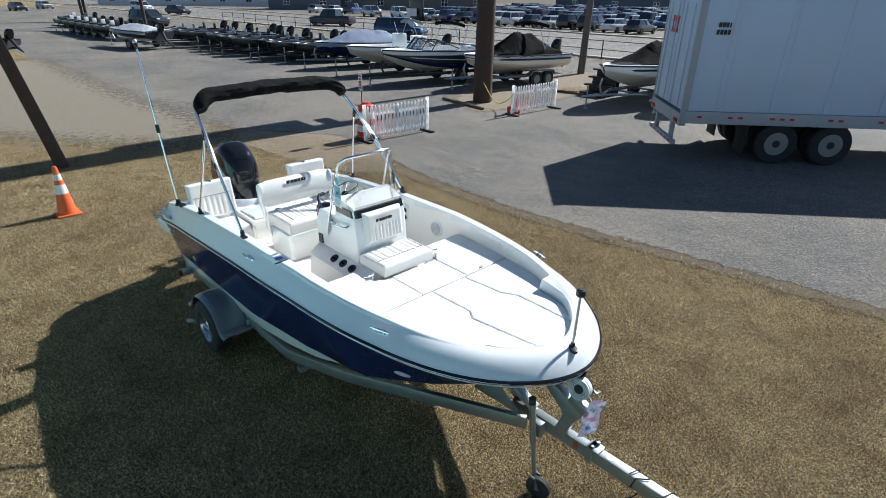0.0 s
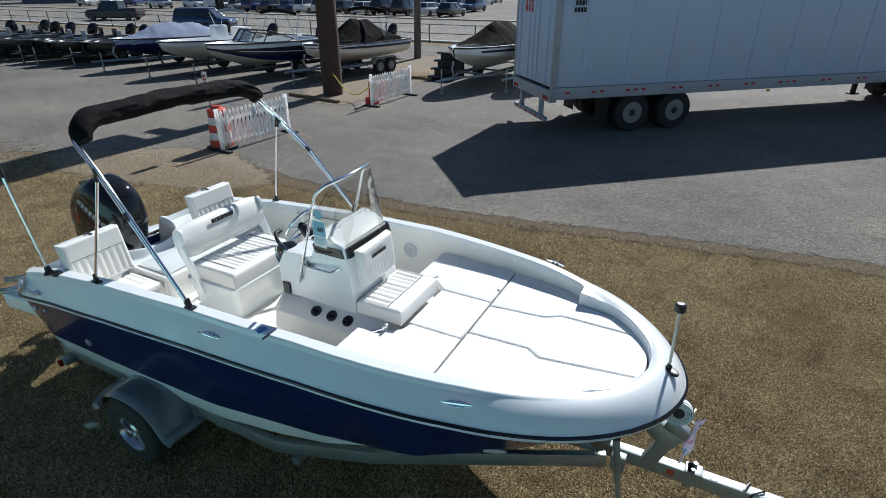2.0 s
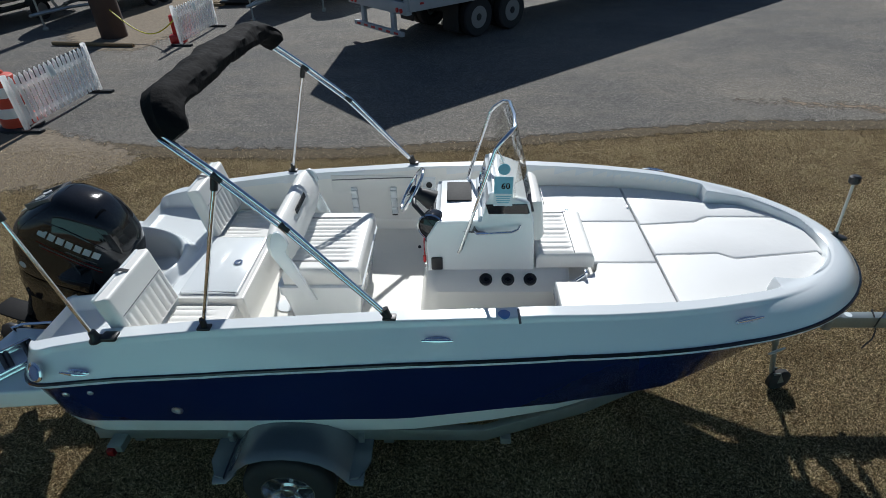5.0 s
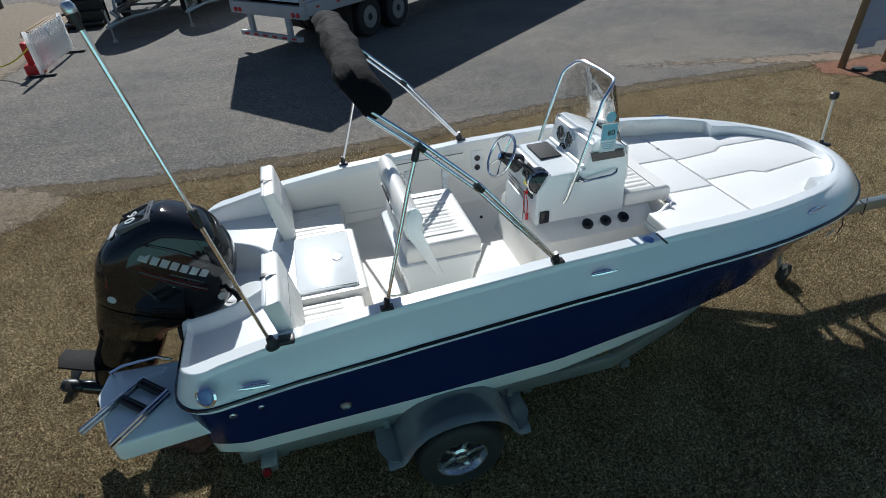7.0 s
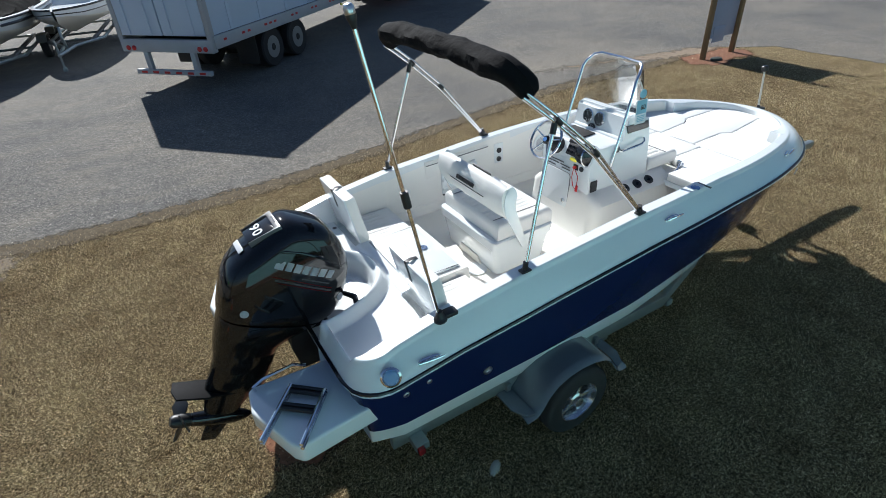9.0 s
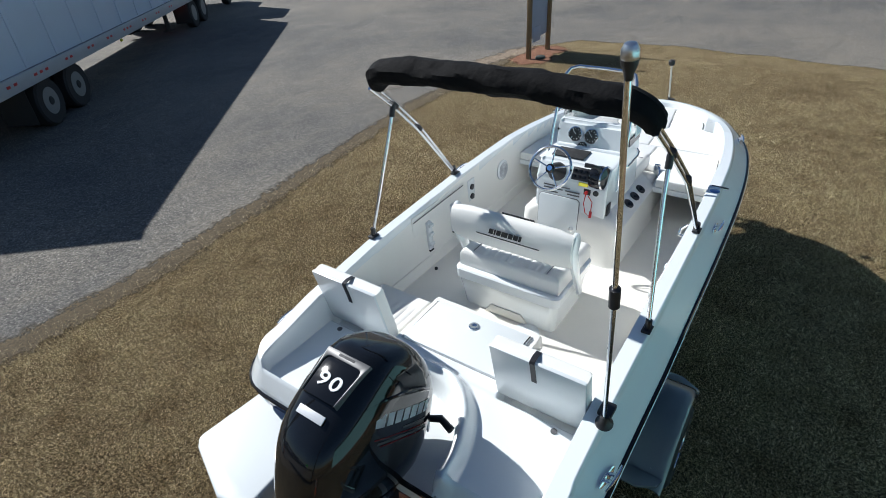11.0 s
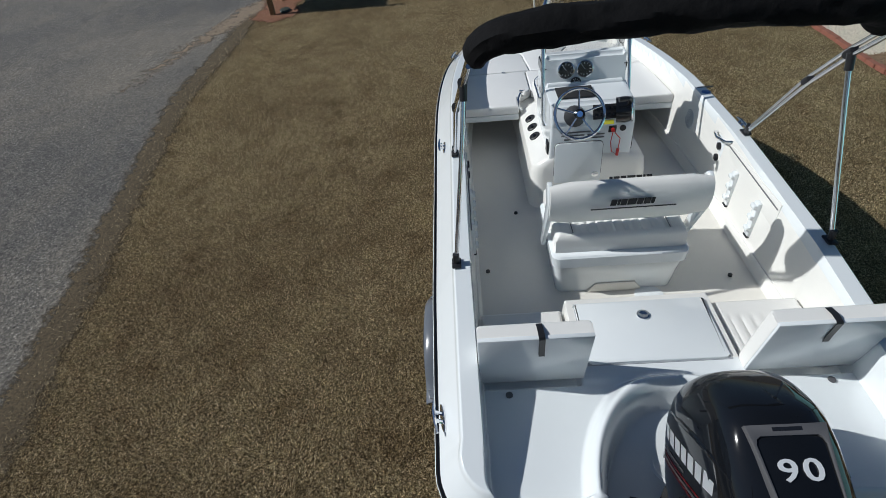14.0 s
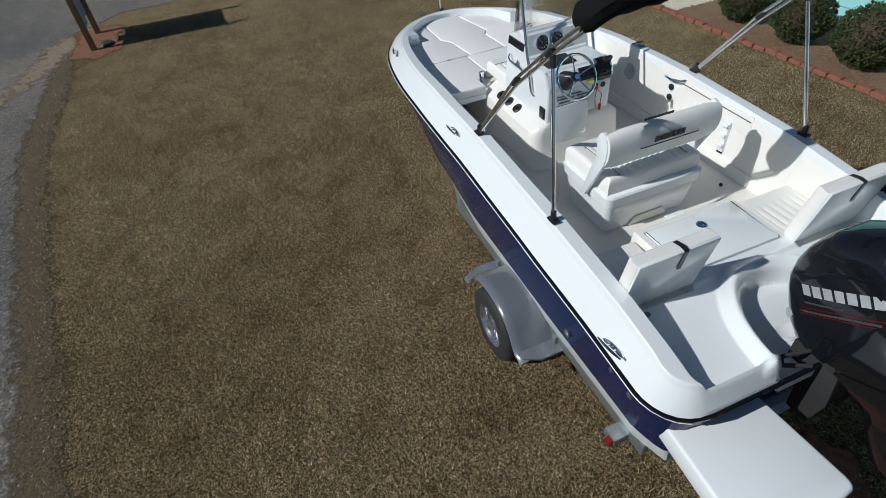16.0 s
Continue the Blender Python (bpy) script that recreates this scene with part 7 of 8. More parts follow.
def barrel(x, y, h=0.95):
    b = thing("traffic_barrel", (x, y, 0), "orange traffic barrel with white bands and a black base", "traffic barrel", "traffic barrels")
    bm = BM()
    lathe(bm, [(0.36, 0), (0.36, 0.05), (0.29, 0.06), (0.28, 0.07)], axis((x, y, 0), (0, 0, 1)), 20)
    part("base", bm, M["rubber"], b)
    z = 0.06
    for k, col in enumerate(("barrel_red", "band", "barrel_red", "band", "barrel_red")):
        bm = BM()
        r0 = 0.275 - 0.016 * k
        lathe(bm, [(r0, z), (r0, z + 0.16), (r0 - 0.012, z + 0.172)], axis((x, y, 0), (0, 0, 1)), 24)
        part("band", bm, M[col], b)
        z += 0.172
    bm = BM()
    lathe(bm, [(0.19, z), (0.10, z + 0.03), (0.09, z + 0.07)], axis((x, y, 0), (0, 0, 1)), 20)
    part("top", bm, M["barrel_red"], b)
    return b


barrel(-5.18, 5.80)
bs = thing("barrel_sign", (-5.25, 5.70, 0), "narrow white sign with red print on a thin post", "sign")
bm = BM()
tube(bm, [(-5.25, 5.72, 0), (-5.25, 5.72, 1.72)], 0.012, 6)
part("post", bm, M["dirty_steel"], bs)
bm = BM()
box(bm, (-5.25, 5.70, 1.52), (0.16, 0.01, 0.46), 0.004, m=Matrix.Identity(4))
panel = part("panel", bm, M["white_paint"], bs)
for k in range(5):
    bm = BM()
    box(bm, (-5.25, 5.693, 1.36 + 0.075 * k), (0.11 - 0.02 * (k % 2), 0.004, 0.045))
    part("print_bar", bm, M["red"], panel, smooth=False)
bm = BM()
box(bm, (-4.84, 11.62, 0.12), (0.34, 0.34, 0.24), 0.04)
box(bm, (-4.85, 11.64, 0.46), (0.15, 0.22, 0.52), 0.05)
solo("water_barrier", bm, M["red"], (-4.82, 11.3, 0), "red plastic weight behind the picket fence", "barrier")

cone = thing("traffic_cone", (-4.10, -1.52, 0), "orange traffic cone with two white collars on the lawn", "traffic cone")
bm = BM()
box(bm, (-4.10, -1.52, 0.02), (0.37, 0.37, 0.04), 0.012)
part("base", bm, M["orange"], cone)
zz = [0.04, 0.40, 0.56, 0.64, 0.74, 0.88]
rr = [0.150, 0.098, 0.075, 0.064, 0.050, 0.030]
for k, col in enumerate(("orange", "band", "orange", "band", "orange")):
    bm = BM()
    lathe(bm, [(rr[k] + (0.002 if col == "band" else 0), zz[k]), (rr[k + 1] + (0.002 if col == "band" else 0), zz[k + 1])], axis((-4.10, -1.52, 0), (-0.02, 0, 1)), 24)
    part("collar" if col == "band" else "cone_shell", bm, M[col], cone)

sign = thing("yard_sign", (11.95, 4.95, 0), "back of a sign board on two wooden posts in red clay", "sign")
for x in (11.42, 12.50):
    bm = BM()
    box(bm, (x, 4.95, 1.10), (0.10, 0.10, 2.30), 0.008)
    part("post", bm, M["post_wood"], sign, "yellowish wooden post")
bm = BM()
box(bm, (11.95, 4.98, 1.22), (0.98, 0.02, 1.55), 0.004)
part("board", bm, M["sign_back"], sign, "blue-grey back of the sign board")
bm = BM()
box(bm, (11.86, 4.962, 0.52), (0.42, 0.012, 0.35), 0.003)
part("lower_panel", bm, M["sign_back"], sign)
bm = BM()
lathe(bm, [(0.11, 0.0), (0.13, 0.02), (0.11, 0.05), (0.04, 0.06)], axis((11.6, 4.72, 0.01), (0, 0, 1)) @ Matrix.Diagonal((1.3, 0.9, 1, 1)), 18)
solo("valve_cover", bm, M["jon_green"], (11.6, 4.72, 0), "green valve box lid in the clay", "valve box")

# loose things on the ground
bm = BM()
lathe(bm, [(0.062, 0.0), (0.058, 0.018), (0.034, 0.032), (0.008, 0.036)], Matrix.Translation((0.86, -1.21, 0)) @ Matrix.Rotation(0.6, 4, "Z") @ Matrix.Diagonal((1.2, 0.6, 1, 1)), 7)
solo("stone", bm, M["concrete"], (0.86, -1.21, 0), "pale flat stone on the grass", "stone")
bm = BM()
tube(bm, [(-8.3, 11.6, 0.06), (-6.3, 11.3, 0.06), (-5.9, 11.25, 0.05)], 0.05, 8)
solo("timber", bm, M["post_wood"], (-7, 11.4, 0), "weathered timber lying at the foot of the pole", "timber")
bm = BM()
tube(bm, [Vector((-6.8, 12.2, 0.75)).lerp(Vector((-4.6, 11.3, 0.7)), t) - Vector((0, 0, 0.5 * math.sin(math.pi * t))) for t in np.linspace(0, 1, 14)], 0.016, 6)
solo("rope", bm, M["yellow"], (-5.7, 11.7, 0.2), "slack yellow rope from pole to fence", "rope")
pallet = thing("pallet", (-6.1, 17.6, 0), "low wooden pallet on the dirt", "pallet")
for k in range(7):
    bm = BM()
    box(bm, (-6.6 + 0.33 * k * 0.45, 17.6 + 0.28 * k * 0.2, 0.105), (0.12, 2.6, 0.03), 0.004)
    part("slat", bm, M["post_wood"], pallet)
for y in (16.6, 17.7, 18.7):
    bm = BM()
    box(bm, (-6.1, y, 0.05), (1.3, 0.09, 0.08), 0.004)
    part("runner", bm, M["post_wood"], pallet)
steps = thing("boarding_steps", (-4.9, 17.0, 0), "stack of black boarding steps beside a boat", "steps")
for k in range(4):
    bm = BM()
    box(bm, (-5.0 + 0.0 * k, 16.7 + 0.28 * k, 0.14 + 0.27 * k), (1.1, 0.34, 0.06), 0.01)
    box(bm, (-5.0, 16.86 + 0.28 * k, 0.07 + 0.135 * k), (1.06, 0.05, 0.14 + 0.27 * k), 0.005)
    part("step", bm, M["black"], steps)
# wire fence along the street
wf = thing("wire_fence", (-20, 29.2, 0), "low grey pipe fence along the street", "fence")
for k in range(26):
    bm = BM()
    x = -70 + 3.2 * k
    tube(bm, [(x, 29.2, 0), (x, 29.2, 1.15)], 0.035, 6)
    part("post", bm, M["dirty_steel"], wf)
for z in (0.6, 1.12):
    bm = BM()
    tube(bm, [(-70, 29.2, z), (10, 29.2, z)], 0.022, 6)
    part("rail", bm, M["dirty_steel"], wf)


# ---- boats in the lot ----
def simple_trailer(L, mat="galv", wheels=1):
    """A boat trailer with its tongue at x = 0 and the boat's stern at x = L."""
    t = new("boat_trailer")
    ORG[t.name] = Matrix.Identity(4)
    tagged(t, "boat trailer with a dark frame parked in the lot", "boat trailer", "lot trailers")
    for s in (1, -1):
        bm = BM()
        chain = [(0.0, 0, 0.50), (1.4, s * 0.15, 0.48), (2.6, s * 0.75, 0.45), (L - 0.1, s * 0.78, 0.45)]
        for a, b in zip(chain, chain[1:]):
            tube(bm, [a, b], 0.045, 6)
        part("side_rail", bm, M[mat], t)
        for k in range(wheels):
            bt, br = BM(), BM()
            wheel_set(bt, br, (L * 0.68 + 0.72 * k, s * 0.98, 0.32), (0, s, 0), 0.32, 0.2)
            w = part("wheel", bt, M["rubber"], t)
            part("rim", br, M["cast_rim"], w)
        bm = BM()
        xa, xb = L * 0.68 - 0.42, L * 0.68 + 0.42 + 0.72 * (wheels - 1)
        o = [(xa, 0.5), (xa + 0.15, 0.68), (xb - 0.15, 0.68), (xb, 0.5), (xb - 0.03, 0.48), (xb - 0.17, 0.65), (xa + 0.17, 0.65), (xa + 0.03, 0.48)]
        prism(bm, o, -0.13, 0.13, m=Matrix(((1, 0, 0, 0), (0, 0, 1, s * 0.98), (0, 1, 0, 0), (0, 0, 0, 1))))
        part("fender", bm, M[mat], t)
    bm = BM()
    tube(bm, [(0.45, 0.1, 0.85), (0.45, 0.1, 0.08)], 0.03, 8)
    box(bm, (0.45, 0.1, 0.05), (0.14, 0.1, 0.1), 0.02)
    part("jack", bm, M["galv"], t)
    bm = BM()
    tube(bm, [(1.1, 0, 0.5), (0.95, 0, 0.8), (1.05, 0, 1.05)], 0.04, 6)
    part("winch_post", bm, M[mat], t)
    for x in (2.8, L * 0.6, L - 0.3):
        bm = BM()
        tube(bm, [(x, -0.78, 0.42), (x, 0.78, 0.42)], 0.035, 6)
        part("cross_member", bm, M[mat], t)
    for s in (1, -1):
        bm = BM()
        box(bm, (L * 0.62, s * 0.5, 0.47), (L * 0.6, 0.1, 0.07), 0.01)
        part("bunk", bm, M["seam"], t)
    return t


def lot_hull(name, L, beam, zk, zc, zs, label, cols, jon=False, group="boats in the lot"):
    """A boat with its bow at x = 1.05 and stern at x = L; zk, zc, zs: keel, chine and sheer heights."""
    b = new(name)
    ORG[b.name] = Matrix.Identity(4)
    tagged(b, label, "boat", group)
    x0 = 1.0
    rings_lo, rings_up, deckr = [], [], []
    bm = BM()
    N = 24
    rows = []
    for k in range(N + 1):
        t = (k / N) ** 1.35
        u = 1 - t
        wide = beam / 2 * (1 - u ** (5.0 if jon else 2.6)) ** 0.6
        wide = max(wide, 0.03 if not jon else 0.45 * beam / 2)
        kz = zk + (zs - 0.25 - zk) * max(0.0, (u - 0.55) / 0.45) ** 2.0
        cz = zc + (zs - 0.12 - zc) * max(0.0, (u - 0.35) / 0.65) ** 2.0
        sz = zs + (0.10 if not jon else 0.14) * u ** 2
        cap = sz - min(0.15, 0.45 * (sz - cz))
        low = 0.62 * cz + 0.38 * cap
        half = [(0.0, kz), (wide * (0.80 if not jon else 0.92), cz), (wide * 0.85, cz + 0.03), (wide * 0.93, low), (wide * 0.98, cap - 0.03), (wide * 1.0, cap), (wide * 0.97, sz)]
        x = x0 + (L - x0) * t
        rake = lambda z: x + (0.40 * max(0.0, (u - 0.5) / 0.5) ** 2 * (sz - z) / max(0.1, sz - zk) if not jon else 0.0)
        rows.append([bm.verts.new((rake(z), -y, z)) for y, z in half[::-1]] + [bm.verts.new((rake(z), y, z)) for y, z in half[1:]])
    nn = len(rows[0])
    for q, w in zip(rows, rows[1:]):
        for j in range(nn - 1):
            f = bm.faces.new((q[j], q[j + 1], w[j + 1], w[j]))
            f.material_index = (3, 4, 0, 1, 2, 2)[min(j, nn - 2 - j)]
    bm.faces.new(rows[-1]).material_index = 1
    part("hull", bm, [M[c] for c in (cols + [cols[3], "black"])[:5]] if len(cols) == 4 else [M[c] for c in cols], b)
    bm = BM()
    dr = []
    for k in range(N + 1):
        t = k / N
        u = 1 - t
        wide = max(beam / 2 * (1 - u ** (5.0 if jon else 2.6)) ** 0.6, 0.03 if not jon else 0.45 * beam / 2)
        sz = zs + (0.10 if not jon else 0.14) * u ** 2
        x = x0 + (L - x0) * t
        dep = 0.30 if 0.22 < t < 0.93 else 0.03
        g = min(0.16, wide * 0.5)
        dr.append([bm.verts.new(p) for p in ((x, -wide, sz), (x, -(wide - g * 0.6), sz + 0.03), (x, -(wide - g), sz - dep), (x, (wide - g), sz - dep), (x, (wide - g * 0.6), sz + 0.03), (x, wide, sz))])
    for q, w in zip(dr, dr[1:]):
        for j in range(5):
            bm.faces.new((q[j], q[j + 1], w[j + 1], w[j]))
    bm.faces.new(dr[-1])
    part("deck", bm, M[cols[3]], b)
    bm = BM()
    tube(bm, [(x0 + (L - x0) * k / N, -max(beam / 2 * (1 - (1 - k / N) ** (5.0 if jon else 2.6)) ** 0.6, 0.03 if not jon else 0.45 * beam / 2) - 0.01, zs + (0.10 if not jon else 0.14) * (1 - k / N) ** 2) for k in range(N + 1)], 0.03, 6)
    tube(bm, [(x0 + (L - x0) * k / N, max(beam / 2 * (1 - (1 - k / N) ** (5.0 if jon else 2.6)) ** 0.6, 0.03 if not jon else 0.45 * beam / 2) + 0.01, zs + (0.10 if not jon else 0.14) * (1 - k / N) ** 2) for k in range(N + 1)], 0.03, 6)
    part("rub_rail", bm, M["black"] if not jon else M["galv"], b)
    return b


def lot_motor(b, L, zs, tilt=True, mat="gloss_black"):
    bm = BM()
    c = Vector((L + 0.18, 0, zs + 0.30))
    rings = []
    for s, f0, f1, hw in ((-0.25, -0.2, 0.22, 0.12), (-0.18, -0.26, 0.27, 0.17), (0.05, -0.27, 0.29, 0.19), (0.22, -0.20, 0.24, 0.16), (0.30, -0.08, 0.12, 0.08)):
        rings.append([c + Vector((0.3 * s * (1 if tilt else 0), 0, s)) + Vector(((f0 + f1) / 2 + (f1 - f0) / 2 * math.cos(a), hw * math.sin(a), 0)) for a in np.linspace(0, 2 * math.pi, 14, endpoint=False)])
    loft(bm, rings)
    m = part("outboard", bm, M[mat], b, "black outboard cowl")
    bm = BM()
    tube(bm, [c + Vector((0.0, 0, -0.2)), c + Vector((0.35 if tilt else 0.05, 0, -0.75)), c + Vector((0.6 if tilt else 0.1, 0, -0.95))], [0.11, 0.07, 0.05], 8)
    part("outboard_leg", bm, M["black"], m)


def cover_mesh(b, L, beam, zs, x0, x1, top, mat, label):
    """A tarpaulin draped over a boat from x0 to x1, peaked along the middle."""
    bm = BM()
    nu, nv = 36, 21
    g = []
    for i in range(nu):
        t = i / (nu - 1)
        x = x0 + (x1 - x0) * t
        u = 1 - (x - 1.0) / (L - 1.0)
        wide = max(beam / 2 * (1 - max(0.0, u) ** 2.6) ** 0.6, 0.05) + 0.03
        peak = top * lerp([0, 0.12, 0.35, 0.45, 0.75, 0.92, 1], [0.06, 0.18, 0.86, 1.0, 0.92, 0.42, 0.12], t)
        row = []
        for j in range(nv):
            s = -1 + 2 * j / (nv - 1)
            z = zs + 0.06 + peak * (1 - abs(s) ** 1.15) - (0.16 if abs(s) > 0.95 else 0)
            z += 0.05 * noise.noise(Vector((x * 3.2, s * 1.2, 0.7))) + 0.03 * noise.noise(Vector((x * 7.0, s * 2.0, 4.7)))
            row.append(bm.verts.new((x, s * wide, z)))
        g.append(row)
    for i in range(nu - 1):
        for j in range(nv - 1):
            bm.faces.new((g[i][j], g[i + 1][j], g[i + 1][j + 1], g[i][j + 1]))
    bmesh.ops.solidify(bm, geom=bm.faces[:], thickness=0.02)
    part("cover", bm, M[mat], b, label)


def small_bimini(b, x, beam, z, mat):
    for s in (1, -1):
        for dx in (-0.35, 0.35):
            bm = BM()
            tube(bm, [(x, s * beam * 0.45, z), (x + dx, s * beam * 0.42, z + 0.95)], 0.015, 6)
            part("bow_tube", bm, M["alu"], b)
    bm = BM()
    tube(bm, [(x + 0.1, y, z + 0.95 + 0.10 * (1 - (y / (beam * 0.45)) ** 2)) for y in np.linspace(-beam * 0.45, beam * 0.45, 12)], 0.07, 10)
    part("canopy_boot", bm, M[mat], b, "folded dark canopy")


ROW_A = radians(80)


def park(b, x, y, a=ROW_A):
    b.matrix_basis = Matrix.Translation((x, y, 0)) @ Matrix.Rotation(a, 4, "Z")
    return b


# dark bowrider
b1 = lot_hull("bowrider", 6.6, 2.4, 0.50, 0.64, 1.38, "dark bowrider with a raised windshield on its trailer", ["jon_dark", "navy", "cream", "gel", "gel"])
bm = BM()
lo = [(2.9, -0.95, 1.44), (2.6, -0.6, 1.46), (2.45, 0.0, 1.47), (2.6, 0.6, 1.46), (2.9, 0.95, 1.44), (4.0, 1.05, 1.42)]
lo = [(4.0, -1.05, 1.42)] + lo
hi = [(x + 0.38, y * 0.92, z + (0.42 if k not in (0, 6) else 0.06)) for k, (x, y, z) in enumerate(lo)]
q = [bm.verts.new(p) for p in lo]
w = [bm.verts.new(p) for p in hi]
for k in range(6):
    bm.faces.new((q[k], q[k + 1], w[k + 1], w[k]))
bmesh.ops.solidify(bm, geom=bm.faces[:], thickness=0.01)
part("windshield", bm, M["glass"], b1, "tinted clear windshield in a dark frame")
bm = BM()
tube(bm, hi, 0.025, 6)
tube(bm, lo, 0.022, 6)
for a, b_ in zip(lo, hi):
    tube(bm, [a, b_], 0.022, 6)
part("windshield_frame", bm, M["black"], b1, "black windshield frame")
small_bimini(b1, 4.4, 2.4, 1.45, "canvas")
lot_motor(b1, 6.6, 1.30)
bm = BM()
tube(bm, [(1.3 + (6.55 - 1.3) * t, -(0.06 + 1.145 * (1 - (1 - t) ** 2.6) ** 0.6), 0.98 + 0.28 * (1 - t) ** 2) for t in np.linspace(0, 1, 16)], 0.02, 6)
part("pinstripe", bm, M["gel"], b1)
park(b1, -12.4, 10.75, radians(82))
park(simple_trailer(6.6, "dirty_steel"), -12.4, 10.75, radians(82))
# white deck boat under a black cover
b2 = lot_hull("deck_boat", 6.2, 2.4, 0.55, 0.80, 1.30, "white deck boat under a black mooring cover", ["gel", "cream", "cream", "gel", "lettering"])
cover_mesh(b2, 6.2, 2.3, 1.36, 2.2, 5.6, 0.75, "canvas", "black mooring cover")
bm = BM()
for s in (1, -1):
    tube(bm, [(1.4 + (6.1 - 1.4) * t, s * (0.12 + 1.09 * (1 - (1 - t) ** 2.6) ** 0.6), 1.14 + 0.10 * (1 - t) ** 2) for t in np.linspace(0, 1, 16)], 0.045, 6)
part("stripe", bm, M["lettering"], b2, "black side stripe")
small_bimini(b2, 4.6, 2.3, 1.5, "canvas")
lot_motor(b2, 6.2, 1.25)
park(b2, -9.6, 12.9, radians(83))
park(simple_trailer(6.2, "galv", 2), -9.6, 12.9, radians(83))
# white boat nearer the lorry
b3 = lot_hull("deck_boat", 6.6, 2.4, 0.62, 0.90, 1.38, "white deck boat with a black tented cover", ["gel", "cream", "cream", "gel", "gel"])
cover_mesh(b3, 6.6, 2.2, 1.42, 2.3, 6.0, 0.70, "canvas", "black tented cover")
bm = BM()
for s in (1, -1):
    tube(bm, [(1.3 + (6.5 - 1.3) * t, s * (0.10 + 1.12 * (1 - (1 - t) ** 2.6) ** 0.6), 1.24 + 0.10 * (1 - t) ** 2) for t in np.linspace(0, 1, 16)], 0.04, 6)
part("stripe", bm, M["lettering"], b3, "black side stripe")
park(b3, -3.55, 13.6, radians(84))
park(simple_trailer(6.6), -3.55, 13.6, radians(84))
b4 = lot_hull("deck_boat", 6.6, 2.4, 0.62, 0.90, 1.38, "white deck boat on a trailer behind the lorry", ["gel", "cream", "cream", "gel", "lettering"])
park(b4, -1.7, 14.9)
park(simple_trailer(6.6), -1.7, 14.9)
# white centre console behind the bowrider
b5 = lot_hull("skiff", 6.4, 2.2, 0.5, 0.75, 1.30, "pale grey centre console skiff on a trailer", ["cream", "cream", "cream", "gel"])
bm = BM()
box(bm, (3.8, 0, 1.52), (0.6, 0.55, 0.75), 0.08)
part("console", bm, M["gel"], b5)
bm = BM()
box(bm, (4.9, 0, 1.5), (0.5, 0.9, 0.5), 0.06)
part("leaning_post", bm, M["vinyl"], b5)
small_bimini(b5, 4.4, 2.2, 1.4, "galv")
lot_motor(b5, 6.4, 1.2)
park(b5, -15.7, 11.2)
park(simple_trailer(6.4, "dirty_steel"), -15.7, 11.2)
# boat in pale shrink wrap
b6 = lot_hull("wrapped_boat", 6.4, 2.3, 0.5, 0.75, 1.25, "navy boat in pale blue shrink wrap", ["navy", "navy", "navy", "gel"])
cover_mesh(b6, 6.4, 2.35, 1.22, 1.05, 6.2, 0.6, "tarp", "pale blue shrink wrap")
lot_motor(b6, 6.4, 1.2)
park(b6, -19.1, 11.5)
park(simple_trailer(6.4, "galv"), -19.1, 11.5)
b7 = lot_hull("wrapped_boat", 6.2, 2.2, 0.5, 0.75, 1.15, "dark bass boat in white shrink wrap", ["jon_dark", "jon_dark", "jon_dark", "gel"])
cover_mesh(b7, 6.2, 2.25, 1.12, 1.05, 6.0, 0.38, "white_tarp", "white shrink wrap")
lot_motor(b7, 6.2, 1.1)
park(b7, -39.9, 7.9, radians(18))
park(simple_trailer(6.2, "galv"), -39.9, 7.9, radians(18))
# rows of low aluminium fishing boats
jon = lot_hull("fishing_boat", 5.6, 1.8, 0.52, 0.60, 0.92, "low dark aluminium fishing boat on a trailer", ["jon_green", "jon_dark", "jon_green", "jon_dark"], True, "fishing boats")
lot_motor(jon, 5.6, 0.95)
for x in (2.6, 4.1):
    bm = BM()
    box(bm, (x, 0.1, 1.08), (0.42, 0.42, 0.10), 0.03)
    box(bm, (x + 0.2, 0.1, 1.26), (0.08, 0.40, 0.34), 0.03)
    part("seat", bm, M["trailer_grey"] if x < 3 else M["black"], jon, "small folding seat")
bm = BM()
tube(bm, [(1.3, 0.1, 1.02), (1.9, 0.25, 1.10), (2.3, 0.3, 1.16)], [0.05, 0.03, 0.06], 8)
part("trolling_motor", bm, M["black"], jon)
jt = simple_trailer(5.6, "dirty_steel")
spots = [(-21.9 - 1.9 * k, 11.9 - 0.12 * k, ROW_A) for k in range(10)]
jig = random.Random(21)
spots = [(x + jig.uniform(-0.35, 0.35), y + jig.uniform(-0.7, 0.5), a + jig.uniform(-0.09, 0.09)) for x, y, a in spots]
spots += [(-47.5 - 2.3 * k, 8.4 - 0.1 * k, radians(28)) for k in range(6)]
spots += [(-38.5, -2.0, radians(40)), (-66.0, 9.5, radians(28)), (-30.0, -2.2, radians(200))]
for k, (x, y, a) in enumerate(spots):
    if k == 0:
        park(jon, x, y, a)
        park(jt, x, y, a)
    else:
        m = Matrix.Translation((x, y, 0)) @ Matrix.Rotation(a, 4, "Z")
        copy_thing(jon, m)
        copy_thing(jt, m)

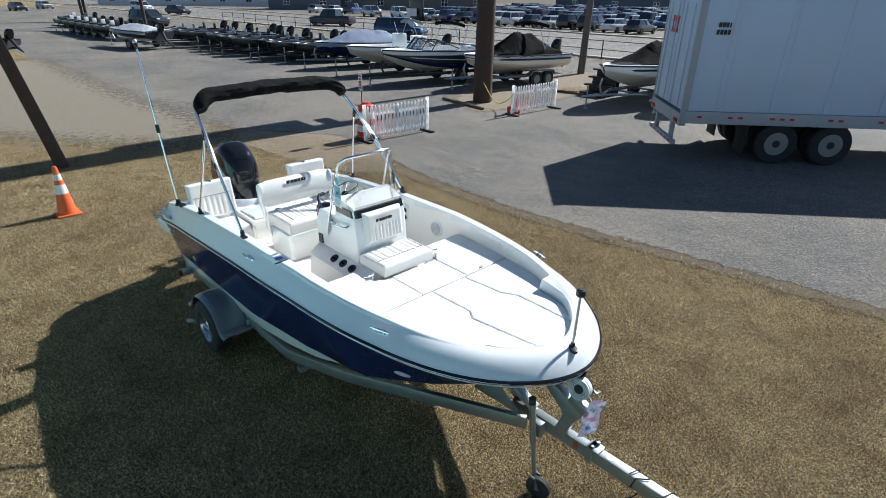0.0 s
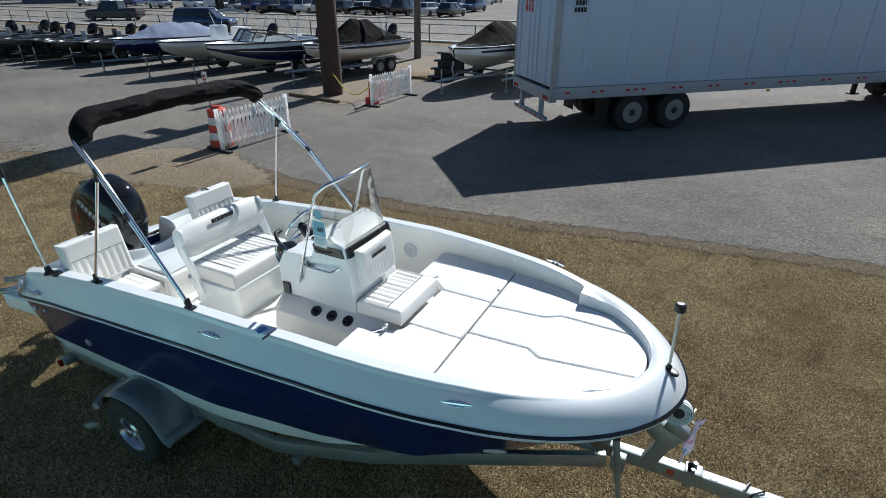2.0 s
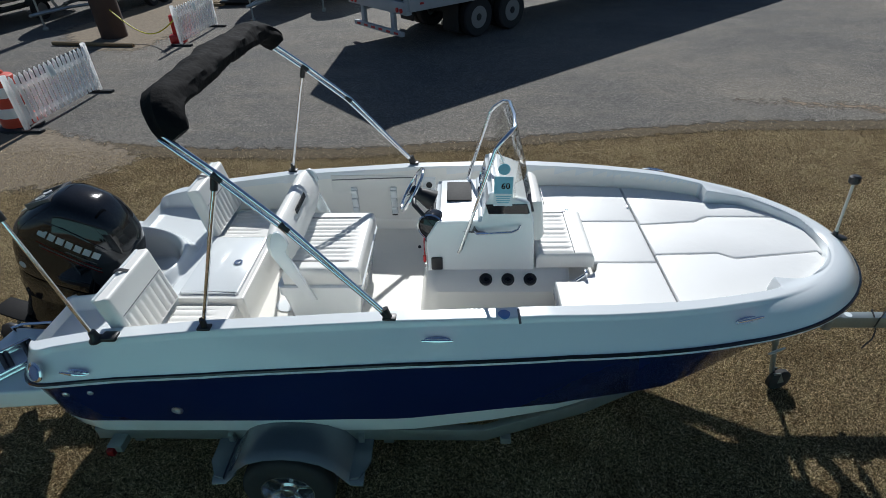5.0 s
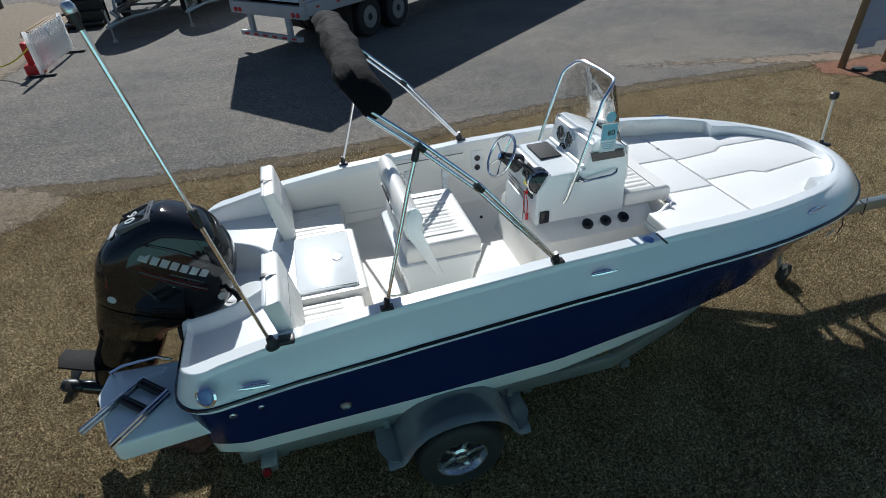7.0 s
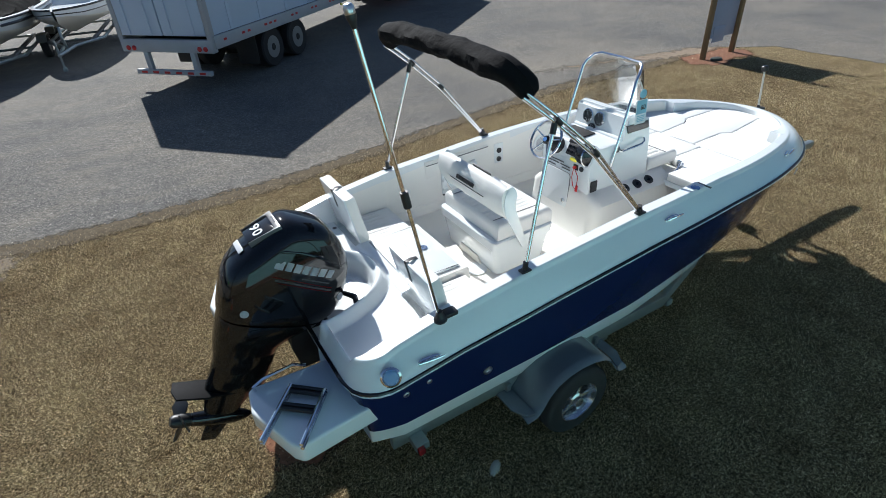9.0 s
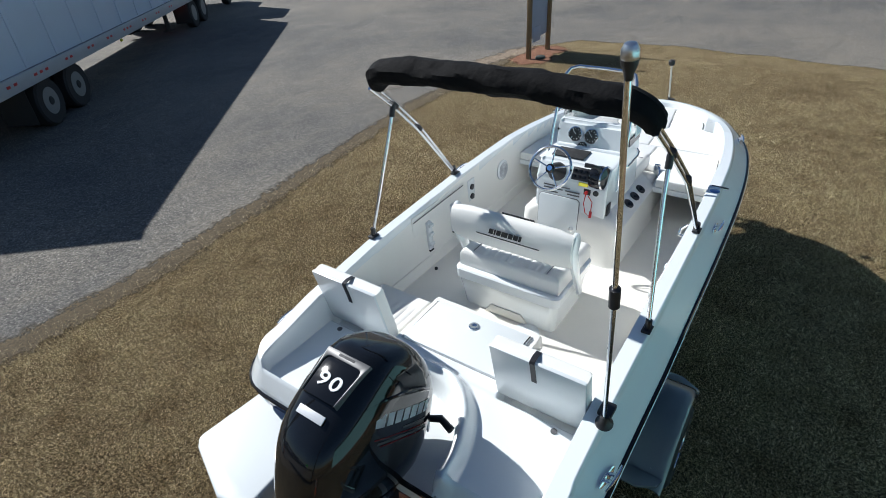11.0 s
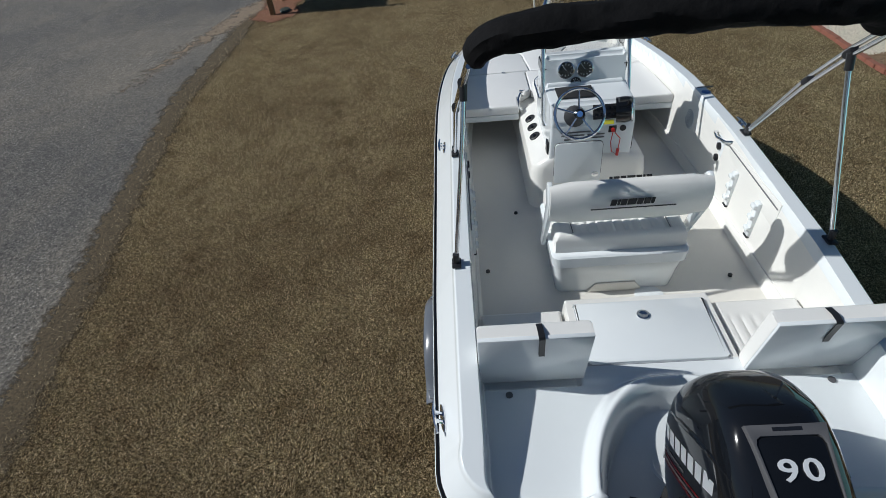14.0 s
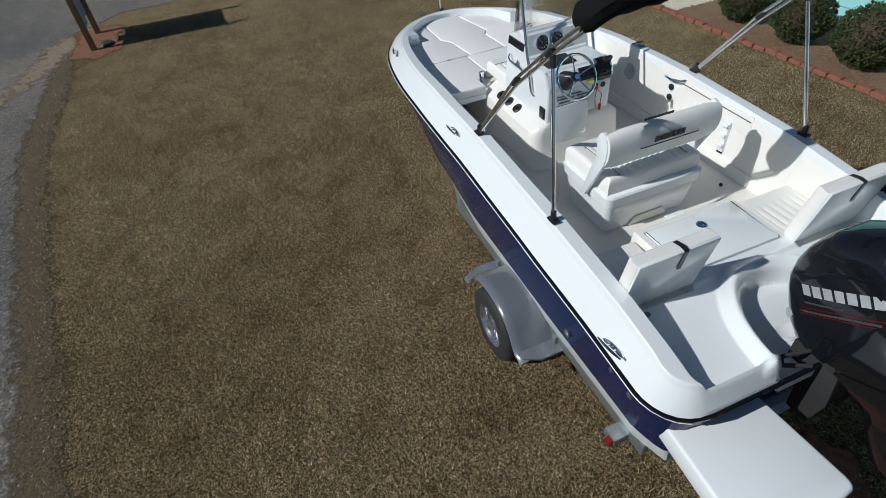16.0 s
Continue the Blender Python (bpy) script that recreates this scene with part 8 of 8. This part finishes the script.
# ---- cars ----
def car(kind, paint, label, category):
    c = new(kind)
    ORG[c.name] = Matrix.Identity(4)
    tagged(c, label, category, "parked cars")
    L, W = {"sedan": (4.6, 1.8), "suv": (4.7, 1.88), "pickup": (5.6, 1.95)}[kind]
    belt, roof = {"sedan": (0.92, 1.45), "suv": (1.05, 1.72), "pickup": (1.10, 1.85)}[kind]
    tail = {"sedan": belt + 0.04, "suv": belt + 0.05, "pickup": belt + 0.02}[kind]
    # stations along the body: x, half width, underside, waist, top
    st = [(0.0, 0.70, 0.40, 0.52, 0.60), (0.06, 0.84, 0.30, 0.55, belt - 0.20), (0.30, 0.94, 0.24, 0.60, belt - 0.12), (0.85, 1.0, 0.22, 0.62, belt - 0.06), (1.35, 1.0, 0.22, 0.64, belt), (2.4, 1.0, 0.22, 0.66, belt + 0.02), (L - 1.0, 1.0, 0.22, 0.68, tail), (L - 0.35, 0.96, 0.26, 0.66, tail), (L - 0.06, 0.88, 0.34, 0.62, tail - 0.06), (L, 0.74, 0.42, 0.58, tail - 0.22)]
    bm = BM()
    rings = []
    for x, w, z0, z1, z2 in st:
        w = w * W / 2
        half = [(w * 0.86, z0), (w * 0.98, z0 + 0.10), (w, z1), (w * 0.975, z2 - 0.10), (w * 0.90, z2 - 0.015), (w * 0.70, z2 + 0.01)]
        rings.append([(x, y, z) for y, z in half] + [(x, -y, z) for y, z in half[::-1]])
    loft(bm, rings)
    body_ob = part("body", bm, M[paint], c)
    cab = {"sedan": [(1.20, 1.95), (1.55, 2.35), (3.25, 3.15), (4.10, 3.75)], "suv": [(1.10, 1.75), (1.40, 2.1), (4.2, 4.05), (4.62, 4.35)], "pickup": [(1.50, 2.05), (1.75, 2.35), (3.55, 3.45), (3.75, 3.62)]}[kind]
    # glass house and roof: each station runs from the belt to the roof line
    lo_x, hi_x = [a for a, b_ in cab], [b_ for a, b_ in cab]
    hw, hr = W / 2 - 0.10, W / 2 - 0.30
    bm = BM()
    base_ = [(lo_x[0], hw - 0.10), (lo_x[1], hw), (lo_x[2], hw), (lo_x[3], hw - 0.08)]
    top_ = [(hi_x[0], hr - 0.06), (hi_x[1], hr), (hi_x[2], hr), (hi_x[3], hr - 0.05)]
    ringz = lambda pts, z: [(x, y, z) for x, y in pts] + [(x, -y, z) for x, y in pts[::-1]]
    loft(bm, [ringz(base_, belt - 0.05), ringz([(a[0] * 0.35 + b_[0] * 0.65, a[1] * 0.4 + b_[1] * 0.6) for a, b_ in zip(base_, top_)], belt + (roof - belt) * 0.62), ringz(top_, roof - 0.045)])
    part("window_band", bm, M["car_glass"], c)
    bm = BM()
    grow = [(x + (-0.05 if k == 0 else 0.06 if k == 3 else 0), y + 0.035) for k, (x, y) in enumerate(top_)]
    loft(bm, [ringz(grow, roof - 0.075), ringz([(x, y - 0.02) for x, y in grow], roof - 0.02), ringz([(x * 0.96 + 0.04 * (hi_x[1] + hi_x[2]) / 2, y - 0.14) for x, y in grow], roof + 0.012)])
    part("roof_panel", bm, M[paint], c)
    for s_ in (1, -1):
        for x0, x1, y0, y1 in ((lo_x[0], hi_x[0], hw - 0.09, hr - 0.04), ((lo_x[1] + lo_x[2]) / 2 + 0.05, (hi_x[1] + hi_x[2]) / 2, hw + 0.012, hr + 0.012), (lo_x[3], hi_x[3], hw - 0.07, hr - 0.03)):
            bm = BM()
            mid_ = ((x0 * 0.35 + x1 * 0.65), s_ * (y0 * 0.4 + y1 * 0.6 + 0.012), belt + (roof - belt) * 0.62)
            tube(bm, [(x0, s_ * (y0 + 0.005), belt - 0.03), mid_, (x1, s_ * (y1 + 0.005), roof - 0.05)], 0.038, 5)
            part("pillar", bm, M[paint], c)
    if kind == "pickup":
        bm = BM()
        box(bm, (4.65, 0, belt - 0.02), (1.6, W - 0.25, 0.10), 0.01)
        part("cargo_bed", bm, M["black"], c)
    for x in (0.85, L - 1.0):
        for s in (1, -1):
            bt, br = BM(), BM()
            mm = axis((x, s * (W / 2 - 0.08), 0.34), (0, s, 0))
            lathe(bt, [(0.20, -0.1), (0.33, -0.1), (0.34, -0.06), (0.34, 0.08), (0.33, 0.1), (0.20, 0.1)], mm, 16)
            wv = part("wheel", bt, M["rubber"], c)
            lathe(br, [(0.21, 0.08), (0.20, 0.105), (0.06, 0.09)], mm, 12)
            part("rim", br, M["cast_rim"], wv)
    for s in (1, -1):
        bm = BM()
        box(bm, (0.08, s * (W / 2 - 0.32), belt - 0.22), (0.12, 0.34, 0.13), 0.02)
        part("headlight", bm, M["tag_white"], c)
        bm = BM()
        box(bm, (L - 0.04, s * (W / 2 - 0.25), belt - 0.18), (0.06, 0.22, 0.14), 0.02)
        part("tail_light", bm, M["red"], c)
    bm = BM()
    box(bm, (0.02, 0, 0.58), (0.06, W * 0.5, 0.16), 0.01)
    part("grille", bm, M["black"], c)
    return c


KINDS = {"sedan": "sedan", "suv": "sport utility vehicle", "pickup": "pickup truck"}
models = []
for paint, word, often in (("paint_white", "white", 4), ("paint_black", "black", 4), ("paint_blue", "dark blue", 3), ("paint_silver", "silver", 3), ("paint_red", "dark red", 1), ("paint_teal", "teal", 1)):
    for kind in ("sedan", "suv", "pickup")[:3 if often > 2 else 2]:
        models += [car(kind, paint, word + " " + KINDS[kind] + " in the crowded car park", "pickup" if kind == "pickup" else "car")] * (often if kind != "pickup" else 1)
rng = random.Random(7)
placed = set()


def put_car(ob, x, y, a):
    m = Matrix.Translation((x, y, 0.005)) @ Matrix.Rotation(a, 4, "Z")
    if ob.name not in placed:
        placed.add(ob.name)
        ob.matrix_basis = m
        return ob
    return copy_thing(ob, m)


for row in range(11):
    y = 58 + 6.2 * row + (6.0 if row > 3 else 0)
    x0 = -24 - 3.2 * row * 0.75
    for k in range(13 + row // 2):
        if rng.random() < 0.08:
            continue
        put_car(rng.choice(models), x0 - 2.9 * k + rng.uniform(-0.2, 0.2), y + rng.uniform(-0.4, 0.4), radians(90 if row % 2 else -90) + rng.uniform(-0.04, 0.04))
for x, y, a in ((-95, 60, -60), (-91.5, 62, -60), (-88, 64, -60), (-84.5, 66, -60), (-72, 56.5, 170), (-65, 57, 168)):
    put_car(rng.choice(models), x, y, radians(a))
far_specs = [("suv", "paint_blue", -31.2, 30.9, 205, "dark blue sport utility vehicle on the street"), ("pickup", "jon_dark", -56, 34.5, 25, "black pickup truck driving along the street"), ("suv", "jon_dark", -60, 18.5, 200, "dark car parked among the boats"), ("sedan", "jon_dark", -93, 33, 200, "dark car on the far street"), ("suv", "white_paint", -112, 33, 200, "white van on the far street"), ("sedan", "trailer_grey", -130, 20, 190, "grey car far down the street"), ("sedan", "jon_dark", -118, 14, 190, "dark car far down the street")]
for kind, paint, x, y, a, label in far_specs:
    c = car(kind, paint, label, "car" if kind != "pickup" else "pickup")
    c.matrix_basis = Matrix.Translation((x, y, 0.005)) @ Matrix.Rotation(radians(a), 4, "Z")


# ---- buildings across the street ----
def building(x, y, w, d, h, a, wall, label, wins, roof="house_grey"):
    b = new("building")
    ORG[b.name] = Matrix.Identity(4)
    tagged(b, label, "building")
    bm = BM()
    box(bm, (0, d / 2, h / 2), (w, d, h))
    part("wall", bm, M[wall], b, smooth=False)
    bm = BM()
    prism(bm, [(-0.6, h), (d / 2, h + d * 0.22), (d + 0.6, h), (d + 0.6, h + 0.2), (d / 2, h + d * 0.22 + 0.25), (-0.6, h + 0.2)], -w / 2 - 0.5, w / 2 + 0.5, m=Matrix(((0, 0, 1, 0), (1, 0, 0, 0), (0, 1, 0, 0), (0, 0, 0, 1))))
    part("roof", bm, M[roof], b, smooth=False)
    for k in range(int(h / 0.35)):
        bm = BM()
        box(bm, (0, -0.015, 0.3 + 0.35 * k), (w, 0.03, 0.03))
        part("siding_lap", bm, M[wall], b, smooth=False)
    for k in range(wins):
        x0 = -w / 2 + w * (k + 0.5) / wins
        bm = BM()
        box(bm, (x0, -0.03, 1.75), (1.5, 0.08, 1.6), 0.01)
        wv = part("window", bm, M["white_paint"], b, "white framed window")
        for dx in (-0.36, 0.36):
            for dz in (-0.36, 0.36):
                bm = BM()
                box(bm, (x0 + dx, -0.075, 1.75 + dz), (0.60, 0.02, 0.62))
                part("pane", bm, M["car_glass"], wv)
    b.matrix_basis = Matrix.Translation((x, y, 0)) @ Matrix.Rotation(radians(a), 4, "Z")


building(-150, 56, 46, 9, 4.2, 62, "house_white", "long white building across the street", 7)
building(-112, 66, 16, 8, 5.5, 58, "house_grey", "slate grey house across the street", 2)
building(-104, 86, 46, 12, 5.5, 48, "house_brown", "long taupe building behind the parked cars", 6)
building(-60, 140, 60, 16, 7.0, 30, "house_grey", "grey warehouse behind the car park", 6)
billboard = thing("display_board", (-75, 14.4, 0), "green electronic display board on a post", "sign")
bm = BM()
tube(bm, [(-75, 14.4, 0), (-75, 14.4, 4.2)], 0.18, 10)
part("post", bm, M["dirty_steel"], billboard)
bm = BM()
box(bm, (0, 0, 0), (6.0, 0.4, 3.2), 0.05, m=Matrix.Translation((-75, 14.4, 4.15)) @ Matrix.Rotation(radians(65), 4, "Z"))
part("case", bm, M["black"], billboard)
bm = BM()
box(bm, (0, -0.21, 0), (5.8, 0.02, 3.05), m=Matrix.Translation((-75, 14.4, 4.15)) @ Matrix.Rotation(radians(65), 4, "Z"))
part("screen", bm, M["screen"], billboard, "glowing green screen")
lotsign = thing("lot_sign", (-58, 53, 0), "dark monument sign at the car park kerb", "sign")
bm = BM()
box(bm, (-58, 53, 1.6), (2.6, 0.5, 3.2), 0.1)
part("panel", bm, M["jon_dark"], lotsign)
bm = BM()
box(bm, (-58.5, 52.4, 1.2), (2.2, 0.1, 1.0), 0.02)
part("banner", bm, M["tag_white"], lotsign)
bm = BM()
gx = np.linspace(-420, 260, 60)
rows = [[bm.verts.new((x, y, z * (1 + 0.25 * noise.noise(Vector((x * 0.03, y * 0.05, 0)))))) for x in gx] for y, z in ((205, 0.0), (225, 5), (245, 9), (300, 14))]
for q, w in zip(rows, rows[1:]):
    for k in range(len(gx) - 1):
        bm.faces.new((q[k], q[k + 1], w[k + 1], w[k]))
solo("far_bank", bm, M["dirt"], label="distant brown wooded bank", kind="structure")


# ---- shrubs and brick edging by the house ----
def shrub(x, y, rad, seed):
    rnd = random.Random(seed)
    s = thing("shrub", (x, y, 0), "clipped dark green box shrub in the flower bed", "shrub", "box shrubs")
    bm = BM()
    for k in range(5):
        a = 2 * math.pi * k / 5
        tube(bm, [(x, y, 0), (x + 0.3 * rad * math.cos(a), y + 0.3 * rad * math.sin(a), rad * 0.7), (x + 0.6 * rad * math.cos(a + 0.4), y + 0.6 * rad * math.sin(a + 0.4), rad * 1.2)], [0.03, 0.02, 0.008], 5)
    part("stem", bm, M["brown_wood"], s)
    verts, faces = [], []
    n = 7000
    for k in range(n):
        u, v = rnd.uniform(-1, 1), rnd.uniform(0, 2 * math.pi)
        q = math.sqrt(1 - u * u)
        d = Vector((q * math.cos(v), q * math.sin(v), u))
        lump = 1 + 0.14 * noise.noise(d * 2.6 + Vector((seed, 0, 0))) + 0.08 * noise.noise(d * 7 + Vector((0, seed, 0)))
        r2 = rad * lump * (0.80 + 0.22 * rnd.random() ** 0.6)
        p = Vector((x, y, rad * 0.92)) + Vector((d.x * r2, d.y * r2, d.z * r2 * 0.95))
        if p.z < 0.04:
            continue
        L = rnd.uniform(0.022, 0.042)
        t = (d + Vector((rnd.uniform(-1, 1), rnd.uniform(-1, 1), rnd.uniform(-0.4, 1)))).normalized()
        w = t.cross(Vector((rnd.uniform(-1, 1), rnd.uniform(-1, 1), rnd.uniform(-1, 1)))).normalized() * L * 0.36
        b0 = len(verts)
        verts += [p - t * L * 0.5, p + w, p + t * L * 0.6, p - w]
        faces.append((b0, b0 + 1, b0 + 2, b0 + 3))
    me = bpy.data.meshes.new("crown")
    org = Vector((x, y, 0))
    me.from_pydata([tuple(v - org) for v in verts], [], faces)
    me.materials.append(M["leaf"])
    ob = new("crown", me)
    ob.parent = s
    tagged(ob, "crown of small dark green leaves")
    bm = BM()
    bmesh.ops.create_icosphere(bm, subdivisions=3, radius=rad * 0.78, matrix=Matrix.Translation((x, y, rad * 0.9)))
    for v in bm.verts:
        c = v.co - Vector((x, y, rad * 0.9))
        v.co += c * 0.15 * noise.noise(c * 4 / rad + Vector((seed, 0, 0)))
    part("twig_bundle", bm, M["brown_wood"], s)


for k, (x, y, r) in enumerate(((5.88, -5.55, 0.40), (4.80, -5.52, 0.41), (3.72, -5.50, 0.44), (2.55, -5.55, 0.42), (1.45, -5.55, 0.42))):
    shrub(x, y, r, 11 + k)

edging = thing("brick_edging", (3, -4.88, 0), "single row of red bricks edging the flower bed", "brick edging")
bm = BM()
box(bm, (0, 0, 0.02), (0.195, 0.095, 0.075), 0.008, seg=1)
brick_me = mesh_of("brick", bm, M["brick"], False)
rb = random.Random(5)
for k in range(57):
    ob = new("brick", brick_me)
    ob.parent = edging
    x = -2.2 + 0.207 * k
    ob.matrix_basis = Matrix.Translation((x - 3, 0.015 * math.sin(x * 1.3) + rb.uniform(-0.012, 0.012), rb.uniform(-0.012, 0.006))) @ Matrix.Rotation(rb.uniform(-0.06, 0.06), 4, "Z")

# ---- grass blades on the near lawn ----
m, nt, bs_ = node_mat("straw_blade")
geo = nt.nodes.new("ShaderNodeNewGeometry")
r = ramp(nt, geo.outputs["Random Per Island"], [(0.0, (0.022, 0.014, 0.006)), (0.30, (0.075, 0.052, 0.025)), (0.50, (0.20, 0.152, 0.086)), (0.74, (0.40, 0.325, 0.202)), (0.94, (0.74, 0.63, 0.43)), (1.0, (0.10, 0.10, 0.035))])
nt.links.new(mix_col(nt, 1.0, r.outputs[0], lawn_tone(nt), "MULTIPLY"), bs_.inputs["Base Color"])
bs_.inputs["Roughness"].default_value = 0.7
thin = nt.nodes.new("ShaderNodeBsdfTranslucent")
nt.links.new(bs_.inputs["Base Color"].links[0].from_socket, thin.inputs["Color"])
mx = nt.nodes.new("ShaderNodeMixShader")
mx.inputs[0].default_value = 0.46
nt.links.new(bs_.outputs[0], mx.inputs[1])
nt.links.new(thin.outputs[0], mx.inputs[2])
nt.links.new(mx.outputs[0], nt.nodes["Material Output"].inputs["Surface"])
M["blade"] = m
gr = np.random.RandomState(3)
NB = 1350000
bx = gr.uniform(-9.5, 12.5, NB * 3)
by = gr.uniform(-4.75, 5.6, NB * 3)
lot_y = np.interp(bx, [p[0] for p in LOT[:14]], [p[1] for p in LOT[:14]])
gap = lot_y - by + gr.normal(0, 0.09, NB * 3)
keep = gr.rand(NB * 3) < np.clip(0.10 + gap * 1.8, 0, 1) * (gap > -0.12)
keep &= ~((np.hypot(bx + 0.2, by + 0.05) < 0.42) & (gr.rand(NB * 3) < 0.88))
keep &= ~((np.hypot((bx - 11.9) / 1.0, (by - 4.9) / 0.55) < 1) & (gr.rand(NB * 3) < 0.8))
keep &= gr.rand(NB * 3) < np.clip(1.22 - 0.085 * np.hypot(bx - 2.0, by - 0.2), 0.12, 1)
bx, by = bx[keep][:NB], by[keep][:NB]
n = len(bx)
ang = gr.uniform(0, 2 * np.pi, n)
ln = gr.uniform(0.010, 0.034, n)
lift = gr.uniform(0.003, 0.032, n)
wd = gr.uniform(0.0010, 0.0027, n)
twist = gr.uniform(-1.2, 1.2, n)
dx, dy = np.cos(ang), np.sin(ang)
base = np.stack([bx, by, gr.uniform(0.003, 0.014, n)], 1)
side = np.stack([-dy * wd * np.cos(twist), dx * wd * np.cos(twist), wd * np.sin(twist)], 1)
tip = base + np.stack([dx * ln, dy * ln, lift], 1)
co = np.stack([base - side, base + side, tip], 1).reshape(-1, 3)
me = bpy.data.meshes.new("grass")
me.vertices.add(3 * n)
me.vertices.foreach_set("co", co.ravel())
me.loops.add(3 * n)
me.loops.foreach_set("vertex_index", np.arange(3 * n, dtype=np.int32))
me.polygons.add(n)
me.polygons.foreach_set("loop_start", np.arange(0, 3 * n, 3, dtype=np.int32))
me.update(calc_edges=True)
me.materials.append(M["blade"])
grass = new("grass", me)
tagged(grass, "short straw-coloured blades of dormant grass", "grass", kind="stuff")

# ---- pebbles of the gravel bed ----
verts, faces = [], []
rp = random.Random(9)
for k in range(2600):
    x, y = rp.uniform(6.82, 9.5), rp.uniform(-6.4, -5.0)
    q = rp.uniform(0.012, 0.03)
    b0 = len(verts)
    verts += [(x + q, y, 0.014), (x, y + q * 0.8, 0.014), (x - q, y, 0.014), (x, y - q * 0.9, 0.014), (x + q * 0.2, y, 0.014 + q * 0.8)]
    faces += [(b0, b0 + 1, b0 + 4), (b0 + 1, b0 + 2, b0 + 4), (b0 + 2, b0 + 3, b0 + 4), (b0 + 3, b0, b0 + 4)]
me = bpy.data.meshes.new("gravel")
me.from_pydata(verts, [], faces)
me.materials.append(M["gravel"])
tagged(new("gravel", me), "loose pale gravel stones", "gravel", kind="stuff")
